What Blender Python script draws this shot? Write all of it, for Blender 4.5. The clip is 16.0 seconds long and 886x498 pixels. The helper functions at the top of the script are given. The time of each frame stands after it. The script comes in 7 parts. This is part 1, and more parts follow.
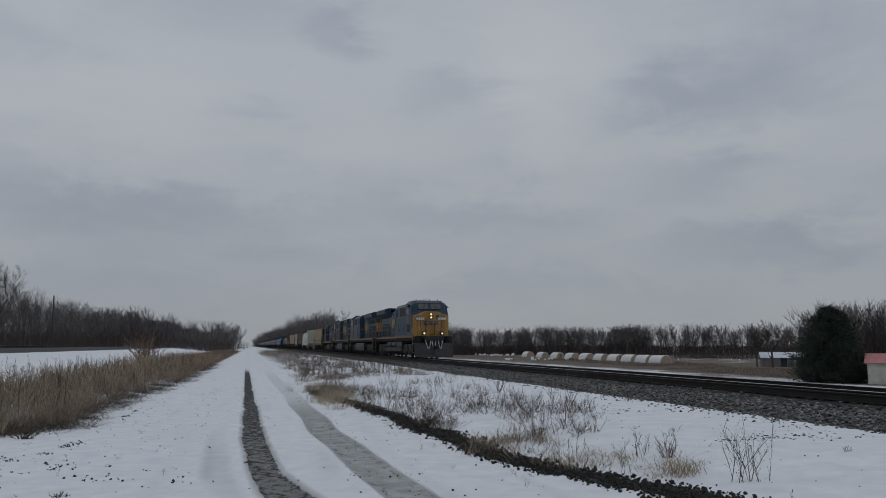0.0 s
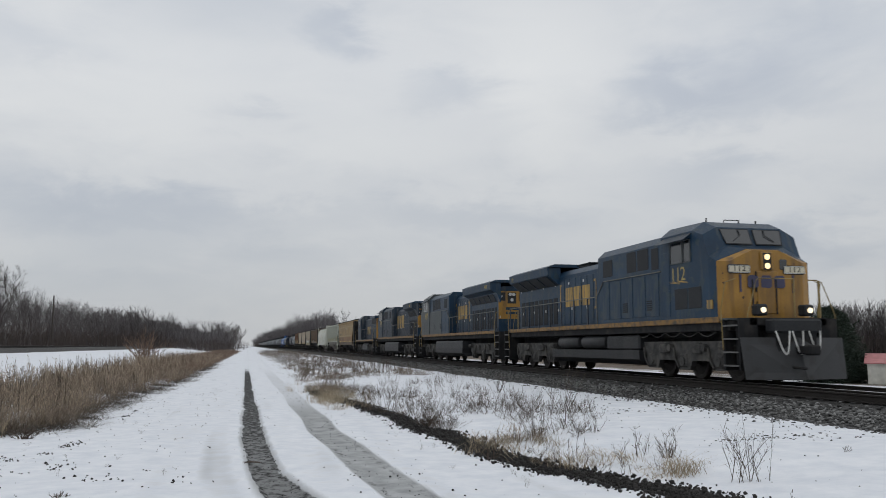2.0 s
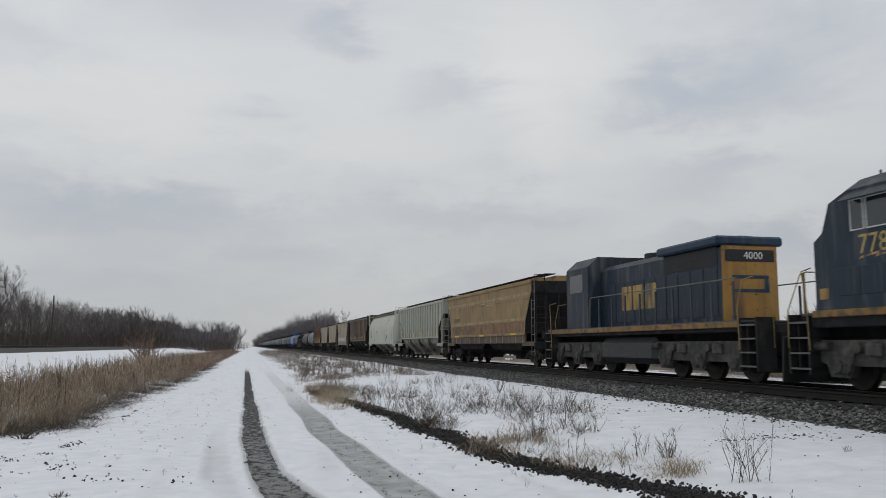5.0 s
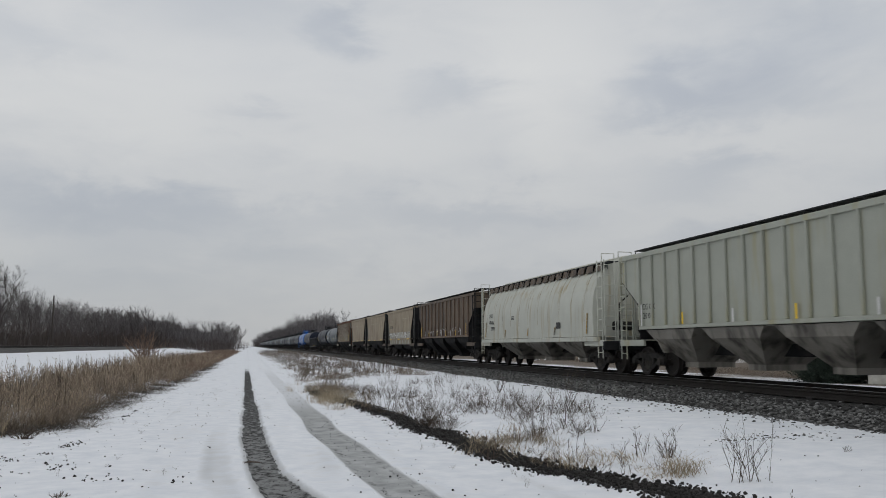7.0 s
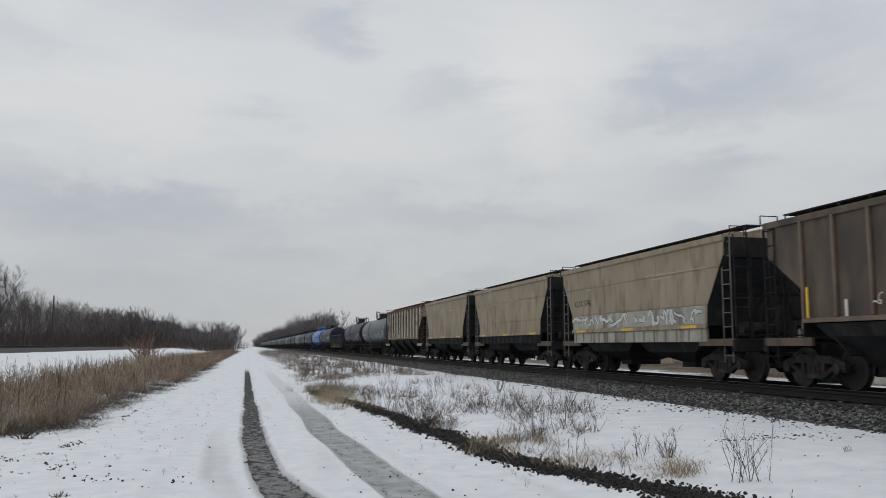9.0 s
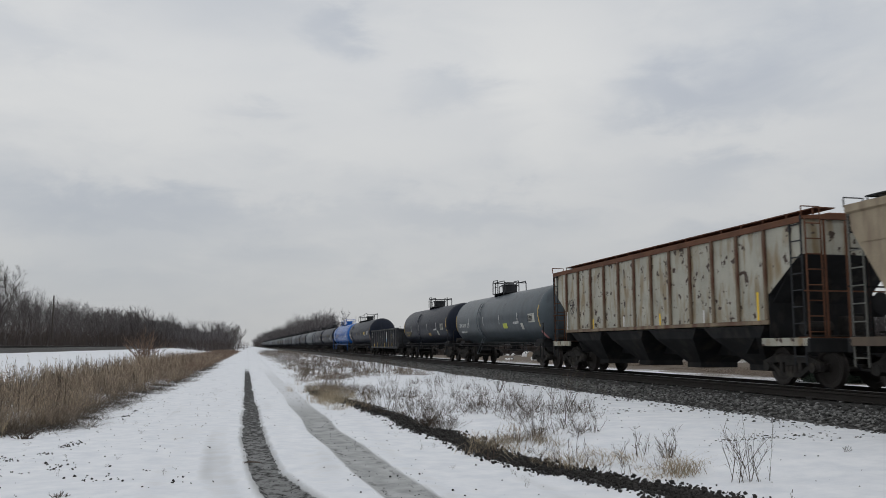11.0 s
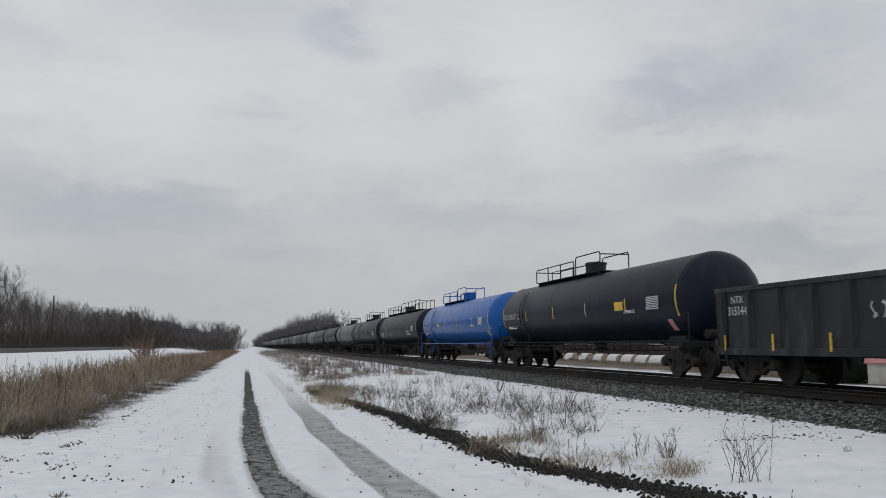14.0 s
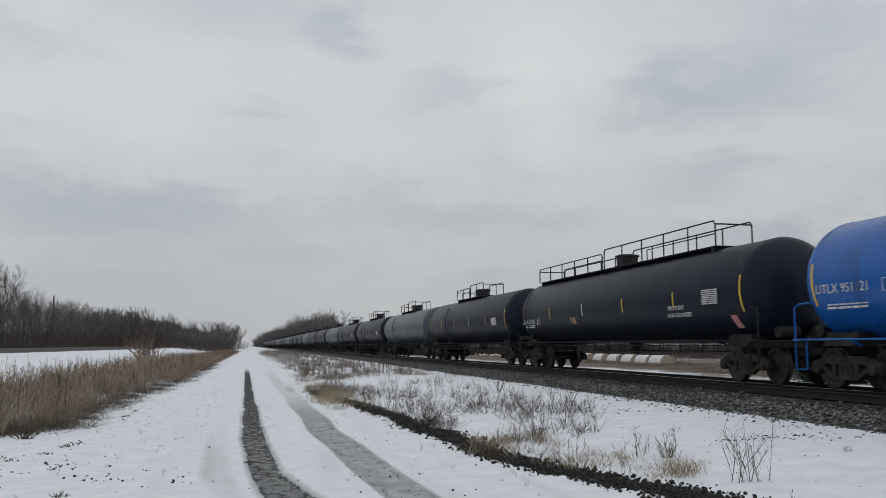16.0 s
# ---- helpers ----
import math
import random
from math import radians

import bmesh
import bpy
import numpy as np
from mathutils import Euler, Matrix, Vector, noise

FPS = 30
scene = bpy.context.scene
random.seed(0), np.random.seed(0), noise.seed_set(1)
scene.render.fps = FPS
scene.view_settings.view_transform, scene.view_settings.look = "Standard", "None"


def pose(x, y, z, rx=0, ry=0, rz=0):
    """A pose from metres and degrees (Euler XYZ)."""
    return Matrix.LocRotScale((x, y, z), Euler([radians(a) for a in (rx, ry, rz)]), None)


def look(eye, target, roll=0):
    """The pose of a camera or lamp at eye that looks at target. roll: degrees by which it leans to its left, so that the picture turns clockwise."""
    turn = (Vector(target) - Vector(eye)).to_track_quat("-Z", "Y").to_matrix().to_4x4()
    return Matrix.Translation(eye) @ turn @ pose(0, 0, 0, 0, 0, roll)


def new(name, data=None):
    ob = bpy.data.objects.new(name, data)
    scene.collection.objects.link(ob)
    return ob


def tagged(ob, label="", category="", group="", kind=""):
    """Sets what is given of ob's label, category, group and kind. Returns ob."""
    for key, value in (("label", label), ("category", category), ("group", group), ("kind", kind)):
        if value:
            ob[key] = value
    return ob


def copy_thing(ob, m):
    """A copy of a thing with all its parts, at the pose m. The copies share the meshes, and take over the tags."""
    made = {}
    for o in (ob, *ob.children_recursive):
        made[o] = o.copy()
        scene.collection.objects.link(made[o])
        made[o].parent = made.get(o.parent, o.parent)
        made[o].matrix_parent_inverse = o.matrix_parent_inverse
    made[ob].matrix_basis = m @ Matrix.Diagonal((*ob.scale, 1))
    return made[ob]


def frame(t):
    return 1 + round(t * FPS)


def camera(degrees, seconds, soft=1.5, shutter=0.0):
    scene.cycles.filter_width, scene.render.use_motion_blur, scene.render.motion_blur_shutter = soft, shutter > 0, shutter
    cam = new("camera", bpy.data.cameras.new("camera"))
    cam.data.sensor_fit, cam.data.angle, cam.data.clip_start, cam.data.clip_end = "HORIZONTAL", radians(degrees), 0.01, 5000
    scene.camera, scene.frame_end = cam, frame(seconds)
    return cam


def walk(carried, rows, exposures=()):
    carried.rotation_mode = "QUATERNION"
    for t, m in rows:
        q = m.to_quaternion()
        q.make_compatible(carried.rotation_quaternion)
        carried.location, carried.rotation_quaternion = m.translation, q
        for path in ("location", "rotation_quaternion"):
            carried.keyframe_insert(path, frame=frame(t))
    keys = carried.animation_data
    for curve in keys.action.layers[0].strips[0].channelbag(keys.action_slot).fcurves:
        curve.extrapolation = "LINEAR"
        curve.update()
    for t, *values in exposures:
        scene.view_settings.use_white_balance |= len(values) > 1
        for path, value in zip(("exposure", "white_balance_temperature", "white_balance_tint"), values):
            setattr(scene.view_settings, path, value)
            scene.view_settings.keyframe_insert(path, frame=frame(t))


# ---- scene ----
# World: x across the line (right), y along it, z = 0 at the rail head. Metres.
cam = camera(56.0, 16.0, soft=0.68, shutter=0.1)
CAM = pose(0, 0, 1.01, 96.62, 0, -13.16)
walk(cam, [(0, CAM), (16, CAM)], exposures=[(0, -0.72, 6050, 10), (0.25, -0.66, 6050, 10), (0.5, -0.48, 6100, 10), (0.8, -0.26, 6250, 10), (1.2, -0.06, 6350, 10), (1.6, 0.0, 6350, 10), (4.2, 0.0, 6420, 10), (6.3, -0.17, 6450, 10), (7.2, -0.12, 6420, 10), (7.6, -0.06, 6400, 10), (9.2, -0.05, 6430, 10), (11.3, -0.08, 6480, 10), (12.5, -0.14, 6520, 10), (14, -0.13, 6430, 10), (16, -0.14, 6380, 10)])

SPEED = 22.18          # m/s, the train runs towards the camera
TRACK_X = 14.25        # centre of the line the train runs on
LEFT_X = -27.0         # centre of the second line
ROAD_Z = -0.84
FIELD_Z = -3.3

# ---------------------------------------------------------------- sky and light
world = bpy.data.worlds.new("world")
scene.world = world
world.use_nodes = True


def build_sky():
    nt = world.node_tree
    nt.nodes.clear()
    N, L = nt.nodes.new, nt.links.new
    out, bg = N("ShaderNodeOutputWorld"), N("ShaderNodeBackground")
    sky = N("ShaderNodeTexSky")
    sky.sky_type, sky.sun_disc = "NISHITA", False
    sky.sun_elevation, sky.sun_rotation = radians(38), radians(150)
    sky.air_density, sky.dust_density = 1.0, 2.0
    co = N("ShaderNodeTexCoord")
    sep = N("ShaderNodeSeparateXYZ")
    L(co.outputs["Generated"], sep.inputs[0])

    def calc(op, a, b=None, c=None):
        n = N("ShaderNodeMath"); n.operation = op
        for k, v in enumerate((a, b, c)):
            if v is None:
                continue
            if isinstance(v, (int, float)):
                n.inputs[k].default_value = v
            else:
                L(v, n.inputs[k])
        return n.outputs[0]

    def cloud_noise(scale, detail, shift, flat=2.6, rough=0.5, distort=0.3):
        mp = N("ShaderNodeMapping")
        mp.inputs["Location"].default_value = shift
        mp.inputs["Scale"].default_value = (1.0, 1.0, flat)
        L(co.outputs["Generated"], mp.inputs[0])
        n = N("ShaderNodeTexNoise")
        n.inputs["Scale"].default_value, n.inputs["Detail"].default_value = scale, detail
        n.inputs["Roughness"].default_value, n.inputs["Distortion"].default_value = rough, distort
        L(mp.outputs[0], n.inputs["Vector"])
        return n.outputs["Fac"]

    big = cloud_noise(2.4, 3, (1.3, 0.2, 0.55), 2.3, 0.42)
    small = cloud_noise(6.5, 5, (0.4, 1.2, 0.1), 2.8, 0.55, 0.5)
    wisp = cloud_noise(13, 4, (2.2, 0.7, 0.9), 2.2, 0.6, 0.4)
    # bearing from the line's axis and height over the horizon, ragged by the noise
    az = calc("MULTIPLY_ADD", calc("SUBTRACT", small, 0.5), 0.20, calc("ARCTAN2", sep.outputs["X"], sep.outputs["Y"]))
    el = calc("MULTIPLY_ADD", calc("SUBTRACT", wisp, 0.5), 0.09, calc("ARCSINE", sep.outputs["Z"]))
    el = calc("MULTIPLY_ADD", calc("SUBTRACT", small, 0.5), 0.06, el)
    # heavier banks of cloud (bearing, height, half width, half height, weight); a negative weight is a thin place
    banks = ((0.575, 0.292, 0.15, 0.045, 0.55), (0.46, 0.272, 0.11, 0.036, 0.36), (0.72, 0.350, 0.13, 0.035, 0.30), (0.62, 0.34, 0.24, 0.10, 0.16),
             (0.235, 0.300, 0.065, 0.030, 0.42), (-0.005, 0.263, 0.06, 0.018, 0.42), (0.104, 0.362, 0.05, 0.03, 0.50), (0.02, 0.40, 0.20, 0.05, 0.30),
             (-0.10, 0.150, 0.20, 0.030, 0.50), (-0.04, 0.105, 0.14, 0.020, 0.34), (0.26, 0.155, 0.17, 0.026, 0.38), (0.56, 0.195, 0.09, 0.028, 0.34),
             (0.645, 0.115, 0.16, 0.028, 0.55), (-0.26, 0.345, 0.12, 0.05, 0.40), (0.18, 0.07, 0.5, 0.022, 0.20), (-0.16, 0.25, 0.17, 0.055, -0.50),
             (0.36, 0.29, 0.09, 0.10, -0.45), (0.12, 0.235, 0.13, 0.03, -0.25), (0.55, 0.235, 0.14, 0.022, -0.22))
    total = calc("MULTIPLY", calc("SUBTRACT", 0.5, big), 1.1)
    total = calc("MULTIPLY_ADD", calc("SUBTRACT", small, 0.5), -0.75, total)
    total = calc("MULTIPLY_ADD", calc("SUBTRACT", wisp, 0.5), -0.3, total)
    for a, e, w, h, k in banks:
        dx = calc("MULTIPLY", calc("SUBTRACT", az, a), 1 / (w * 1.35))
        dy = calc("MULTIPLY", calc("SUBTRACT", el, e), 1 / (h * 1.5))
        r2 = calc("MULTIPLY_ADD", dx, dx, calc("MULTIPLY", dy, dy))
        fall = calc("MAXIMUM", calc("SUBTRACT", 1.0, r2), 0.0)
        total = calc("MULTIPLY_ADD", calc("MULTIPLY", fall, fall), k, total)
    ramp = N("ShaderNodeValToRGB")
    e = ramp.color_ramp.elements
    e[0].position, e[0].color = 0.0, (0.640, 0.643, 0.635, 1)
    e[1].position, e[1].color = 1.0, (0.405, 0.435, 0.485, 1)
    m = e.new(0.38); m.color = (0.575, 0.585, 0.592, 1)
    m = e.new(0.66); m.color = (0.490, 0.512, 0.540, 1)
    L(calc("MULTIPLY_ADD", total, 0.62, 0.37), ramp.inputs[0])
    # an overcast sky grows brighter from the horizon to the zenith
    grow = N("ShaderNodeMapRange")
    grow.inputs[1].default_value, grow.inputs[2].default_value = 0.02, 0.32
    grow.inputs[3].default_value, grow.inputs[4].default_value = 0.93, 1.20
    L(sep.outputs["Z"], grow.inputs[0])
    lit = N("ShaderNodeVectorMath"); lit.operation = "SCALE"
    L(ramp.outputs[0], lit.inputs[0]); L(grow.outputs[0], lit.inputs["Scale"])
    dim = N("ShaderNodeMix"); dim.data_type = "RGBA"; dim.blend_type = "MULTIPLY"; dim.inputs[0].default_value = 1.0
    L(sky.outputs[0], dim.inputs[6]); dim.inputs[7].default_value = (0.1, 0.1, 0.1, 1)
    mix = N("ShaderNodeMix"); mix.data_type = "RGBA"; mix.inputs[0].default_value = 0.95
    L(dim.outputs[2], mix.inputs[6]); L(lit.outputs[0], mix.inputs[7])
    L(mix.outputs[2], bg.inputs["Color"])
    bg.inputs["Strength"].default_value = 1.0
    L(bg.outputs[0], out.inputs[0])


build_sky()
sun = new("sun", bpy.data.lights.new("sun", "SUN"))
sun.data.energy, sun.data.angle, sun.data.color = 0.22, radians(60), (1.0, 0.97, 0.93)
sun.matrix_basis = look((0, 0, 50), (-14, 22, 0))


# ---------------------------------------------------------------- materials
def mat(name, color, rough=0.7, metal=0.0, vary=0.25, scale=1.5, fine=30.0, bump=0.15, stain=None, amount=0.0,
        streak=0.12, per_piece=0.0, island=0.0, emit=0.0, spec=0.5, stain_scale=2.5, spots=None):
    """A worn surface: coarse and fine variation, stains that run down, fine relief."""
    m = bpy.data.materials.new(name)
    m.use_nodes = True
    nt = m.node_tree
    N, L = nt.nodes.new, nt.links.new
    b = nt.nodes["Principled BSDF"]
    b.inputs["Metallic"].default_value = metal
    b.inputs["Specular IOR Level"].default_value = spec
    co = N("ShaderNodeTexCoord")
    n1, n2 = N("ShaderNodeTexNoise"), N("ShaderNodeTexNoise")
    n1.inputs["Scale"].default_value, n1.inputs["Detail"].default_value = scale, 4
    n2.inputs["Scale"].default_value, n2.inputs["Detail"].default_value = fine, 3
    L(co.outputs["Object"], n1.inputs["Vector"]); L(co.outputs["Object"], n2.inputs["Vector"])
    ad = N("ShaderNodeMix"); ad.data_type = "FLOAT"; ad.inputs[0].default_value = 0.4
    L(n1.outputs["Fac"], ad.inputs[2]); L(n2.outputs["Fac"], ad.inputs[3])
    mr = N("ShaderNodeMapRange")
    mr.inputs[1].default_value, mr.inputs[2].default_value = 0.3, 0.7
    mr.inputs[3].default_value, mr.inputs[4].default_value = 1 - vary, 1 + vary
    L(ad.outputs[0], mr.inputs[0])
    value = mr.outputs[0]
    if per_piece:
        oi = N("ShaderNodeObjectInfo")
        pr = N("ShaderNodeMapRange")
        pr.inputs[3].default_value, pr.inputs[4].default_value = 1 - per_piece, 1 + per_piece
        L(oi.outputs["Random"], pr.inputs[0])
        mu = N("ShaderNodeMath"); mu.operation = "MULTIPLY"
        L(value, mu.inputs[0]); L(pr.outputs[0], mu.inputs[1])
        value = mu.outputs[0]
    if island:
        ge = N("ShaderNodeNewGeometry")
        ir = N("ShaderNodeMapRange")
        ir.inputs[3].default_value, ir.inputs[4].default_value = 1 - island, 1 + island
        L(ge.outputs["Random Per Island"], ir.inputs[0])
        mi = N("ShaderNodeMath"); mi.operation = "MULTIPLY"
        L(value, mi.inputs[0]); L(ir.outputs[0], mi.inputs[1])
        value = mi.outputs[0]
    col = N("ShaderNodeVectorMath"); col.operation = "SCALE"
    col.inputs[0].default_value = color
    L(value, col.inputs["Scale"])
    result = col.outputs[0]
    if stain:
        mp = N("ShaderNodeMapping"); mp.inputs["Scale"].default_value = (1, 1, streak)
        L(co.outputs["Object"], mp.inputs[0])
        n3 = N("ShaderNodeTexNoise")
        n3.inputs["Scale"].default_value, n3.inputs["Detail"].default_value = stain_scale, 6
        L(mp.outputs[0], n3.inputs["Vector"])
        r3 = N("ShaderNodeMapRange")
        r3.inputs[1].default_value, r3.inputs[2].default_value = 0.60 - 0.25 * amount, 0.80 - 0.25 * amount
        L(n3.outputs["Fac"], r3.inputs[0])
        mx = N("ShaderNodeMix"); mx.data_type = "RGBA"
        L(r3.outputs[0], mx.inputs[0]); L(result, mx.inputs[6]); mx.inputs[7].default_value = (*stain, 1)
        result = mx.outputs[2]
    if spots:
        n4 = N("ShaderNodeTexNoise")
        n4.inputs["Scale"].default_value, n4.inputs["Detail"].default_value = spots[1], 2
        L(co.outputs["Object"], n4.inputs["Vector"])
        r4 = N("ShaderNodeMapRange")
        r4.inputs[1].default_value, r4.inputs[2].default_value = spots[2], spots[2] + 0.05
        L(n4.outputs["Fac"], r4.inputs[0])
        mx = N("ShaderNodeMix"); mx.data_type = "RGBA"
        L(r4.outputs[0], mx.inputs[0]); L(result, mx.inputs[6]); mx.inputs[7].default_value = (*spots[0], 1)
        result = mx.outputs[2]
    L(result, b.inputs["Base Color"])
    rr = N("ShaderNodeMapRange")
    rr.inputs[1].default_value, rr.inputs[2].default_value = 0.3, 0.7
    rr.inputs[3].default_value, rr.inputs[4].default_value = max(rough - 0.1, 0.02), min(rough + 0.12, 1)
    L(n2.outputs["Fac"], rr.inputs[0]); L(rr.outputs[0], b.inputs["Roughness"])
    if bump:
        bp = N("ShaderNodeBump"); bp.inputs["Strength"].default_value = bump; bp.inputs["Distance"].default_value = 0.02
        L(n2.outputs["Fac"], bp.inputs["Height"]); L(bp.outputs[0], b.inputs["Normal"])
    if emit:
        b.inputs["Emission Color"].default_value = (*color, 1)
        b.inputs["Emission Strength"].default_value = emit
    return m


GRIME = (0.045, 0.042, 0.04)
RUST = (0.12, 0.05, 0.025)
M_BLUE = mat("loco_blue_paint", (0.010, 0.034, 0.068), 0.42, vary=0.35, scale=0.9, stain=(0.045, 0.060, 0.070), amount=0.3, stain_scale=5, spec=0.3, spots=((0.026, 0.046, 0.062), 2.2, 0.58))
M_GREY = mat("loco_grey_paint", (0.050, 0.060, 0.063), 0.45, stain=(0.085, 0.09, 0.086), amount=0.3, spec=0.35)
M_FADED = mat("faded_grey_blue_paint", (0.017, 0.029, 0.045), 0.5, vary=0.4, stain=(0.085, 0.092, 0.098), amount=0.3, stain_scale=3.2, spec=0.3)
M_YELLOW = mat("loco_yellow_paint", (0.32, 0.17, 0.027), 0.45, stain=(0.13, 0.075, 0.03), amount=0.45, spots=((0.07, 0.035, 0.02), 7.0, 0.69))
M_STRIPE = mat("grimy_stripe_yellow", (0.23, 0.125, 0.032), 0.6, stain=(0.06, 0.048, 0.036), amount=0.55, stain_scale=4, streak=1.0)
M_HANDRAIL = mat("handrail_yellow_paint", (0.25, 0.18, 0.06), 0.5, stain=GRIME, amount=0.35)
M_DARKRAIL = mat("handrail_dark_paint", (0.03, 0.04, 0.055), 0.5)
M_UNDER = mat("grimy_black_underframe", (0.019, 0.0195, 0.021), 0.85, vary=0.5, stain=(0.042, 0.039, 0.036), amount=0.4, streak=0.6, spec=0.2)
M_BOGIE = mat("dusty_cast_bogie", (0.028, 0.0265, 0.025), 0.85, vary=0.6, scale=4, stain=(0.062, 0.055, 0.048), amount=0.45, streak=1.0, spec=0.2)
M_TRUCK = mat("dusty_cast_running_gear", (0.060, 0.059, 0.057), 0.85, vary=0.6, scale=4, stain=(0.115, 0.108, 0.098), amount=0.4, streak=1.0, spec=0.25)
M_BOARD = mat("number_board_cream", (0.5, 0.47, 0.37), 0.5, emit=0.1)
M_TANKGREY = mat("fuel_tank_grime", (0.036, 0.038, 0.041), 0.5, vary=0.12, stain=(0.024, 0.024, 0.024), amount=0.35, streak=1.0, spec=0.35)
M_TANKDARK = mat("fuel_tank_black", (0.016, 0.017, 0.019), 0.5, stain=(0.03, 0.03, 0.03), amount=0.4, spec=0.35)
M_TREAD = mat("worn_step_edge", (0.10, 0.10, 0.098), 0.5, vary=0.4)
M_GREYRAIL = mat("worn_grey_handrail", (0.13, 0.13, 0.115), 0.5, stain=(0.05, 0.05, 0.05), amount=0.4)
M_WHEEL = mat("wheel_steel", (0.038, 0.033, 0.030), 0.65, metal=0.3)
M_GLASS = mat("cab_window_glass", (0.02, 0.025, 0.03), 0.06, vary=0.05, bump=0, spec=0.8)
M_GRILLE = mat("grille_black", (0.016, 0.018, 0.021), 0.75)
M_LAMP = mat("lamp_lens", (1.0, 0.72, 0.36), 0.2, emit=1.3, bump=0)
M_LAMP2 = mat("ditch_lamp_lens", (1.0, 0.82, 0.55), 0.2, emit=1.15, bump=0)
M_LENS = mat("unlit_lens", (0.5, 0.52, 0.52), 0.15, bump=0)
M_WHITE = mat("lettering_white", (0.62, 0.63, 0.62), 0.6, stain=GRIME, amount=0.2)
M_BLACKPAINT = mat("lettering_black", (0.03, 0.03, 0.03), 0.6)
M_LETTER = mat("lettering_yellow", (0.40, 0.25, 0.055), 0.55, stain=(0.05, 0.06, 0.065), amount=0.62, stain_scale=5)
M_NUMBER = mat("road_number_yellow", (0.40, 0.30, 0.09), 0.55, stain=(0.15, 0.14, 0.1), amount=0.25, stain_scale=8)
M_BAY = mat("grimy_hopper_bay", (0.25, 0.235, 0.205), 0.7, stain=(0.07, 0.062, 0.055), amount=0.55)
M_REFLECT = mat("reflector_yellow", (0.75, 0.5, 0.03), 0.4)
M_REFWHITE = mat("reflector_white", (0.6, 0.6, 0.58), 0.4)
M_TAN = mat("hopper_tan_paint", (0.32, 0.262, 0.18), 0.6, vary=0.25, scale=0.8, stain=(0.20, 0.15, 0.105), amount=0.45, stain_scale=3, streak=0.25)
M_OCHRE = mat("hopper_ochre_paint", (0.27, 0.185, 0.075), 0.6, vary=0.3, scale=0.8, stain=(0.17, 0.105, 0.05), amount=0.45, stain_scale=3, streak=0.3)
M_ORANGE = mat("rust_orange_lower_paint", (0.225, 0.125, 0.055), 0.65, vary=0.4, scale=1.2, stain=(0.11, 0.07, 0.04), amount=0.55, streak=0.6)
M_WASHED = mat("washed_out_streak", (0.35, 0.275, 0.16), 0.65, vary=0.4, scale=2, stain=(0.26, 0.18, 0.078), amount=0.75, streak=0.8)
M_PALE = mat("hopper_pale_green_grey_paint", (0.385, 0.40, 0.345), 0.55, vary=0.1, stain=(0.36, 0.34, 0.22), amount=0.35)
M_CREAM = mat("hopper_cream_paint", (0.52, 0.53, 0.47), 0.55, vary=0.1, stain=(0.36, 0.29, 0.15), amount=0.2, streak=0.1, stain_scale=3.2)
M_SEAM = mat("stained_weld_seam", (0.40, 0.36, 0.24), 0.6, vary=0.3, stain=(0.17, 0.12, 0.05), amount=0.6, streak=0.5, stain_scale=3)
M_BAND = mat("pale_grimy_band", (0.40, 0.39, 0.34), 0.65, vary=0.3, scale=3, stain=(0.16, 0.13, 0.1), amount=0.5)
M_SCRATCH = mat("chalky_scrape", (0.42, 0.37, 0.27), 0.7, vary=0.4, scale=6)
M_BROWN = mat("hopper_brown_paint", (0.122, 0.088, 0.060), 0.65, vary=0.35, scale=0.7, stain=(0.058, 0.046, 0.038), amount=0.6, stain_scale=1.6, streak=0.3)
# lighter than M_BROWN: the ribs' highlights are put into the colour, with worn edges
M_RIB = mat("worn_highlit_brown_rib", (0.185, 0.135, 0.10), 0.65, vary=0.3, stain=(0.09, 0.06, 0.045), amount=0.4)
M_RUSTRIB = mat("rust_streaked_rib", (0.22, 0.17, 0.115), 0.7, vary=0.4, stain=(0.11, 0.05, 0.03), amount=0.65, streak=0.3)
M_RUSTWHITE = mat("rusty_white_paint", (0.40, 0.39, 0.33), 0.6, stain=(0.25, 0.19, 0.11), amount=0.5, streak=0.25, stain_scale=3.5, spots=((0.05, 0.03, 0.022), 4.5, 0.615))
M_RUST = mat("rusted_steel", RUST, 0.85, vary=0.4)
M_BLACK = mat("tank_black_paint", (0.0085, 0.0125, 0.0245), 0.40, bump=0, stain=(0.016, 0.020, 0.032), amount=0.4, spec=0.15)
M_TGREY = mat("tank_grey_paint", (0.070, 0.088, 0.102), 0.38, bump=0, stain=(0.055, 0.064, 0.073), amount=0.4, spec=0.3)
M_TBLUE = mat("tank_blue_paint", (0.008, 0.108, 0.40), 0.28, vary=0.12, bump=0, stain=(0.010, 0.075, 0.28), amount=0.3, spec=0.3)
M_GOND = mat("gondola_black_paint", (0.026, 0.028, 0.033), 0.7, vary=0.4, stain=(0.075, 0.073, 0.07), amount=0.42, spec=0.3)
M_GOLD = mat("faded_gold_spray", (0.34, 0.27, 0.12), 0.7, vary=0.4)
M_SAFETY = mat("placard_yellow_green", (0.5, 0.55, 0.08), 0.6)
M_DIAMOND = mat("placard_red_white", (0.55, 0.25, 0.25), 0.6)
M_PAPER = mat("placard_paper", (0.5, 0.5, 0.45), 0.7)
M_BLUESIGN = mat("sign_blue", (0.12, 0.3, 0.5), 0.6)
M_RAIL = mat("rail_steel_side", (0.022, 0.019, 0.017), 0.75, vary=0.3, spec=0.25)
M_RAILTOP = mat("rail_head_polished", (0.42, 0.42, 0.43), 0.35, metal=0.9)
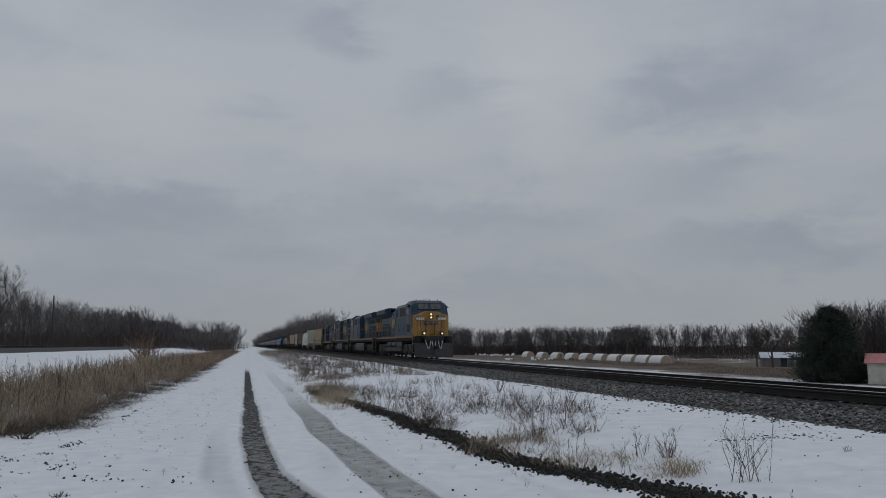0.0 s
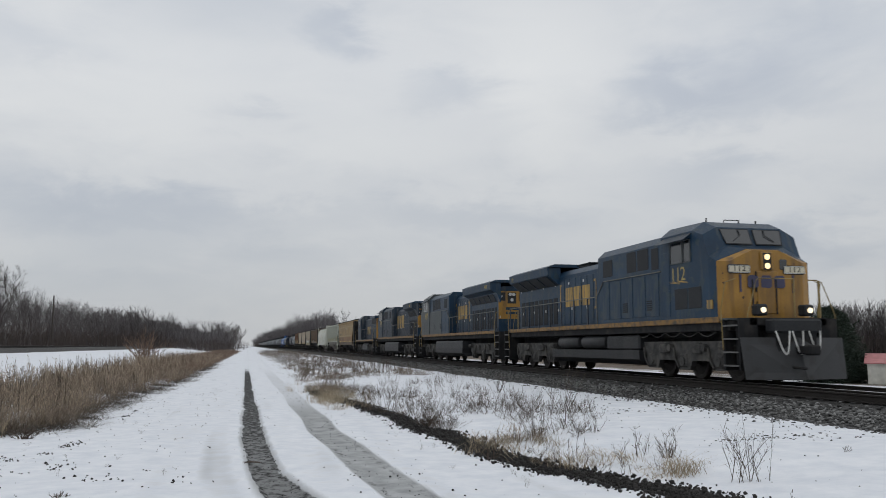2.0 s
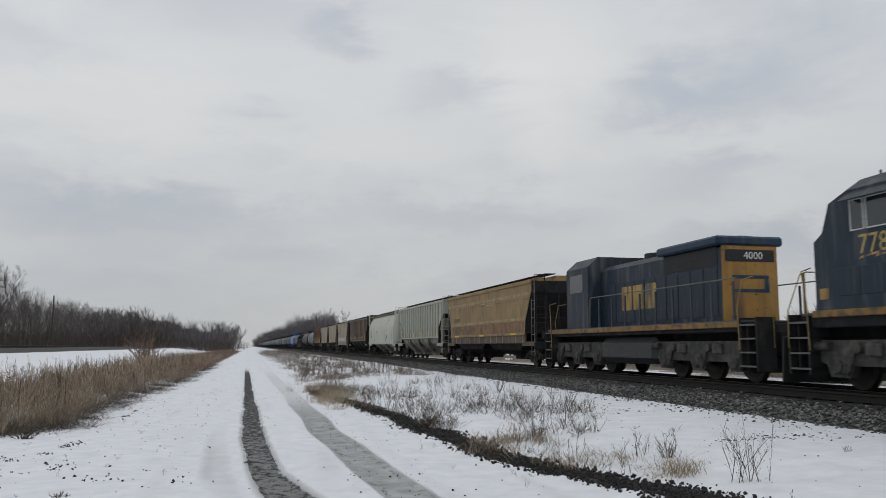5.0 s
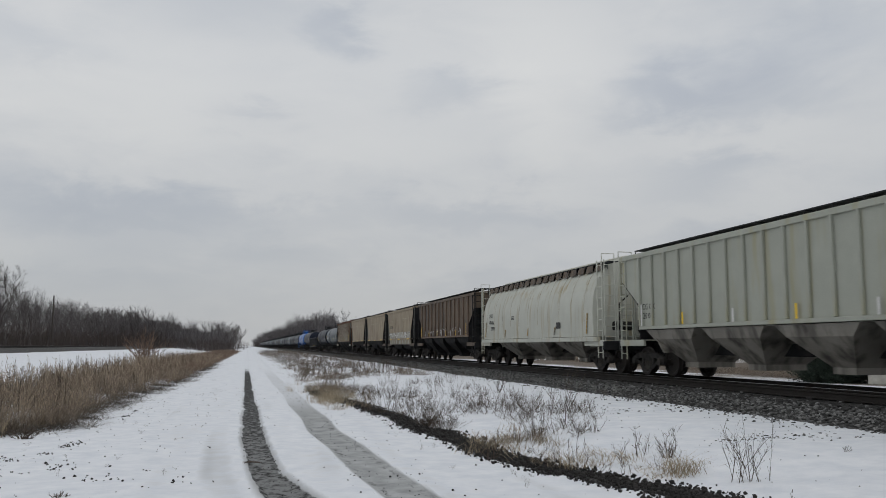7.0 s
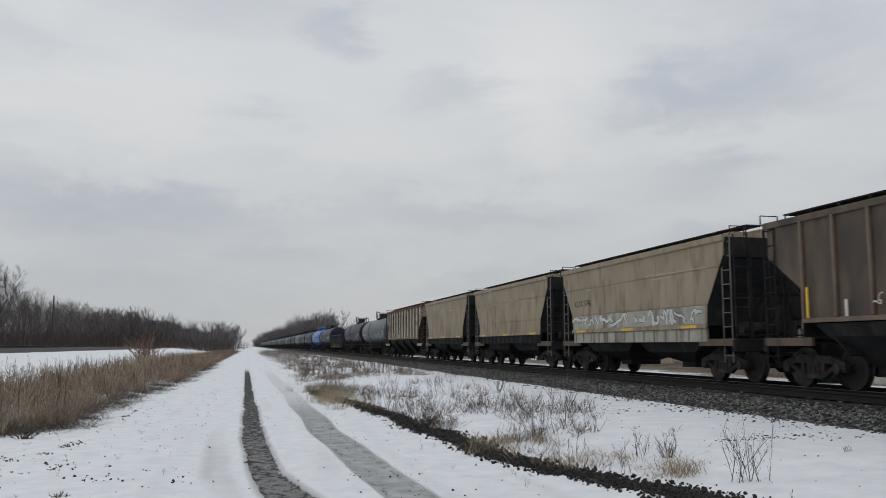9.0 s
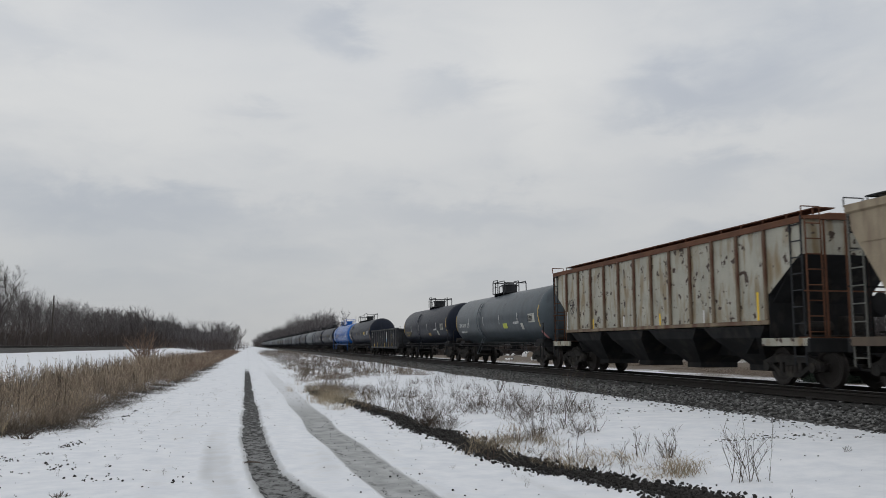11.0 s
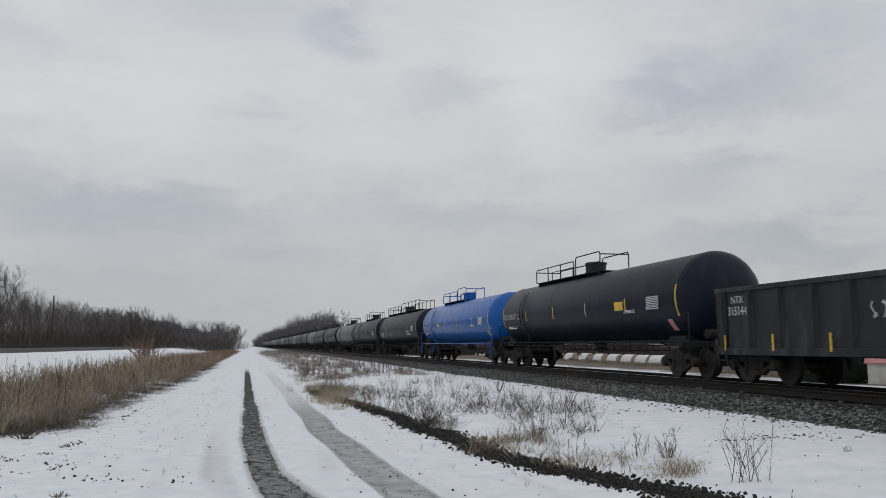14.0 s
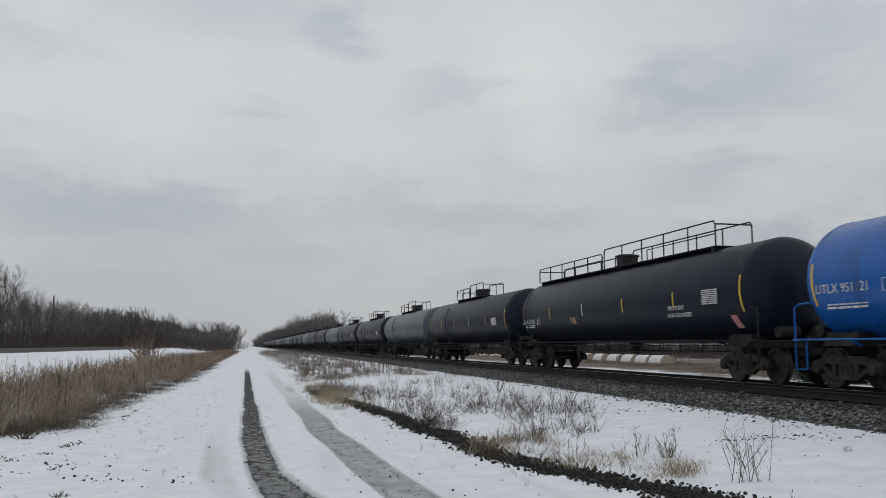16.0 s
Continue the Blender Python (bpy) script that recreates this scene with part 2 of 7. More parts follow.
M_TIE = mat("creosote_tie", (0.02, 0.018, 0.017), 0.9, per_piece=0.3)
M_STONE = mat("ballast_stone", (0.15, 0.15, 0.147), 0.9, vary=0.5, scale=9, fine=60, island=0.8)
M_CLOD = mat("cinder_clods", (0.022, 0.02, 0.019), 0.95, vary=0.5, scale=6, island=0.5)
M_BARK = mat("bark_grey_brown", (0.075, 0.066, 0.062), 0.95, vary=0.3, scale=4)
M_WOODS = mat("bare_woods", (0.114, 0.105, 0.108), 0.95, vary=0.35, scale=0.15, fine=3, bump=0, island=0.3)
M_THICKET = mat("thicket_twigs", (0.082, 0.068, 0.064), 0.95, vary=0.35, scale=0.2, fine=3, bump=0, island=0.3)
M_STRAW = mat("dry_straw", (0.36, 0.295, 0.205), 0.9, vary=0.35, scale=0.8, fine=14, bump=0, island=0.3)
M_DULLGRASS = mat("dull_brown_grass", (0.205, 0.165, 0.128), 0.9, vary=0.4, scale=0.5, fine=10, bump=0, island=0.45)
M_REDGRASS = mat("dry_russet_grass", (0.20, 0.138, 0.104), 0.9, vary=0.45, scale=0.5, fine=10, bump=0, island=0.4)
M_TANGRASS = mat("pale_tan_grass", (0.33, 0.265, 0.195), 0.9, vary=0.35, scale=0.6, fine=12, bump=0, island=0.35)
M_MATTED = mat("matted_dark_grass", (0.10, 0.085, 0.07), 0.95, vary=0.4, scale=0.8, fine=12, bump=0, island=0.4)
M_STEM = mat("dry_weed_stem", (0.088, 0.068, 0.053), 0.9, vary=0.3, scale=3, bump=0, island=0.35)
M_NEEDLE = mat("evergreen_needles", (0.027, 0.042, 0.029), 0.8, vary=0.5, scale=2, fine=12, bump=0)
M_PINKROOF = mat("red_metal_roof", (0.42, 0.16, 0.16), 0.6)
M_WALL = mat("cream_siding", (0.5, 0.49, 0.44), 0.7)
M_SHED = mat("grey_boards", (0.16, 0.15, 0.15), 0.85)
M_SNOWROOF = mat("snowy_metal_roof", (0.62, 0.66, 0.72), 0.6)
M_BALEWRAP = mat("bale_wrap_white", (0.74, 0.74, 0.74), 0.5, vary=0.1)
M_HAY = mat("hay_end", (0.36, 0.30, 0.24), 0.95)


def ground_material():
    """Snow over soil, with mud in the wheel ruts and dark cinders; the weights come from the mesh, their edges from noise."""
    m = bpy.data.materials.new("snowy_ground")
    m.use_nodes = True
    nt = m.node_tree
    N, L = nt.nodes.new, nt.links.new
    b = nt.nodes["Principled BSDF"]
    co = N("ShaderNodeTexCoord")
    at = N("ShaderNodeAttribute"); at.attribute_name = "cover"
    sep = N("ShaderNodeSeparateColor")
    L(at.outputs["Color"], sep.inputs[0])

    def noise_at(scale, detail=5, stretch=(1, 1, 1), rough=0.6):
        mp = N("ShaderNodeMapping"); mp.inputs["Scale"].default_value = stretch
        L(co.outputs["Object"], mp.inputs[0])
        n = N("ShaderNodeTexNoise")
        n.inputs["Scale"].default_value, n.inputs["Detail"].default_value, n.inputs["Roughness"].default_value = scale, detail, rough
        L(mp.outputs[0], n.inputs["Vector"])
        return n.outputs["Fac"]

    def weight(channel, noise_out, spread, lo=0.42, hi=0.58):
        """channel + (noise - 0.5) * spread, cut to a soft edge"""
        s = N("ShaderNodeMath"); s.operation = "MULTIPLY_ADD"
        L(noise_out, s.inputs[0]); s.inputs[1].default_value = spread; s.inputs[2].default_value = -0.5 * spread
        a = N("ShaderNodeMath"); a.operation = "ADD"
        L(s.outputs[0], a.inputs[0]); L(channel, a.inputs[1])
        r = N("ShaderNodeMapRange"); r.inputs[1].default_value, r.inputs[2].default_value = lo, hi
        L(a.outputs[0], r.inputs[0])
        return r.outputs[0]

    def ramp(fac, lo, hi, a=0.3, b2=0.7):
        r = N("ShaderNodeValToRGB")
        r.color_ramp.elements[0].position, r.color_ramp.elements[0].color = a, (*lo, 1)
        r.color_ramp.elements[1].position, r.color_ramp.elements[1].color = b2, (*hi, 1)
        L(fac, r.inputs[0])
        return r.outputs[0]

    def over(fac, under, top):
        x = N("ShaderNodeMix"); x.data_type = "RGBA"
        L(fac, x.inputs[0]); L(under, x.inputs[6]); L(top, x.inputs[7])
        return x.outputs[2]

    coarse, mid, fine = noise_at(0.35), noise_at(2.5), noise_at(14)
    grit = noise_at(8, 8, (0.9, 0.6, 1), 0.8)
    specks = noise_at(5.5, 7, (1, 0.6, 1), 0.78)
    snow = ramp(mid, (0.71, 0.742, 0.795), (0.855, 0.872, 0.905))
    soil = ramp(fine, (0.05, 0.04, 0.031), (0.165, 0.125, 0.088))
    patchy = noise_at(0.16, 4, (1, 0.5, 1), 0.6)
    mott = N("ShaderNodeMix"); mott.data_type = "FLOAT"; mott.inputs[0].default_value = 0.4
    L(specks, mott.inputs[2]); L(patchy, mott.inputs[3])
    dash = noise_at(9, 4, (0.8, 0.5, 1), 0.65)
    wet = N("ShaderNodeMath"); wet.operation = "MULTIPLY_ADD"
    L(at.outputs["Alpha"], wet.inputs[0]); wet.inputs[1].default_value = 0.30; L(dash, wet.inputs[2])
    mud = ramp(wet.outputs[0], (0.014, 0.014, 0.014), (0.20, 0.205, 0.205), 0.63, 0.80)
    cinder = ramp(grit, (0.012, 0.012, 0.012), (0.13, 0.127, 0.123), 0.42, 0.68)
    slush = ramp(mid, (0.25, 0.26, 0.262), (0.47, 0.482, 0.487), 0.3, 0.7)
    c = over(weight(sep.outputs["Green"], mott.outputs[0], 1.5, 0.43, 0.57), snow, soil)
    c = over(weight(at.outputs["Alpha"], mid, 0.7, 0.22, 0.72), c, slush)
    ragged = noise_at(7, 6, (1, 0.8, 1), 0.75)
    worn = noise_at(7, 6, (1, 0.34, 1), 0.7)
    c = over(weight(sep.outputs["Red"], worn, 1.0, 0.43, 0.57), c, mud)
    c = over(weight(sep.outputs["Blue"], ragged, 1.1, 0.46, 0.56), c, cinder)
    L(c, b.inputs["Base Color"])
    b.inputs["Roughness"].default_value = 0.75
    b.inputs["Specular IOR Level"].default_value = 0.25
    h = N("ShaderNodeMix"); h.data_type = "FLOAT"; h.inputs[0].default_value = 0.5
    L(fine, h.inputs[2]); L(grit, h.inputs[3])
    bp = N("ShaderNodeBump"); bp.inputs["Strength"].default_value = 0.5; bp.inputs["Distance"].default_value = 0.03
    L(h.outputs[0], bp.inputs["Height"]); L(bp.outputs[0], b.inputs["Normal"])
    return m


M_GROUND = ground_material()


# ---------------------------------------------------------------- mesh building
class Shape:
    """Collects vertices and faces of one mesh."""

    def __init__(self):
        self.v, self.f = [], []

    def add(self, verts, faces):
        n = len(self.v)
        self.v.extend(verts)
        self.f.extend([tuple(i + n for i in f) for f in faces])
        return self

    def box(self, x0, x1, y0, y1, z0, z1, c=0.0):
        """A box with chamfered edges of width c."""
        if c <= 0:
            v = [(x, y, z) for x in (x0, x1) for y in (y0, y1) for z in (z0, z1)]
            return self.add(v, [(0, 1, 3, 2), (4, 6, 7, 5), (0, 4, 5, 1), (2, 3, 7, 6), (0, 2, 6, 4), (1, 5, 7, 3)])
        mid = Vector(((x0 + x1) / 2, (y0 + y1) / 2, (z0 + z1) / 2))
        h = Vector(((x1 - x0) / 2, (y1 - y0) / 2, (z1 - z0) / 2))
        bm = bmesh.new()
        vs = []
        for sx in (-1, 1):
            for sy in (-1, 1):
                for sz in (-1, 1):
                    for k in range(3):
                        q = [sx * h.x, sy * h.y, sz * h.z]
                        for j in range(3):
                            if j != k:
                                q[j] -= math.copysign(min(c, abs(q[j])), q[j])
                        vs.append(bm.verts.new(mid + Vector(q)))
        r = bmesh.ops.convex_hull(bm, input=vs)
        bm.verts.ensure_lookup_table(); bm.verts.index_update()
        self.add([tuple(q.co) for q in bm.verts], [tuple(q.index for q in f.verts) for f in bm.faces])
        bm.free()
        return self

    def loft(self, rings, caps=True, closed=True):
        n = len(rings[0])
        v = [tuple(p) for r in rings for p in r]
        f = []
        for i in range(len(rings) - 1):
            for j in range(n if closed else n - 1):
                k = (j + 1) % n
                f.append((i * n + j, i * n + k, (i + 1) * n + k, (i + 1) * n + j))
        if caps:
            f.append(tuple(reversed(range(n))))
            f.append(tuple(range((len(rings) - 1) * n, len(rings) * n)))
        return self.add(v, f)

    def cyl(self, p0, p1, r0, r1=None, n=12, caps=True):
        r1 = r0 if r1 is None else r1
        p0, p1 = Vector(p0), Vector(p1)
        d = (p1 - p0).normalized()
        a = d.orthogonal().normalized()
        b = d.cross(a)
        ring = lambda p, r: [p + (a * math.cos(2 * math.pi * i / n) + b * math.sin(2 * math.pi * i / n)) * r for i in range(n)]
        return self.loft([ring(p0, r0), ring(p1, r1)], caps)

    def tube(self, pts, r, n=6):
        pts = [Vector(p) for p in pts]
        rings = []
        a = None
        for i, p in enumerate(pts):
            d = ((pts[min(i + 1, len(pts) - 1)] - p).normalized() + (p - pts[max(i - 1, 0)]).normalized()).normalized()
            a = d.orthogonal().normalized() if a is None else (a - d * a.dot(d)).normalized()
            b = d.cross(a)
            rings.append([p + (a * math.cos(2 * math.pi * k / n) + b * math.sin(2 * math.pi * k / n)) * r for k in range(n)])
        return self.loft(rings)

    def lathe(self, profile, axis="y", n=24, origin=(0, 0, 0)):
        """profile: (radius, along) pairs."""
        rings = []
        for r, s in profile:
            ring = []
            for i in range(n):
                c, q = r * math.cos(2 * math.pi * i / n), r * math.sin(2 * math.pi * i / n)
                p = {"y": (c, s, q), "x": (s, c, q), "z": (c, q, s)}[axis]
                ring.append((p[0] + origin[0], p[1] + origin[1], p[2] + origin[2]))
            rings.append(ring)
        return self.loft(rings)

    def prism(self, poly, axis, a0, a1):
        """poly: 2D points in the two other axes, in the order of xyz."""
        put = {"x": lambda p, a: (a, p[0], p[1]), "y": lambda p, a: (p[0], a, p[1]), "z": lambda p, a: (p[0], p[1], a)}[axis]
        return self.loft([[put(p, a0) for p in poly], [put(p, a1) for p in poly]])

    def slab(self, quad, t):
        """A plate of thickness t on four corners."""
        q = [Vector(p) for p in quad]
        nrm = (q[1] - q[0]).cross(q[3] - q[0]).normalized() * t
        return self.loft([q, [p + nrm for p in q]])

    def mesh(self, name, material):
        me = bpy.data.meshes.new(name)
        me.from_pydata([tuple(p) for p in self.v], [], self.f)
        bm = bmesh.new(); bm.from_mesh(me)
        bmesh.ops.recalc_face_normals(bm, faces=bm.faces)
        bm.to_mesh(me); bm.free()
        me.materials.append(material)
        return me


def smooth(me, limit=35):
    """Smooth shading but for edges sharper than limit degrees."""
    me.polygons.foreach_set("use_smooth", [True] * len(me.polygons))
    bm = bmesh.new(); bm.from_mesh(me)
    for e in bm.edges:
        if len(e.link_faces) == 2 and e.calc_face_angle(0) > radians(limit):
            e.smooth = False
    bm.to_mesh(me); bm.free()
    return me


def part(name, shape, material, parent, label="", soft=False):
    me = shape.mesh(name, material)
    if soft:
        smooth(me)
    ob = new(name, me)
    ob.parent = parent
    return tagged(ob, label)


def share(name, me, parent, m=None):
    """Another object on a mesh that exists."""
    ob = new(name, me)
    ob.parent = parent
    if m is not None:
        ob.matrix_basis = m
    return ob


def lettering(text, height, material, parent, place, facing, name="lettering", width=None):
    """Flat raised lettering. facing: -x, +x, -y or +y; place: its middle."""
    cu = bpy.data.curves.new("text", "FONT")
    cu.body, cu.size, cu.extrude = text, height / 0.7, 0.002
    cu.align_x, cu.align_y = "CENTER", "CENTER"
    cu.resolution_u = 2
    tmp = bpy.data.objects.new("text", cu)
    me = bpy.data.meshes.new_from_object(tmp)
    bpy.data.objects.remove(tmp)
    me.materials.clear(); me.materials.append(material)
    turn = {"-x": ((0, -1, 0), (0, 0, 1)), "+x": ((0, 1, 0), (0, 0, 1)), "-y": ((1, 0, 0), (0, 0, 1)), "+y": ((-1, 0, 0), (0, 0, 1))}[facing]
    a, u = Vector(turn[0]), Vector(turn[1])
    nrm = a.cross(u)
    k = 1.0
    if width and len(me.vertices):
        xs = [q.co.x for q in me.vertices]
        k = width / (max(xs) - min(xs))
    for q in me.vertices:
        q.co = Vector(place) + a * (q.co.x * k) + u * q.co.y + nrm * (q.co.z + 0.003)
    ob = new(name, me)
    ob.parent = parent
    return ob


def thing(name, m, label, category, group="", kind=""):
    ob = new(name)
    ob.matrix_basis = m
    return tagged(ob, label, category, group, kind)


# ---------------------------------------------------------------- ground
def ease(a, b, v):
    t = min(max((v - a) / (b - a), 0.0), 1.0)
    return t * t * (3 - 2 * t)


def line(v, pts):
    """Piecewise linear through (v, value) pairs."""
    for (a, p), (b, q) in zip(pts, pts[1:]):
        if v <= b:
            return p + (q - p) * max(v - a, 0) / (b - a)
    return pts[-1][1]


def rut_left(y):
    return line(y, [(0, 1.3), (9.5, 0.70), (11, 0.50), (13, 0.33), (17, 0.19), (30, 0.13), (60, 0.07), (90, 0.0), (400, 0.0)]) + 0.05 * noise.noise((0, y * 0.25, 1))


def rut_right(y):
    return line(y, [(0, 2.4), (9.5, 2.07), (14, 1.88), (19, 1.70), (30, 1.69), (50, 1.55), (400, 1.4)]) + 0.06 * noise.noise((3, y * 0.2, 1))


def berm(y):
    return line(y, [(0, 5.6), (9.2, 5.05), (9.9, 4.98), (10.6, 4.63), (11.8, 4.29), (12.7, 4.0), (13.8, 3.77), (17.1, 3.65), (19.2, 3.47), (22.5, 3.35), (25.6, 3.15), (28.8, 2.8), (31.6, 2.36), (60, 2.8), (400, 3.0)])


def weed_edge(y):
    """The edge of the left weeds along the road."""
    return line(y, [(0, -7.0), (18, -5.7), (19.8, -4.7), (20.8, -4.05), (26, -4.1), (33, -3.95), (45.6, -3.3), (66, -3.2), (140, -2.8), (400, -2.6)]) + 0.25 * noise.noise((1, y * 0.35, 2))


def height(x, y):
    n = noise.noise((x * 0.35, y * 0.35, 0)) * 0.06 + noise.noise((x * 1.3, y * 1.3, 5)) * 0.025
    if x >= 20.5:
        return line(x, [(20.5, -1.75), (26, -2.9), (34, FIELD_Z), (5000, FIELD_Z)]) + n
    if x >= 10.8:
        z = line(x, [(10.8, -0.52), (12.5, -0.31), (12.8, -0.225), (15.8, -0.225), (16.3, -0.27), (17.6, -0.8), (20.5, -1.75)])
        return z + n * 0.25
    if x <= -12:
        z = line(-x, [(12, -0.75), (21.6, 0.30), (22.6, 0.34), (23.2, 0.42), (25.2, 0.76), (28.8, 0.76), (31, 0.4), (45, 0.5), (5000, 0.5)])
        return z + n * 0.5
    xb = berm(y)
    we = weed_edge(y)
    if x > xb:
        k = (x - xb) / max(10.8 - xb, 0.1)
        z = -0.84 + 0.34 * k + 0.10 * math.sin(k * math.pi) + n * 1.1
        far = ease(30, 70, y)
        z += 0.06 * far
    elif x > we:
        z = ROAD_Z + n * 0.35
        for r, w, d in ((rut_left(y), 0.26, 0.045), (rut_right(y), 0.32, 0.03)):
            q = abs(x - r)
            z -= d * (1 - ease(w * 0.6, w * 1.25, q))
            z += 0.012 * math.exp(-((q - w * 1.7) / 0.14) ** 2)
    else:
        k = min((we - x) / 2.0, 1.0)
        z = ROAD_Z + (0.02 + 0.07 * k) + n * 1.4 * k
        z += (-0.75 - z) * ease(-8, -12, x) if x < -8 else 0
    z += 0.03 * math.exp(-((x - xb - 0.25) / 0.3) ** 2) * (0.7 + 3 * n) * (1 - ease(30, 50, y))
    return z


def cover(x, y):
    """Weights of mud, soil and cinders at a place."""
    mud = soil = cinder = slush = 0.0
    we, xb = weed_edge(y), berm(y)
    q = abs(x - rut_left(y))
    near = 1 - ease(11, 21, y)
    wide = (0.22 + 0.08 * (1 - ease(9.5, 14, y)) - 0.05 * ease(18, 34, y)) * (1 + 0.30 * noise.noise((5, y * 1.1, 3)) * ease(14, 22, y))
    lump = noise.noise((2, y * 0.5, 9))
    mud = (0.80 + 0.25 * lump) * (1 - ease(wide * 0.75, wide * 1.35, q)) * (1 - 0.75 * ease(48, 82, y))
    slush = (0.62 + 0.38 * near * (1 - ease(wide * 0.5, wide * 1.1, q)) - 0.22 * ease(20, 40, y)) * (1 - ease(wide * 1.05, wide * 1.7, q)) * (0.95 + 0.3 * lump) * (1 - 0.6 * ease(50, 90, y))
    q = abs(x - rut_right(y))
    far = (1 - 0.62 * ease(17, 34, y)) * (1 - 0.7 * ease(45, 85, y))
    mud = max(mud, far * (0.24 + 0.22 * math.exp(-((q - 0.24) / 0.08) ** 2)) * (1 - ease(0.28, 0.42, q)))
    slush = max(slush, far * 0.95 * (1 - ease(0.28, 0.40, q)))
    smear = 0.55 * (1 - ease(0.08, 0.45, abs(x - rut_left(y) + 0.72))) * (1 - ease(14, 26, y)) * (0.7 + 0.6 * noise.noise((x * 2.2, y * 0.16, 4)))
    slush = max(slush, smear, 0.14 + 0.25 * noise.noise((x * 2.2, y * 0.18, 12)) if -2 < x < xb else 0)
    if 10.75 <= x <= 17.4:
        cinder = 0.95 if x > 10.9 else 0.5
    elif x > 17.4:
        soil = line(x, [(17.4, 0.8), (19, 0.25), (40, 0.22), (58, 0.30), (68, 0.60), (82, 0.78), (100, 0.74), (125, 0.6), (5000, 0.62)])
    elif x <= -22.4:
        cinder = 0.95 if x > -30 else 0.0
        soil = 0.9
    elif x < we:
        d = we - x
        soil = 0.24 + 0.24 * ease(0.2, 1.2, d) if x > -9.5 else line(-x, [(9.5, 0.45), (12, 0.3), (14, 0.14), (20.6, 0.16), (21.4, 0.5), (21.8, 0.2), (22.4, 0.3)])
    elif x > xb:
        d = x - xb
        near = 1 - ease(34, 46, y)
        cinder = 0.72 * (1 - ease(0.14, 0.48, abs(d - 0.3))) * near
        soil = 0.06 + 0.13 * ease(12, 18, y) * (1 - ease(8.5, 10.5, x)) + 0.05 * ease(26, 50, y) + 0.08 * ease(60, 120, y)
    else:
        soil = 0.06 + 0.12 * ease(0, 1, x < we + 1.2)
        if 12 < y < 26:
            cinder = 0.52 * (1 - ease(0.05, 0.3, abs(x + 3.15))) * ease(15, 17, y) + 0.36 * (1 - ease(0.3, 1.0, abs(x + 3.8))) * (1 - ease(15, 18, y))
    return mud, soil, cinder, slush


def spaced(stops):
    """Values from (start, step) stops."""
    out, (v, _) = [], stops[0]
    for (a, s), (b, _) in zip(stops, stops[1:]):
        n = max(int(round((b - a) / s)), 1)
        out += [a + (b - a) * i / n for i in range(n)]
    return out + [stops[-1][0]]


def build_ground():
    xs = spaced([(-3000, 500), (-500, 60), (-60, 4), (-32, 0.8), (-20, 1.0), (-8, 0.35), (-3, 0.12), (-0.9, 0.045), (2.7, 0.1), (7, 0.25), (10.5, 0.2), (18, 0.5), (24, 4), (60, 15), (200, 60), (600, 400), (3000, 1)])
    ys = spaced([(-300, 60), (-10, 4), (6, 0.2), (26, 0.5), (50, 1.2), (110, 4), (250, 15), (600, 100), (1500, 700), (4500, 1)])
    nx = len(xs)
    v, c = [], []
    for y in ys:
        for x in xs:
            v.append((x, y, height(x, y)))
            c.append(cover(x, y))
    f = [(j * nx + i, j * nx + i + 1, (j + 1) * nx + i + 1, (j + 1) * nx + i) for j in range(len(ys) - 1) for i in range(nx - 1)]
    me = bpy.data.meshes.new("ground")
    me.from_pydata(v, [], f)
    at = me.color_attributes.new("cover", "FLOAT_COLOR", "POINT")
    at.data.foreach_set("color", np.array(c, dtype=np.float32).ravel())
    me.polygons.foreach_set("use_smooth", [True] * len(f))
    me.materials.append(M_GROUND)
    return tagged(new("ground", me), "flat snowy field with muddy vehicle track, ditch and railway banks", "ground", kind="structure")


build_ground()


def railway(name, x, z, y0, y1, label, tie_from, tie_to):
    top = thing(name, pose(x, 0, z), label, "railway track", kind="structure")
    prof = [(-0.07, -0.18), (0.07, -0.18), (0.07, -0.168), (0.012, -0.15), (0.009, -0.05), (0.034, -0.038), (0.036, -0.008),
            (-0.036, -0.008), (-0.034, -0.038), (-0.009, -0.05), (-0.012, -0.15), (-0.07, -0.168)]
    for s in (-1, 1):
        rail = part("rail", Shape().prism([(p[0] + s * 0.753, p[1]) for p in prof], "y", y0, y1), M_RAIL, top, "rusty steel rail")
        part("rail_head", Shape().prism([(s * 0.753 - 0.034, -0.008), (s * 0.753 + 0.034, -0.008), (s * 0.753 + 0.026, 0), (s * 0.753 - 0.026, 0)], "y", y0, y1), M_RAILTOP, rail, "polished running surface")
    tie = Shape().box(-1.42, 1.3, -0.115, 0.115, -0.37, -0.19, 0.012).mesh("tie", M_TIE)
    plate = Shape().box(-0.175, 0.175, -0.09, 0.09, -0.191, -0.1805).mesh("tie_plate", M_RAIL)
    y = tie_from
    while y < tie_to:
        o = share("tie", tie, top, pose(random.uniform(-0.05, 0.05), y, random.uniform(-0.015, 0.01), 0, 0, random.uniform(-0.8, 0.8)))
        if y < 45 and x > 0:
            for k in (-0.753, 0.753):
                share("tie_plate", plate, o, pose(k, 0, 0))
        y += 0.53
    return top


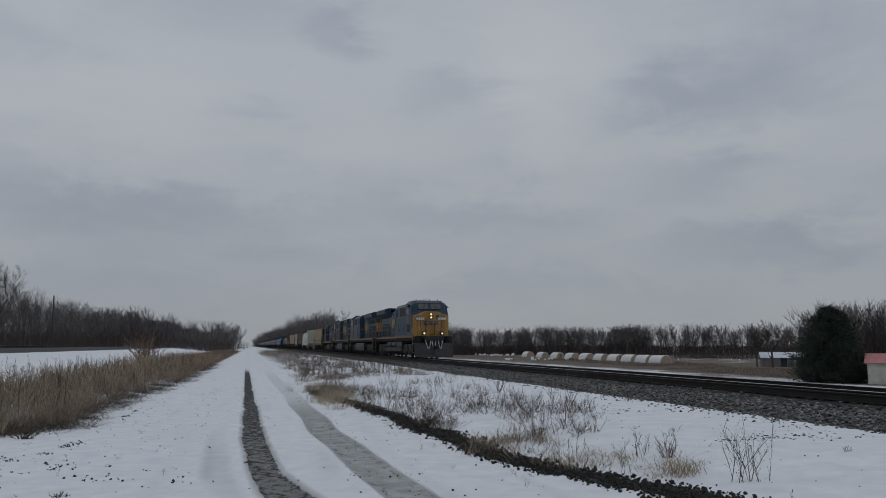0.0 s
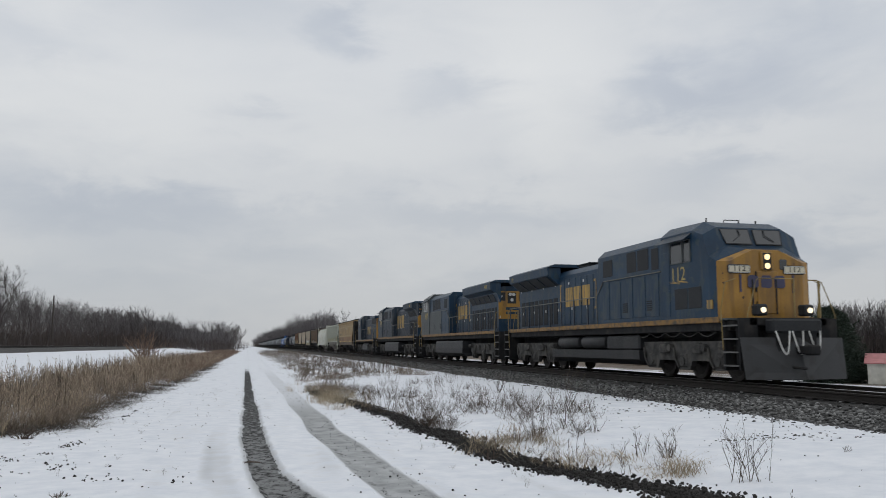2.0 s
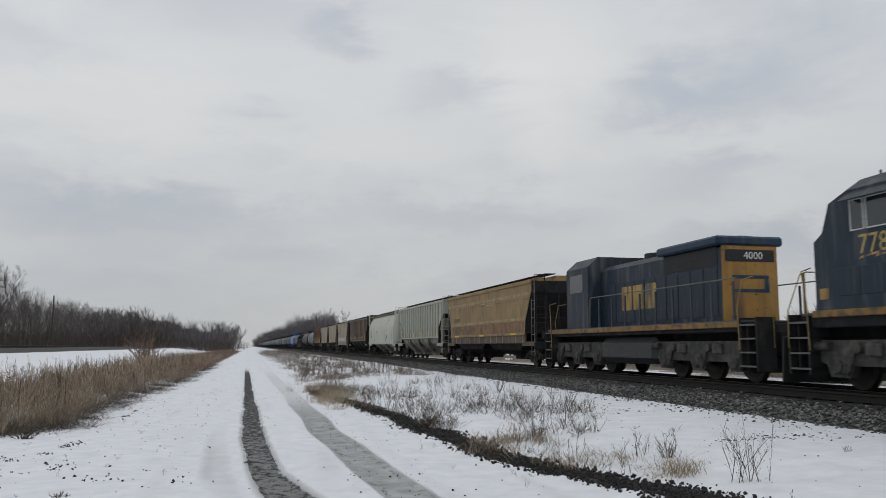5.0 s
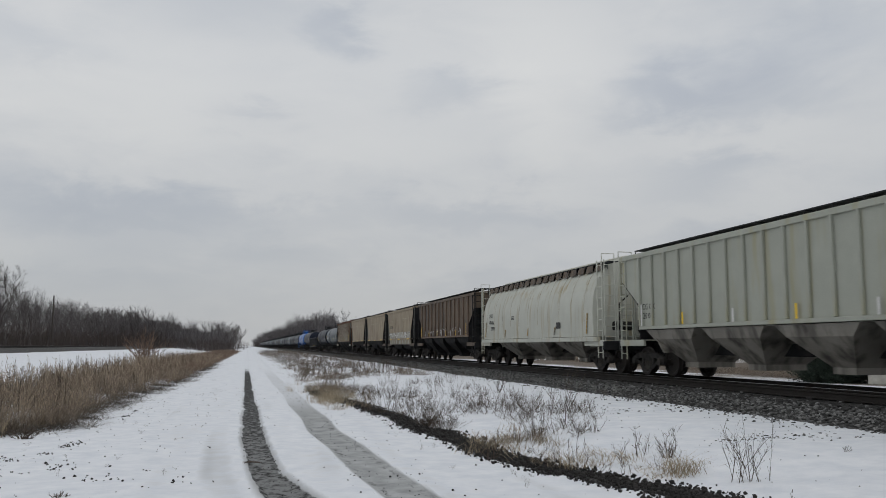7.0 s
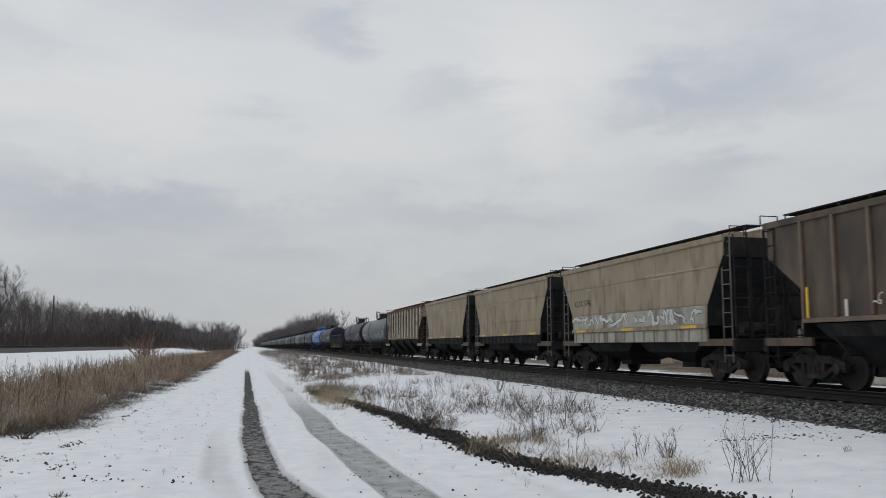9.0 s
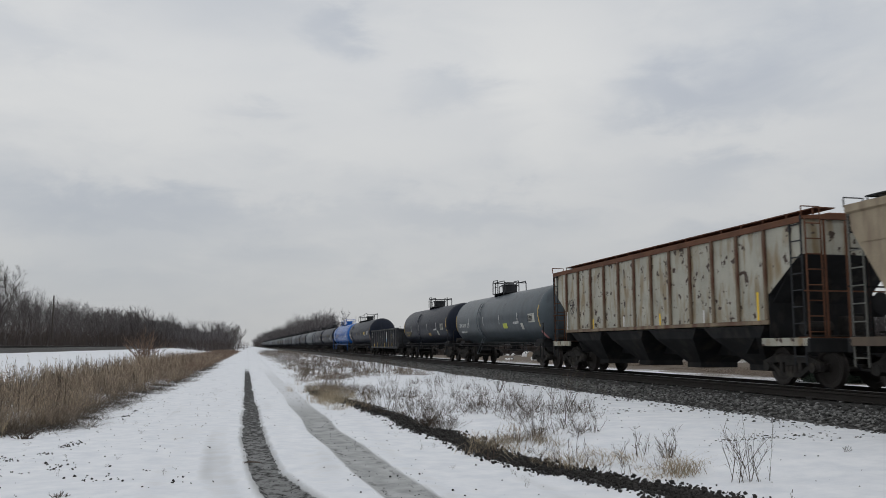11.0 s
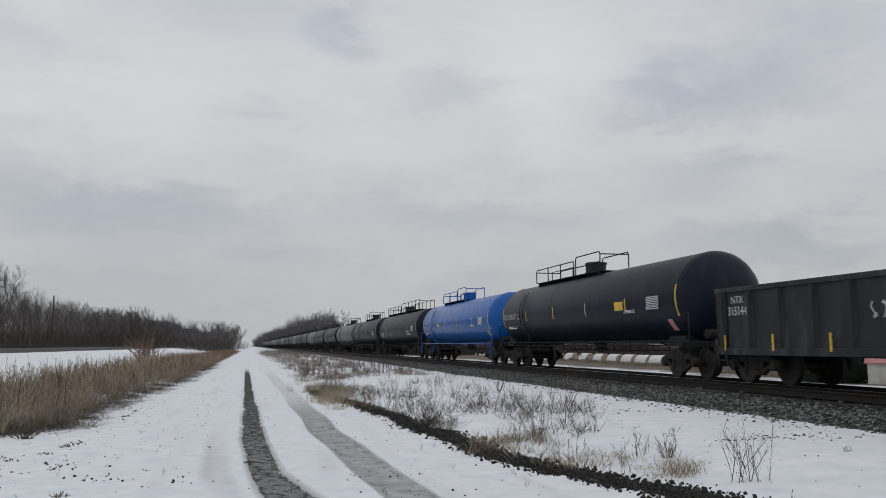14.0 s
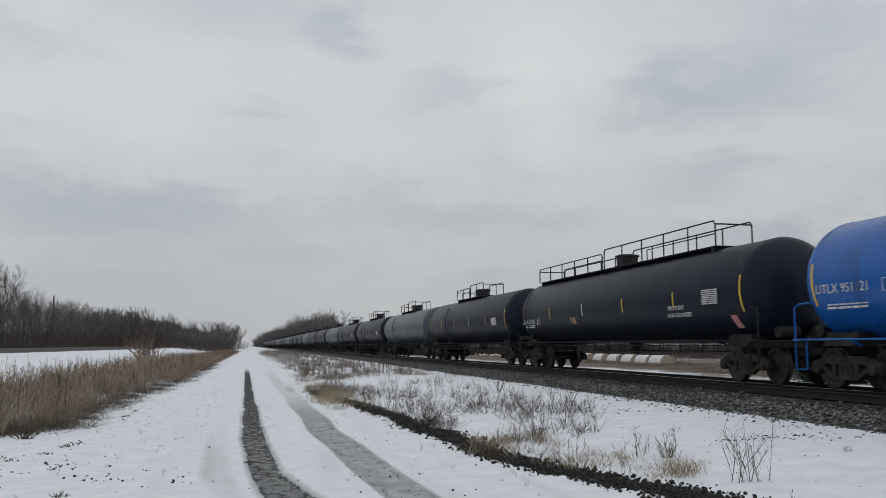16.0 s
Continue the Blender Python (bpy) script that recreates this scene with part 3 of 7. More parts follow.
def spare_rail(x, z, y0, y1):
    """A rusty rail laid down along the ends of the ties."""
    prof = [(-0.07, 0), (0.07, 0), (0.07, 0.014), (0.012, 0.03), (0.01, 0.125), (0.036, 0.14), (0.036, 0.172), (0.03, 0.178), (-0.03, 0.178), (-0.036, 0.172), (-0.036, 0.14), (-0.01, 0.125), (-0.012, 0.03), (-0.07, 0.014)]
    ob = new("spare_rail", Shape().prism(prof, "y", y0, y1).mesh("spare_rail", M_RAIL))
    ob.matrix_basis = pose(x, 0, z)
    return tagged(ob, "long rusty spare rail lying on the tie ends beside the line", "rail")


spare_rail(TRACK_X - 1.36, -0.2, -60, 420)
railway("railway_line", TRACK_X, 0.0, -250, 1600, "straight main line on dark stone ballast, rusty rails with worn bright heads", 4, 125)
railway("second_railway_line", LEFT_X, 1.0, -250, 1600, "second line raised on a snowy embankment, empty", 60, 130)


def stone_shape(rng, n=1):
    """A rough stone of twenty faces, about one unit across."""
    bm = bmesh.new()
    bmesh.ops.create_icosphere(bm, subdivisions=1, radius=0.5)
    k = [rng.uniform(0.7, 1.15) for _ in range(3)]
    v = np.array([[q.co.x * k[0], q.co.y * k[1], q.co.z * k[2] * 0.8] for q in bm.verts])
    v *= np.array([[rng.uniform(0.5, 1.4)] for _ in v])
    bm.verts.index_update()
    f = np.array([[q.index for q in fc.verts] for fc in bm.faces])
    bm.free()
    return v, f


def turned(rng, tilt=True):
    e = Euler((rng.uniform(0, 6.28), rng.uniform(0, 6.28), rng.uniform(0, 6.28))) if tilt else Euler((0, 0, rng.uniform(0, 6.28)))
    return np.array(e.to_matrix())


def gather(name, pieces, places, material, label, category, kind="stuff", flat=True):
    """Joins copies of pieces (vertices, triangles) at places (index, 3x3 matrix, origin) into one mesh."""
    vs, fs, n = [], [], 0
    for i, m, o in places:
        v, f = pieces[i]
        vs.append(v @ m.T + np.array(o)); fs.append(f + n)
        n += len(v)
    v, f = np.concatenate(vs), np.concatenate(fs)
    me = bpy.data.meshes.new(name)
    me.vertices.add(len(v)); me.vertices.foreach_set("co", v.astype(np.float32).ravel())
    k = f.shape[1]
    me.loops.add(f.size); me.loops.foreach_set("vertex_index", f.astype(np.int32).ravel())
    me.polygons.add(len(f)); me.polygons.foreach_set("loop_start", np.arange(0, f.size, k, dtype=np.int32))
    me.update(calc_edges=True)
    me.materials.append(material)
    return tagged(new(name, me), label, category, kind=kind)


def scatter_stones():
    rng = random.Random(4)
    kinds = [stone_shape(rng) for _ in range(8)]
    places = []
    for _ in range(10500):
        y = 9 + 65 * rng.random() ** 1.7
        x = rng.triangular(10.5, 12.8, 11.9)
        s = rng.uniform(0.05, 0.115)
        m = turned(rng) * s
        m[2] *= 0.62
        places.append((rng.randrange(8), m, (x, y, height(x, y) + s * rng.uniform(0.0, 0.32))))
    for _ in range(1200):
        y = 8 + 60 * rng.random() ** 1.6
        x = rng.uniform(13.0, 15.9)
        s = rng.uniform(0.04, 0.08)
        places.append((rng.randrange(8), turned(rng) * s, (x, y, height(x, y) + s * 0.2)))
    for _ in range(900):
        y = 6 + 45 * rng.random() ** 1.5
        x = 10.7 - abs(rng.gauss(0, 0.5))
        if noise.noise((x * 1.5, y * 0.9, 40)) < 0.0:
            continue
        s = rng.uniform(0.03, 0.07)
        places.append((rng.randrange(8), turned(rng) * s, (x, y, height(x, y) + s * 0.05)))
    for cx, cy, rx, ry, n in ((8.3, 19.5, 0.7, 0.9, 110), (8.6, 13.0, 0.45, 0.12, 60), (7.2, 24.5, 0.5, 0.8, 60), (9.4, 12.8, 0.5, 0.5, 30)):
        for _ in range(n):
            x, y = rng.gauss(cx, rx), rng.gauss(cy, ry)
            s = rng.uniform(0.03, 0.075)
            m = turned(rng) * s
            m[2] *= 0.5
            places.append((rng.randrange(8), m, (x, y, height(x, y) + s * 0.05)))
    gather("ballast_stones", kinds, places, M_STONE, "grey crushed stone ballast along the track shoulder", "ballast")
    places = []
    for _ in range(9000):
        y = 8.5 + 26 * rng.random() ** 1.9
        x = berm(y) + rng.gauss(0.3, 0.17)
        s = rng.uniform(0.02, 0.05) if rng.random() < 0.8 else rng.uniform(0.05, 0.085)
        places.append((rng.randrange(8), turned(rng) * s, (x, y, height(x, y) + s * 0.2)))
    for _ in range(950):
        y = 8.5 + 30 * rng.random() ** 1.4
        x = rng.choice((rng.uniform(-5.2, -0.6), rng.gauss(rut_left(y), 0.25), rng.gauss(rut_right(y), 0.3), rng.uniform(2.4, 8)))
        s = rng.uniform(0.01, 0.035)
        places.append((rng.randrange(8), turned(rng) * s, (x, y, height(x, y) + s * 0.15)))
    for _ in range(620):
        t = rng.random()
        trail = rng.random()
        if trail < 0.4:
            x, y = -3.15 + 0.12 * t + rng.gauss(0, 0.05), 18.6 + 7.0 * t
        elif trail < 0.7:
            x, y = -3.95 + 1.0 * t + rng.gauss(0, 0.10), 15.2 - 0.5 * t + 3.4 * t * t + rng.gauss(0, 0.25)
        else:
            x, y = -3.3 + 2.4 * t + rng.gauss(0, 0.3), 14.6 - 2.6 * t + rng.gauss(0, 0.5)
        if noise.noise((x * 2, y * 1.2, 3)) < 0.08:
            continue
        s = rng.uniform(0.016, 0.05)
        places.append((rng.randrange(8), turned(rng) * s, (x, y, height(x, y) + s * 0.1)))
    gather("cinder_clods", kinds, places, M_CLOD, "dark clods of frozen cinder ploughed up beside the snowy track", "soil clods")


scatter_stones()


# ---------------------------------------------------------------- train: shared parts
MOVERS = []            # (thing, place of its origin along the line at 0 s, turn about z)
WHEELS = []            # (wheelset, place on its car, radius, turn of the car)
SHARED = {}


def shared(key, make):
    if key not in SHARED:
        SHARED[key] = make()
    return SHARED[key]


def vehicle(name, start, length, label, category, group, backwards=False):
    """A vehicle whose front coupler stands at start at 0 s; its own y axis runs from its front to its rear."""
    turn = 180 if backwards else 0
    y = start + (length if backwards else 0)
    ob = thing(name, pose(TRACK_X, y, 0, 0, 0, turn), label, category, group)
    MOVERS.append((ob, y, turn))
    return ob


def wheelset_mesh(r):
    def make():
        s = Shape()
        for k in (-1, 1):
            prof = [(0.09, -0.10), (0.12, -0.06), (r * 0.72, -0.035), (r * 0.82, -0.065), (r, -0.065), (r, 0.045), (r + 0.028, 0.06), (r + 0.028, 0.075), (r * 0.82, 0.075), (r * 0.72, 0.02), (0.12, 0.05), (0.09, 0.09)]
            s.lathe([(a, k * -1 * b + k * 0.0) for a, b in prof], "x", 20, (k * 0.623, 0, 0))
        s.cyl((-1.02, 0, 0), (1.02, 0, 0), 0.085, n=10)
        return smooth(s.mesh("wheelset", M_WHEEL), 30)
    return shared(("wheelset", r), make)


def freight_frame():
    """Two cast side frames with springs and bearing boxes, and the bolster between."""
    def make():
        s = Shape()
        for k in (-1, 1):
            x0, x1 = sorted((k * 0.98, k * 1.10))
            top = [(-1.12, 0.62), (-0.62, 0.78), (0.62, 0.78), (1.12, 0.62), (1.12, 0.40), (0.98, 0.40), (0.86, 0.52), (0.55, 0.60), (-0.55, 0.60), (-0.86, 0.52), (-0.98, 0.40), (-1.12, 0.40)]
            s.prism(top, "x", x0, x1)
            s.prism([(-0.86, 0.53), (-0.38, 0.24), (0.38, 0.24), (0.86, 0.53), (0.70, 0.55), (0.34, 0.34), (-0.34, 0.34), (-0.70, 0.55)], "x", x0, x1)
            s.box(x0, x1, -0.42, -0.30, 0.28, 0.70).box(x0, x1, 0.30, 0.42, 0.28, 0.70)
            for q in (-0.17, 0, 0.17):
                s.cyl((k * 1.04, q, 0.30), (k * 1.04, q, 0.58), 0.07, n=8)
            for q in (-0.9, 0.9):
                s.cyl((k * 0.95, q, 0.48), (k * 1.17, q, 0.48), 0.12, n=12)
                s.box(*sorted((k * 0.97, k * 1.13)), q - 0.17, q + 0.17, 0.44, 0.60, 0.02)
        s.box(-1.12, 1.12, -0.2, 0.2, 0.50, 0.74, 0.03)
        s.box(-0.8, 0.8, -0.55, -0.47, 0.38, 0.5).box(-0.8, 0.8, 0.47, 0.55, 0.38, 0.5)
        return s.mesh("bogie", M_BOGIE)
    return shared("freight_frame", make)


def freight_bogie(car, y, turn=0):
    b = share("bogie", freight_frame(), car, pose(0, y, 0))
    for q in (-0.9, 0.9):
        w = share("wheelset", wheelset_mesh(0.48), b, pose(0, q, 0.48))
        WHEELS.append((w, q, 0.48, turn))


def loco_frame():
    def make():
        s = Shape()
        ax = (-2.0, 0.0, 2.0)
        for k in (-1, 1):
            x0, x1 = sorted((k * 1.05, k * 1.22))
            poly = [(-2.75, 1.02), (-2.6, 1.14), (2.6, 1.14), (2.75, 1.02), (2.7, 0.66), (2.45, 0.58), (2.32, 0.30), (1.68, 0.30), (1.52, 0.56), (0.48, 0.56), (0.32, 0.28), (-0.32, 0.28), (-0.48, 0.56), (-1.52, 0.56), (-1.68, 0.30), (-2.32, 0.30), (-2.45, 0.58), (-2.7, 0.66)]
            s.prism(poly, "x", x0, x1)
            for q in ax:
                s.box(*sorted((k * 1.1, k * 1.27)), q - 0.21, q + 0.21, 0.36, 0.78, 0.04)
                s.cyl((k * 1.2, q, 0.55), (k * 1.31, q, 0.55), 0.14, n=14)
                s.tube([(k * 1.26, q + 0.25, 0.35), (k * 1.28, q + 0.45, 0.62), (k * 1.26, q + 0.55, 0.95)], 0.035)
            for q in (-1.0, 1.0):
                s.cyl((k * 1.2, q - 0.3, 0.95), (k * 1.36, q - 0.3, 0.95), 0.11, n=12)
                s.box(*sorted((k * 1.15, k * 1.33)), q - 0.1, q + 0.38, 0.78, 1.06, 0.03)
                s.cyl((k * 1.22, q, 0.78), (k * 1.22, q, 1.1), 0.09, n=10)
            s.cyl((k * 1.3, -2.7, 1.0), (k * 1.3, -2.2, 1.0), 0.1, n=12)
        s.box(-1.1, 1.1, -0.35, 0.35, 0.6, 1.1, 0.04).box(-1.05, 1.05, -2.7, -2.5, 0.65, 1.05).box(-1.05, 1.05, 2.5, 2.7, 0.65, 1.05)
        return s.mesh("bogie", M_TRUCK)
    return shared("loco_frame", make)


def loco_bogie(car, y, turn):
    b = share("bogie", loco_frame(), car, pose(0, y, 0))
    for q in (-2.0, 0.0, 2.0):
        w = share("wheelset", wheelset_mesh(0.53), b, pose(0, q, 0.53))
        WHEELS.append((w, q, 0.53, turn))


def coupler(car, y, out):
    """out: -1 at the front end, 1 at the rear."""
    def make():
        s = Shape().box(-0.12, 0.12, 0, 0.75, 0.80, 1.0, 0.02).box(-0.17, 0.2, 0.7, 0.98, 0.76, 1.04, 0.05)
        s.box(-0.25, 0.25, -0.25, 0.08, 0.7, 1.1, 0.03)
        s.tube([(0.25, 0, 0.75), (0.28, 0.4, 0.45), (0.2, 0.85, 0.42)], 0.035)
        return s.mesh("coupler", M_UNDER)
    return share("coupler", shared("coupler", make), car, pose(0, y, 0, 0, 0, 0 if out > 0 else 180))


def ladder(shape, x, y, z0, z1, w, rungs, r=0.016, along="y"):
    for q in (-w / 2, w / 2):
        p = (x, y + q) if along == "y" else (x + q, y)
        shape.tube([(*p, z0), (*p, z1)], r * 1.4)
    for i in range(rungs):
        z = z0 + (z1 - z0) * (i + 0.5) / rungs
        a, b = ((x, y - w / 2, z), (x, y + w / 2, z)) if along == "y" else ((x - w / 2, y, z), (x + w / 2, y, z))
        shape.tube([a, b], r)


def bars(car, place, size, rows, material, seed, facing="-x"):
    """Unreadable small writing as plain bars, on a side face (x, y, z of the middle; length, height)."""
    rng = random.Random(seed)
    s = Shape()
    x, y, z = place
    k = -1 if facing == "-x" else 1
    h = size[1] / rows
    for i in range(rows):
        a = y - size[0] / 2
        zz = z + size[1] / 2 - h * (i + 0.5)
        while a < y + size[0] / 2 - 0.03:
            w = min(rng.uniform(0.06, 0.28), y + size[0] / 2 - a)
            s.box(*sorted((x, x + k * 0.004)), a, a + w * 0.85, zz - h * 0.3, zz + h * 0.3)
            a += w
    return part("lettering_bars", s, material, car)


def patch(car, name, x, y0, y1, z0, z1, material, label="", k=-1, t=0.005):
    return part(name, Shape().box(*sorted((x, x + k * t)), y0, y1, z0, z1), material, car, label)


# ---------------------------------------------------------------- locomotives
def logo(car, x, k, y, z, h, w, brackets, material):
    """The railway's mark as plain shapes: three blocks, with brackets round them on some."""
    X = sorted((x, x + k * 0.006))
    t = h * 0.10
    if brackets:
        for e, d in ((-1, 1), (1, -1)):
            a = y + e * w / 2
            poly = [(a, z - h * 0.62), (a + d * t * 2.4, z - h * 0.62), (a + d * t * 2.4, z - h * 0.52), (a + d * t, z - h * 0.52), (a + d * t, z + h * 0.52), (a + d * t * 2.4, z + h * 0.52), (a + d * t * 2.4, z + h * 0.62), (a, z + h * 0.62)]
            part("emblem_bracket", Shape().prism(poly, "x", *X), material, car, "faded yellow bracket")
    step = w * (0.235 if brackets else 0.33)
    bw = step * 0.86
    h *= 0.86
    for i in (-1, 0, 1):
        c = y + i * step
        e = bw * 0.06
        poly = [(c - bw / 2 + e, z - h / 2), (c + bw / 2 - e, z - h / 2), (c + bw / 2, z - h / 2 + e), (c + bw / 2, z + h / 2 - e), (c + bw / 2 - e, z + h / 2), (c - bw / 2 + e, z + h / 2), (c - bw / 2, z + h / 2 - e), (c - bw / 2, z - h / 2 + e)]
        part("emblem_block", Shape().prism(poly, "x", *X), material, car, "faded yellow emblem block")


def walkway_rail(car, x, y0, y1, z, k, material, posts=11, step=None):
    s = Shape()
    top = 2.83
    pts = [(x, y0, z)] + [(x, y0 + 0.05, top - 0.1), (x, y0 + 0.15, top)] + ([(x, step[0], top), (x, step[0] + 0.35, top + 0.55), (x, step[1], top + 0.6)] if step else [(x, y1, top)])
    s.tube(pts, 0.02)
    part("handrail", s, M_GREYRAIL, car, "long side handrail")
    post = shared(("post", material.name), lambda: Shape().box(-0.02, 0.02, -0.035, 0.035, 0, 1.06).box(-0.03, 0.03, -0.06, 0.06, 0, 0.12).mesh("handrail_post", material))
    for i in range(posts):
        y = y0 + 0.9 + (y1 - y0 - 1.0) * i / (posts - 1)
        share("handrail_post", post, car, pose(x, y, z))


def end_steps(car, y, k, out, inner=True):
    """Corner steps and their yellow grab rails. out: the way off the vehicle along y."""
    s = Shape()
    x0, x1 = sorted((k * 0.95, k * 1.5))
    s.box(x0, x1, min(y, y + out * 0.08), max(y, y + out * 0.08), 0.35, 1.75)
    s.box(x0, x1, min(y + out * 0.72, y + out * 0.8), max(y + out * 0.72, y + out * 0.8), 0.35, 1.75)
    part("step_well", s, M_UNDER, car)
    for i in range(4):
        z = 0.45 + i * 0.36
        part("step", Shape().box(x0, x1, min(y, y + out * 0.75), max(y, y + out * 0.75), z, z + 0.045, 0.01), M_UNDER, car, "worn metal step")
        part("step_edge", Shape().box(*sorted((k * 1.5, k * 1.515)), min(y, y + out * 0.72), max(y, y + out * 0.72), z, z + 0.045), M_TREAD, car, "bright worn step edge")
    g = Shape()
    g.tube([(k * 1.5, y, 0.9), (k * 1.54, y, 2.0), (k * 1.5, y + out * 0.2, 2.75), (k * 1.2, y + out * 0.25, 2.85)], 0.016)
    if inner:
        g.tube([(k * 1.0, y + out * 0.8, 0.95), (k * 1.02, y + out * 0.82, 2.0), (k * 0.95, y + out * 0.6, 2.75), (k * 0.7, y + out * 0.4, 2.8)], 0.016)
    part("grab_rail", g, M_HANDRAIL, car, "bent yellow grab rail")


def panels(car, name, X, y0, y1, z0, z1, n, material, gap=0.06, label=""):
    """A row of n alike plates, each an object of its own on one mesh."""
    w = (y1 - y0) / n
    me = Shape().box(*X, -w / 2 + gap / 2, w / 2 - gap / 2, z0, z1, 0.008).mesh(name, material)
    for i in range(n):
        tagged(share(name, me, car, pose(0, y0 + (i + 0.5) * w, 0)), label)


FRONT_PARTS = {'nose_front', 'cab', 'windshield', 'windshield_frame', 'wiper', 'side_window', 'sun_visor', 'cab_door', 'locker_door', 'number_flash',
               'builder_plate', 'roof_antenna', 'cab_number'}


def wide_cab_loco(start, length, number, rad, label, cabmat, sidemat, lamps, backwards, tanks, board_end, logo_at, gap=1.3, shift=0.0):
    """gap: from the rear coupler to the hood's end wall; shift: moves the cab along the frame."""
    turn = 180 if backwards else 0
    car = vehicle("diesel_locomotive", start, length, label, "locomotive", "locomotives of the train", backwards)
    L = length
    W = 1.5
    # underframe, deck and side stripe
    part("underframe", Shape().box(-1.42, 1.42, 1.5, L - 1.3, 1.42, 1.70, 0.02).box(-0.6, 0.6, 0.6, L - 0.6, 0.75, 1.45, 0.03), M_UNDER, car, "grimy black underframe")
    part("deck", Shape().box(-W, W, 1.5, L - 1.2, 1.701, 1.76, 0.01), M_GREY, car)
    for k in (-1, 1):
        part("sill_stripe", Shape().box(*sorted((k * 1.425, k * 1.515)), 1.9, L - 1.3, 1.65, 1.81, 0.012), M_STRIPE, car, "grimy yellow sill stripe")
    # nose and cab: cross-sections along y
    def ring(y, w, zb, ze, wr, zr):
        return [(-w, y, zb), (-w, y, ze), (-wr, y, zr), (wr, y, zr), (w, y, ze), (w, y, zb)]
    zb = 1.765
    nose = Shape().loft([ring(1.84, 1.16, zb, 3.36, 0.42, 3.70), ring(2.02, 1.46, zb, 3.38, 0.50, 3.74)])
    part("nose_front", nose, M_YELLOW if not backwards else cabmat, car, "yellow nose with door and lamps" if not backwards else "")
    cab = Shape().loft([ring(2.021, 1.47, zb, 3.385, 0.52, 3.745), ring(2.36, 1.5, zb, 3.56, 0.95, 3.86), ring(2.62, 1.5, zb, 4.20, 1.06, 4.44), ring(3.2, 1.5, zb, 4.40, 1.10, 4.67), ring(5.15, 1.5, zb, 4.40, 1.14, 4.70)])
    part("cab", cab, cabmat, car, "wide cab body")
    for k in (-1, 1):
        q = [(k * 0.07, 2.386, 3.918), (k * 0.90, 2.386, 3.918), (k * 0.98, 2.589, 4.37), (k * 0.07, 2.589, 4.37)]
        q = [(x, y - 0.02, z + 0.009) for x, y, z in q]
        part("windshield", Shape().slab(q if k > 0 else q[::-1], 0.012), M_GLASS, car, "dark sloping windscreen")
        fr = Shape().tube([q[0], q[1], q[2], q[3], q[0]], 0.025, 4)
        part("windshield_frame", fr, M_GRILLE, car)
        part("wiper", Shape().tube([(k * 0.42, 2.54, 4.38), (k * 0.40, 2.44, 4.2), (k * 0.66, 2.37, 4.02)], 0.013, 4), M_GRILLE, car)
        X = sorted((k * 1.5, k * 1.512))
        for a, b in ((3.32, 3.72), (3.80, 4.52)):
            win = part("side_window", Shape().box(*X, a, b, 3.50, 4.16), M_GLASS, car, "cab side window")
            part("window_frame", Shape().tube([(k * 1.515, a, 3.5), (k * 1.515, b, 3.5), (k * 1.515, b, 4.16), (k * 1.515, a, 4.16), (k * 1.515, a, 3.5)], 0.022, 4), M_REFWHITE if backwards else M_GREY, win)
        part("sun_visor", Shape().prism([(k * 1.5, 4.34), (k * 1.78, 4.14), (k * 1.78, 4.12), (k * 1.5, 4.30)], "y", 3.25, 5.0), M_FADED, car, "side window awning")
        part("cab_door", Shape().box(*X, 4.62, 5.1, 1.9, 3.9, 0.01), cabmat, car)
        panels(car, "locker_door", X, 2.75, 4.35, 2.1, 2.72, 2, M_GRILLE if lamps else cabmat, label="dark louvred locker door" if lamps else "")
        lettering(number, 0.42, M_NUMBER, car, (k * 1.5, 4.1, 3.15), "-x" if k < 0 else "+x", "cab_number")
        part("number_flash", Shape().prism([(3.5, 2.86), (4.05, 2.93), (4.0, 2.86), (4.75, 2.96), (4.15, 2.93), (4.2, 2.99), (3.6, 2.92)], "x", *sorted((k * 1.502, k * 1.508))), M_LETTER, car)
        part("builder_plate", Shape().box(*X, 2.2, 2.5, 2.05, 2.3), M_LETTER, car)
        # auxiliary cabinets behind the cab
        part("cabinet_side", Shape().box(*sorted((k * 0.2, k * 1.45)), 5.151 + shift, 10.2, zb, 4.30, 0.05), sidemat, car)
        for a, b, c0, c1 in ((5.4, 5.9, 3.45, 4.15), (6.1, 6.9, 3.5, 4.2), (7.0, 7.7, 3.5, 4.2), (8.9, 9.7, 3.5, 4.1)):
            part("cabinet_grille", Shape().box(*sorted((k * 1.45, k * 1.462)), a, b, c0, c1, 0.01), M_GRILLE, car, "dark air intake screen")
        panels(car, "cabinet_door", sorted((k * 1.45, k * 1.466)), 5.4, 10.1, 1.95, 3.3, 5, sidemat)
        if cabmat is M_GREY:
            part("cabinet_panel", Shape().box(*sorted((k * 1.467, k * 1.476)), 5.16 + shift, 8.1, 1.8, 3.38, 0.004), M_GREY, car, "grey painted cabinet side")
        for a in (5.9, 7.7):
            for i in range(5):
                part("louvre", Shape().box(*sorted((k * 1.466, k * 1.48)), a, a + 0.34, 2.15 + i * 0.07, 2.19 + i * 0.07), M_GRILLE, car)
    part("cabinet_roof", Shape().prism([(-1.42, 4.27), (-1.15, 4.52), (1.15, 4.52), (1.42, 4.27)], "y", 5.152 + shift, 10.2), sidemat, car)
    # long hood
    r0 = L - 1.25 - rad
    hood = [(-0.95, zb), (-0.95, 4.0), (-0.72, 4.24), (0.72, 4.24), (0.95, 4.0), (0.95, zb)]
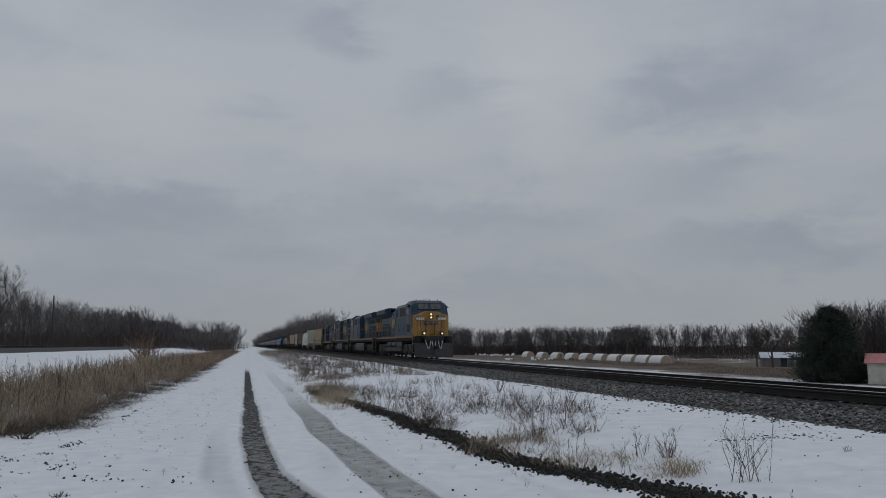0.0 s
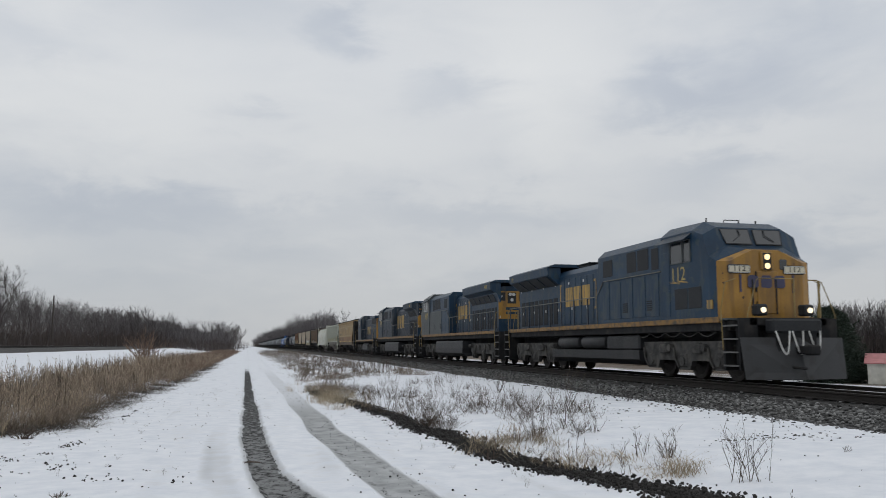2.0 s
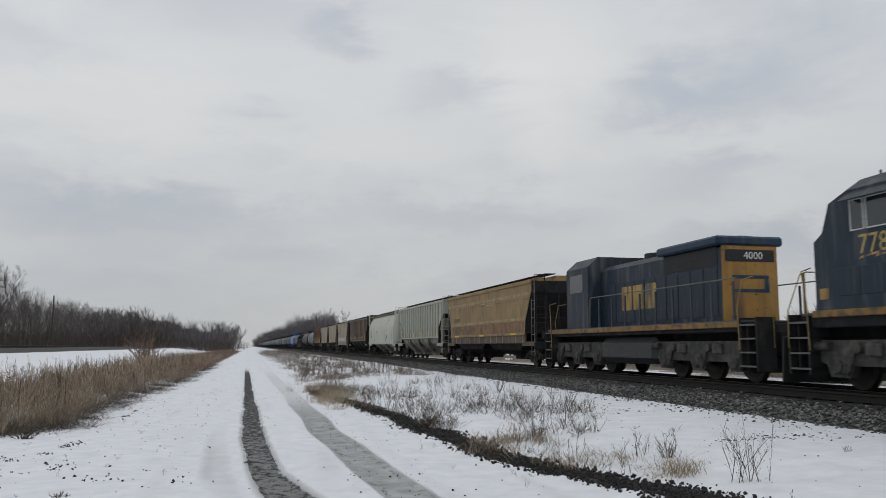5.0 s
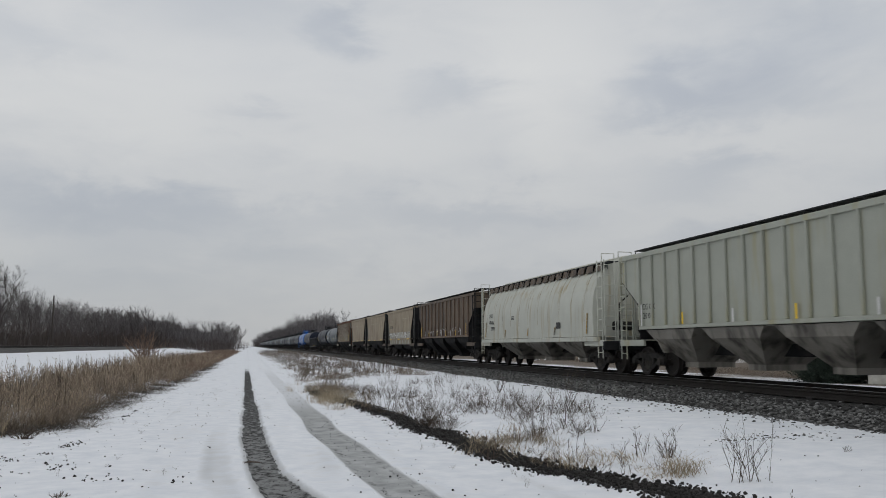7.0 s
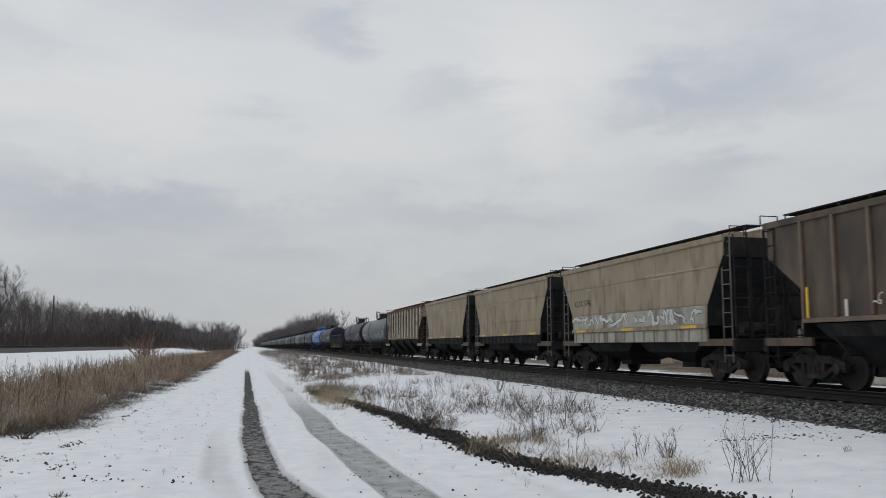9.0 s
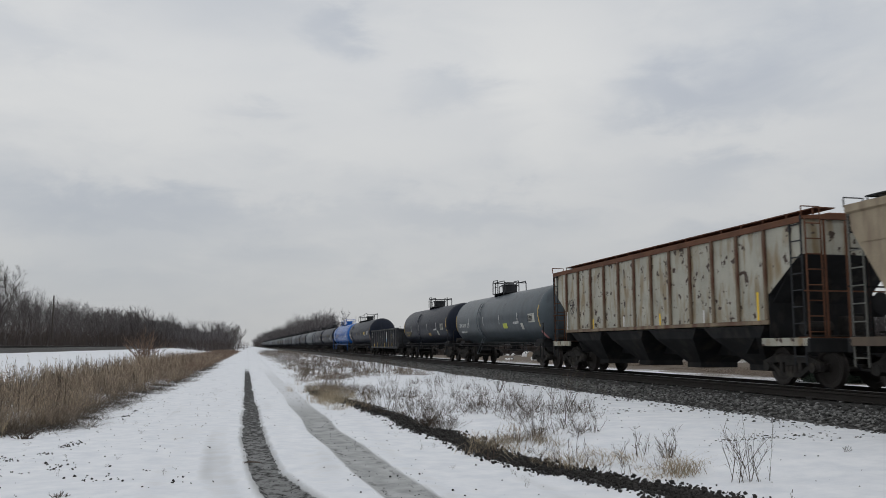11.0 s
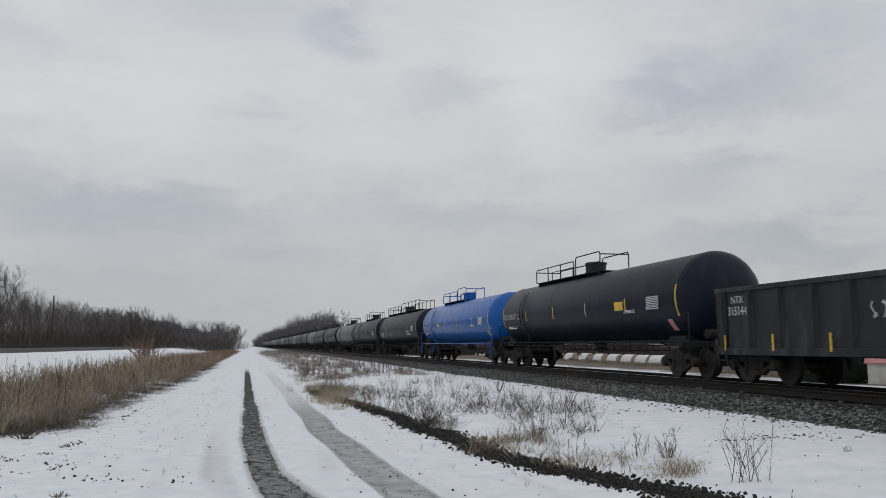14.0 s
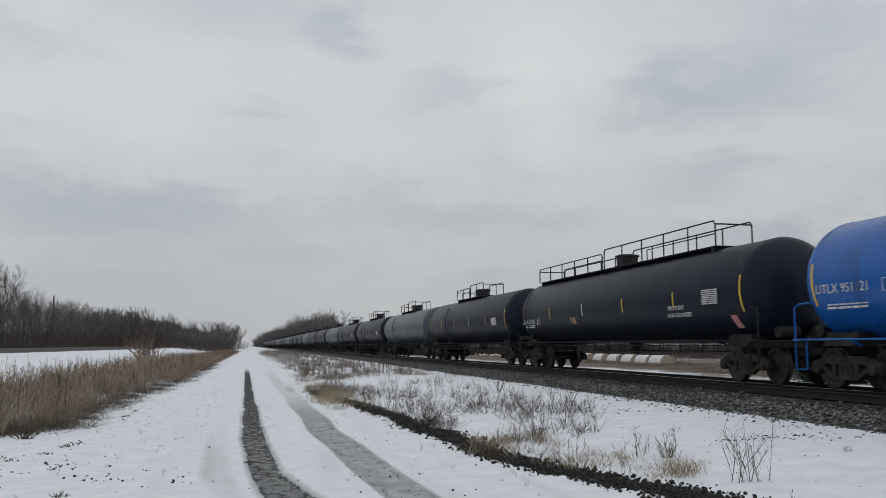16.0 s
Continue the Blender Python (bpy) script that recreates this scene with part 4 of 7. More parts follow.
    part("long_hood", Shape().prism(hood, "y", 10.201, L - gap - 0.05), sidemat, car, "long engine hood with access doors")
    for k in (-1, 1):
        X = sorted((k * 0.95, k * 0.968))
        panels(car, "hood_door", X, 10.5, r0, 1.9, 3.85, 8, sidemat)
        panels(car, "grille_door", X, r0 + 0.2, L - gap - 0.3, 1.95, 3.1, int(rad * 1.5), M_GRILLE, 0.16, "tall dark louvred door")
        for i in range(7):
            a = 10.8 + (L - 12.8) * i / 6
            part("latch", Shape().box(*sorted((k * 0.968, k * 0.985)), a, a + 0.06, 2.5, 2.62), M_REFWHITE, car)
            part("builder_sticker", Shape().box(*sorted((k * 0.968, k * 0.972)), a + 0.3, a + 0.42, 3.6, 3.7), M_REFWHITE, car)
        logo(car, k * 0.97, k, *logo_at, M_LETTER)
        # radiator wing
        low = 3.62 if lamps else 3.35
        wing = [(k * 0.9, low), (k * 1.5, 4.08), (k * 1.52, 4.42), (k * 0.9, 4.42)] if lamps else [(k * 0.9, low), (k * 1.16, 3.86), (k * 1.5, 4.03), (k * 1.53, 4.42), (k * 0.9, 4.42)]
        over = -0.1 if lamps else 0.25
        part("radiator_wing", Shape().prism(wing, "y", r0, L - gap + over), sidemat, car, "overhanging radiator housing")
        n = int(rad / 1.3)
        for i in range(n):
            span = L - gap - r0 - 0.5
            a = r0 + 0.25 + span * i / n
            b = a + span / n - 0.12
            foot, head = ((0.955, low + 0.03), (1.49, 4.04)) if lamps else ((0.955, low + 0.07), (1.155, 3.82))
            q = [(k * foot[0], a, foot[1]), (k * foot[0], b, foot[1]), (k * head[0], b, head[1]), (k * head[0], a, head[1])]
            q = [(x + k * 0.012, y, z - 0.012) for x, y, z in q]
            part("radiator_screen", Shape().slab(q if k < 0 else q[::-1], 0.012), M_GRILLE, car, "black radiator screen under the wing")
    for k in (-1, 1):
        for i in range(1, n):
            a = r0 + 0.25 + span * i / n - 0.09
            q = [(k * foot[0], a, foot[1]), (k * foot[0], a + 0.07, foot[1]), (k * head[0], a + 0.07, head[1]), (k * head[0], a, head[1])]
            q = [(x + k * 0.03, y, z - 0.03) for x, y, z in q]
            part("screen_bar", Shape().slab(q if k < 0 else q[::-1], 0.02), M_FADED, car)
    part("radiator_roof", Shape().prism([(-1.52, 4.425), (-1.2, 4.56), (1.2, 4.56), (1.52, 4.425)], "y", r0 - 0.1, L - gap + over + 0.08), M_BLUE, car)
    part("exhaust_stack", Shape().box(-0.45, 0.45, r0 - 2.2, r0 - 1.0, 4.2, 4.42, 0.04).box(-0.5, 0.5, r0 - 2.3, r0 - 0.9, 4.40, 4.46, 0.02), M_GRILLE, car, "sooty exhaust stack")
    hn = Shape()
    for i in range(3):
        hn.cyl((-0.25 + i * 0.2, r0 - 3.2, 4.42), (-0.25 + i * 0.2, r0 - 2.75 - 0.08 * i, 4.42), 0.03, 0.09, n=8)
    hn.box(-0.35, 0.3, r0 - 3.1, r0 - 3.0, 4.22, 4.40)
    part("horn", hn, M_UNDER, car)
    # rear end
    part("rear_wall", Shape().box(-0.955, 0.955, L - gap - 0.048, L - gap, zb + 0.70, 3.98, 0.01), M_YELLOW, car, "yellow hood end")
    part("rear_wall_base", Shape().box(-0.955, 0.955, L - gap - 0.048, L - gap - 0.005, zb, zb + 0.699), M_BLUE, car)
    for q, z in ((0.10, 3.80), (0.30, 3.80), (0.2, 3.50)):
        part("rear_lamp", Shape().cyl((q, L - gap, z), (q, L - gap + 0.05, z), 0.09, n=14), M_LENS, car, "unlit rear lamp")
    part("rear_lamp_panel", Shape().box(-0.05, 0.45, L - gap, L - gap + 0.008, 3.3, 3.9), M_GRILLE, car)
    part("rear_window_panel", Shape().box(-0.85, -0.2, L - gap, L - gap + 0.01, 3.45, 3.9), M_GRILLE, car)
    part("rear_window_panel", Shape().box(0.58, 0.88, L - gap, L - gap + 0.01, 3.45, 3.9), M_GRILLE, car)
    part("end_emblem", Shape().box(-0.55, 0.55, L - gap, L - gap + 0.008, 2.72, 2.86).box(-0.55, 0.55, L - gap, L - gap + 0.008, 2.95, 3.1), M_BLUE, car, "dark plain emblem bars")
    if board_end:
        part("rear_number_board", Shape().box(-0.7, 0.25, L - gap + 0.011, L - gap + 0.02, 3.72, 3.96, 0.02), M_GRILLE, car)
        lettering(number, 0.17, M_LETTER, car, (-0.22, L - gap + 0.022, 3.84), "+y", "road_number")
    lettering(number, 0.2, M_NUMBER, car, (-1.524, L - gap - 0.6, 4.2), "-x", "road_number")
    lettering(number, 0.2, M_NUMBER, car, (1.524, L - gap - 0.6, 4.2), "+x", "road_number")
    for k in (-1, 1):
        end_steps(car, L - 1.25, k, 1)
        end_steps(car, 1.75, k, -1, False)
        walkway_rail(car, k * 1.46, 10.3, L - 1.25, 1.76, k, M_DARKRAIL, 8)
        part("cab_handrail", Shape().tube([(k * 1.5, 5.2, 3.35), (k * 1.5, 9.6, 3.35), (k * 1.48, 10.3, 2.83)], 0.02), M_GREYRAIL, car)
    ep = Shape().tube([(-0.9, L - 0.75, 1.0), (-0.9, L - 0.75, 2.78), (-0.35, L - 0.75, 2.8), (-0.35, L - 0.75, 1.9)], 0.02)
    ep.tube([(0.9, L - 0.75, 1.0), (0.9, L - 0.75, 2.78), (0.35, L - 0.75, 2.8), (0.35, L - 0.75, 1.9)], 0.02)
    part("end_handrail", ep, M_HANDRAIL, car)
    part("rear_pilot", Shape().box(-1.4, 1.4, L - 0.95, L - 0.85, 0.3, 1.7, 0.02), M_UNDER, car)
    # front
    part("front_platform", Shape().box(-1.2, 1.2, 0.95, 1.84, 1.55, 1.76, 0.02), M_UNDER, car)
    part("anticlimber", Shape().box(-0.75, 0.75, 0.55, 0.95, 1.35, 1.72, 0.05), M_GRILLE, car)
    plow = Shape()
    for k in (-1, 1):
        a = [(0, 0.30, 0.12), (k * 1.52, 0.72, 0.12), (k * 1.55, 0.86, 1.22), (0, 0.62, 1.22)]
        plow.slab(a if k > 0 else a[::-1], 0.03)
    part("snow_plough", plow, M_TANKGREY, car, "dark pilot plough plate")
    part("pilot_plate", Shape().box(-1.42, 1.42, 1.2, 1.26, 0.5, 1.6, 0.02), M_UNDER, car)
    for a, b in ((-0.72, -0.30), (-0.22, 0.10), (0.28, 0.62)):
        pts = [(a + (b - a) * i / 10, 0.50 - 0.12 * math.sin(math.pi * i / 10), 1.40 - 0.62 * math.sin(math.pi * i / 10)) for i in range(11)]
        part("air_hose", Shape().tube(pts, 0.022), M_REFWHITE, car, "hanging pale hose")
    hr = Shape().tube([(0.3, 1.05, 2.83), (-0.8, 1.05, 2.83), (-0.87, 1.05, 2.77), (-1.2, 1.0, 1.85), (-1.22, 1.0, 1.0), (-1.18, 1.0, 0.95), (-0.98, 1.0, 0.95)], 0.016)
    hr.tube([(0.75, 1.05, 2.8), (1.0, 1.05, 2.8), (1.16, 1.05, 2.74), (1.5, 1.0, 1.85), (1.52, 1.0, 1.0), (1.48, 1.0, 0.95), (1.2, 1.0, 0.95)], 0.016)
    hr.tube([(1.06, 1.05, 1.76), (1.06, 1.05, 2.78)], 0.035).tube([(0.28, 1.05, 1.76), (0.28, 1.05, 2.83)], 0.02)
    part("front_handrail", hr, M_HANDRAIL, car, "yellow front handrails")
    if lamps:
        part("lamp_housing", Shape().box(-0.2, 0.2, 1.78, 1.84, 3.12, 3.66, 0.04), M_YELLOW, car)
        part("lamp_recess", Shape().box(-0.13, 0.13, 1.776, 1.782, 3.14, 3.62, 0.02), M_GRILLE, car)
        for z in (3.25, 3.50):
            part("headlight", Shape().cyl((0, 1.79, z), (0, 1.765, z), 0.085, n=20), M_LAMP, car, "lit round headlight")
        for k in (-1, 1):
            part("ditch_lamp_box", Shape().box(k * 0.72 - 0.15, k * 0.72 + 0.15, 1.0, 1.35, 1.82, 2.13, 0.04), M_GRILLE, car)
            part("ditch_lamp", Shape().cyl((k * 0.72, 1.0, 1.97), (k * 0.72, 0.975, 1.97), 0.075, n=20), M_LAMP2, car, "lit ditch lamp")
            part("number_board", Shape().box(k * 0.88 - 0.36, k * 0.88 + 0.36, 1.80, 1.86, 3.02, 3.28, 0.05), M_GRILLE, car, "black number board")
            part("board_face", Shape().box(k * 0.88 - 0.315, k * 0.88 + 0.315, 1.797, 1.802, 3.065, 3.235, 0.002), M_BOARD, car, "cream number board face")
            part("board_border", Shape().tube([(k * 0.88 - 0.33, 1.797, 3.05), (k * 0.88 + 0.33, 1.797, 3.05), (k * 0.88 + 0.33, 1.797, 3.25), (k * 0.88 - 0.33, 1.797, 3.25), (k * 0.88 - 0.33, 1.797, 3.05)], 0.009, 4), M_WHITE, car)
            lettering(number, 0.14, M_BLACKPAINT, car, (k * 0.88, 1.796, 3.15), "-y", "road_number", 0.36)
        part("nose_door", Shape().box(-0.32, 0.36, 1.815, 1.84, 1.9, 3.1, 0.02), M_YELLOW, car, "nose door")
        part("nose_door_window", Shape().box(0.42, 0.66, 1.822, 1.84, 3.15, 3.45, 0.03), M_GLASS, car)
        dark = mat("emblem_dark_blue", (0.05, 0.05, 0.10), 0.6)
        for a, b in ((-0.62, -0.28), (-0.2, 0.14), (0.22, 0.56)):
            part("emblem_block", Shape().prism([(a, 2.64), (b - 0.06, 2.62), (b, 2.68), (b, 2.92), (b - 0.06, 2.98), (a + 0.06, 2.98), (a, 2.92)], "y", 1.806, 1.815), dark, car, "dark plain emblem block")
        for q in (-0.48, 0.27, 0.98):
            part("nose_grab_bar", Shape().tube([(q, 1.81 + 0.06 * (q > 0.9), 1.9), (q, 1.80 + 0.06 * (q > 0.9), 2.86)], 0.022), M_GRILLE, car, "dark upright grab bar")
        for a in (-0.84, 0.84):
            part("emblem_bracket", Shape().box(a - 0.03, a + 0.03, 1.82, 1.84, 2.5, 3.0), dark, car)
        for z in (2.1, 2.5, 2.95):
            part("door_hinge", Shape().tube([(-0.36, 1.81, z), (-0.36, 1.80, z + 0.14)], 0.02), M_GRILLE, car)
    for q in ((-0.9, 3.4), (0.9, 3.6), (-0.3, 4.4)):
        part("roof_antenna", Shape().cyl((q[0], q[1], 4.62), (q[0], q[1], 4.82), 0.025, n=8), M_UNDER, car)
    an = Shape().tube([(-0.25, 3.5, 4.66), (-0.25, 3.5, 4.8), (0.25, 3.5, 4.8), (0.25, 3.5, 4.66)], 0.02)
    part("roof_antenna", an, M_UNDER, car)
    # fuel tank and gear
    if lamps:
        low = [(-1.42, 0.55), (-1.42, 0.86), (1.42, 0.86), (1.42, 0.55), (1.1, 0.36), (-1.1, 0.36)]
        part("fuel_tank", Shape().prism(low, "y", *tanks), M_TANKDARK, car, "black fuel tank")
        part("equipment_box", Shape().box(-1.42, 1.42, tanks[0], tanks[0] + 2.6, 0.861, 1.36, 0.06), M_TANKDARK, car)
        part("equipment_frame", Shape().box(-0.7, 0.7, tanks[0] + 2.7, tanks[1], 0.861, 1.41), M_UNDER, car)
        for k in (-1, 1):
            for a in (tanks[0] + 2.9, tanks[0] + 5.45):
                prof = [(0.05, a), (0.2, a + 0.05), (0.26, a + 0.16), (0.26, a + 2.1), (0.2, a + 2.22), (0.05, a + 2.26)]
                part("air_reservoir", Shape().lathe(prof, "y", 18, (k * 1.16, 0, 1.14)), M_TANKDARK, car, "cylindrical air reservoir", True)
            cables = Shape()
            for i in range(5):
                pts = [(k * 1.3, 2.4 + i * 1.0 + 1.0 * j / 8, 1.42 - 0.14 * math.sin(math.pi * j / 8)) for j in range(9)]
                cables.tube(pts, 0.018, 4)
            part("air_pipe", cables, M_TRUCK, car, "sagging air pipes above the bogie")
    else:
        tk = [(-1.42, 0.55), (-1.42, 1.22), (-1.34, 1.32), (1.34, 1.32), (1.42, 1.22), (1.42, 0.55), (1.1, 0.36), (-1.1, 0.36)]
        part("fuel_tank", Shape().prism(tk, "y", *tanks), M_TANKGREY, car, "grey fuel tank")
        # the lower part of the tank is darker than the top
        part("tank_belly", Shape().box(-1.43, 1.43, tanks[0] - 0.01, tanks[1] + 0.01, 0.56, 0.84), M_TANKDARK, car, "dark lower tank")
    coupler(car, 0.85, -1); coupler(car, L - 0.85, 1)
    loco_bogie(car, 4.4, turn); loco_bogie(car, L - 4.4, turn)
    for o in car.children:
        if o.name.split('.')[0] in FRONT_PARTS:
            o.location.y += shift
    return car


def hood_loco(start, length, number, label):
    """The older six-axle locomotive, running long hood first."""
    car = vehicle("diesel_locomotive", start, length, label, "locomotive", "locomotives of the train", True)
    L, zb = length, 1.70
    part("underframe", Shape().box(-1.4, 1.4, 1.2, L - 1.2, 1.38, 1.62, 0.02).box(-0.6, 0.6, 0.6, L - 0.6, 0.75, 1.4, 0.03), M_UNDER, car)
    part("deck", Shape().box(-1.48, 1.48, 1.0, L - 1.0, 1.621, 1.69, 0.01), M_GREY, car)
    for k in (-1, 1):
        part("sill_stripe", Shape().box(*sorted((k * 1.405, k * 1.49)), 1.3, L - 1.2, 1.5, 1.66, 0.01), M_STRIPE, car, "grimy yellow sill stripe")
    part("short_hood", Shape().box(-0.9, 0.9, 1.9, 3.2, zb, 3.0, 0.12), M_FADED, car)
    part("cab", Shape().prism([(-1.45, zb), (-1.45, 4.05), (-1.0, 4.45), (1.0, 4.45), (1.45, 4.05), (1.45, zb)], "y", 3.201, 5.4), M_FADED, car, "narrow cab")
    for k in (-1, 1):
        part("side_window", Shape().box(*sorted((k * 1.45, k * 1.462)), 3.6, 4.9, 3.1, 3.8), M_GLASS, car)
        panels(car, "hood_door", sorted((k * 0.9, k * 0.918)), 6.0, L - 3.0, 1.85, 3.3, 10, M_FADED)
        part("radiator_screen", Shape().box(*sorted((k * 0.9, k * 0.916)), L - 6.2, L - 3.0, 3.35, 3.9), M_GRILLE, car)
        logo(car, k * 0.92, k, 8.6, 2.7, 1.0, 2.8, False, M_LETTER)
        walkway_rail(car, k * 1.44, 5.5, L - 1.3, 1.69, k, M_DARKRAIL, 9)
        end_steps(car, L - 1.1, k, 1); end_steps(car, 1.5, k, -1)
    part("long_hood", Shape().prism([(-0.9, zb), (-0.9, 3.85), (-0.65, 4.05), (0.65, 4.05), (0.9, 3.85), (0.9, zb)], "y", 5.401, L - 2.8), M_FADED, car, "long hood streaked grey")
    fan = Shape()
    for i, a in enumerate((6.6, 8.6, L - 5.8, L - 4.7, L - 3.6)):
        fan.cyl((0, a, 4.05), (0, a, 4.25), 0.58, n=20)
    part("roof_fan", fan, M_GRILLE, car)
    part("radiator_cap", Shape().box(-1.1, 1.1, L - 6.4, L - 2.7, 3.92, 4.2, 0.06), M_BLUE, car)
    part("rear_wall", Shape().box(-0.91, 0.91, L - 2.8, L - 2.75, zb, 3.92, 0.02), M_YELLOW, car, "yellow hood end")
    part("rear_number_board", Shape().box(-0.8, 0.8, L - 2.75, L - 2.73, 3.45, 3.8, 0.03), M_GRILLE, car)
    lettering(number, 0.22, M_WHITE, car, (-0.1, L - 2.727, 3.62), "+y", "road_number")
    part("emblem", Shape().box(-0.6, 0.6, L - 2.75, L - 2.74, 2.55, 2.65).box(-0.6, 0.6, L - 2.75, L - 2.74, 2.95, 3.05).box(-0.6, -0.45, L - 2.75, L - 2.74, 2.6, 3.0), M_BLUE, car)
    part("fuel_tank", Shape().box(-1.35, 1.35, 6.2, L - 6.2, 0.4, 1.3, 0.2), M_TANKGREY, car)
    part("rear_pilot", Shape().box(-1.4, 1.4, L - 0.95, L - 0.85, 0.3, 1.6, 0.02).box(-1.4, 1.4, 0.85, 0.95, 0.3, 1.6, 0.02), M_UNDER, car)
    coupler(car, 0.85, -1); coupler(car, L - 0.85, 1)
    loco_bogie(car, 3.7, 180); loco_bogie(car, L - 3.7, 180)
    return car


# ---------------------------------------------------------------- covered hoppers
def freight_base(car, L, sill_w, colour, plat=1.6):
    part("centre_sill", Shape().box(-0.22, 0.22, 0.7, L - 0.7, 0.72, 1.06, 0.02).box(-sill_w, sill_w, 0.62, 0.78, 0.85, 1.18, 0.02).box(-sill_w, sill_w, L - 0.78, L - 0.62, 0.85, 1.18, 0.02), M_UNDER, car)
    for k in (-1, 1):
        for p, q in ((0.7, plat + 0.9), (L - plat - 0.9, L - 0.7)):
            part("side_sill", Shape().box(*sorted((k * (sill_w - 0.09), k * sill_w)), p, q, 1.0, 1.2, 0.01), colour, car)
    coupler(car, 0.85, -1); coupler(car, L - 0.85, 1)
    freight_bogie(car, 1.95); freight_bogie(car, L - 1.95)


def end_gear(car, L, W, top, colour, rungs=None):
    """Ladders, grab irons, platforms and the brake wheel at both ends."""
    for y, e in ((0.72, -1), (L - 0.72, 1)):
        for k in (-1, 1):
            s = Shape()
            ladder(s, k * (W - 0.02), y + (0.28 if e < 0 else -0.28), 0.55, top, 0.42, 9)
            part("side_ladder", s, rungs or colour, car)
        for q in (0.3 - W, W - 0.3):
            s = Shape()
            ladder(s, q, y, 1.15, top, 0.42, 8, along="x")
            part("end_ladder", s, colour, car)
        s = Shape().box(-W, W, min(y, y - e * 0.3), max(y, y - e * 0.3), 1.19, 1.22)
        part("end_platform", s, colour, car)
        post = shared(("end_post", top, colour.name), lambda: Shape().tube([(0, 0, 1.2), (0, 0, top - 0.1)], 0.03, 4).mesh("end_post", colour))
        for k in (-0.9, -0.3, 0.3, 0.9):
            share("end_post", post, car, pose(k, y, 0))
        part("end_rail", Shape().tube([(-W, y, 2.3), (W, y, 2.3)], 0.025, 4), colour, car)
        s = Shape().tube([(-W, y, top), (-W, y, top + 0.22), (-W + 0.5, y, top + 0.22), (-W + 0.5, y, top)], 0.02).tube([(W, y, top), (W, y, top + 0.22), (W - 0.5, y, top + 0.22), (W - 0.5, y, top)], 0.02)
        part("roof_grab_iron", s, colour, car)
        if e < 0:
            s = Shape().lathe([(0.26, -0.02), (0.29, 0), (0.26, 0.02)], "y", 16, (0.55, y - 0.05, 2.0)).tube([(0.3, y - 0.05, 2.0), (0.8, y - 0.05, 2.0)], 0.02).tube([(0.55, y - 0.05, 1.75), (0.55, y - 0.05, 2.25)], 0.02).box(0.4, 0.7, y, y + 0.2, 1.7, 2.2, 0.03)
            part("brake_wheel", s, M_UNDER, car)


def running_board(car, L, a, b, z, colour, inner=0.42, outer=0.95):
    s = Shape()
    for k in (-1, 1):
        s.box(*sorted((k * inner, k * outer)), a, b, z + 0.16, z + 0.19)
        n = int((b - a) / 1.0)
        for i in range(n + 1):
            y = a + 0.1 + (b - a - 0.2) * i / n
            s.tube([(k * outer, y, z - 0.12), (k * (outer + 0.02), y, z + 0.16), (k * (inner + 0.03), y, z + 0.16)], 0.022, 4)
    part("roof_walkway", s, M_GRILLE if colour is not M_RUST else M_RUST, car, "grated roof walkway")
    h = Shape().box(-0.28, 0.28, a + 0.4, b - 0.4, z, z + (0.14 if inner < 0.5 else 0.46), 0.03)
    part("roof_hatch", h, colour, car, "long loading hatch")


def bays(car, y0, y1, n, W, z_top, colour):
    """Hopper bottoms: n pyramids under the side sill."""
    w = (y1 - y0) / n
    for i in range(n):
        a, b = y0 + i * w, y0 + (i + 1) * w
        m = (a + b) / 2
        r = lambda hx, ya, yb, z: [(-hx, ya, z), (hx, ya, z), (hx, yb, z), (-hx, yb, z)]
        g = w * 0.06
        part("hopper_bay", Shape().loft([r(W, a + g, b - g, z_top), r(W * 0.93, a + w * 0.16, b - w * 0.16, z_top - 0.3), r(W * 0.45, m - 0.4, m + 0.4, 0.5), r(W * 0.45, m - 0.4, m + 0.4, 0.34)]), colour, car, "tapered discharge bay")


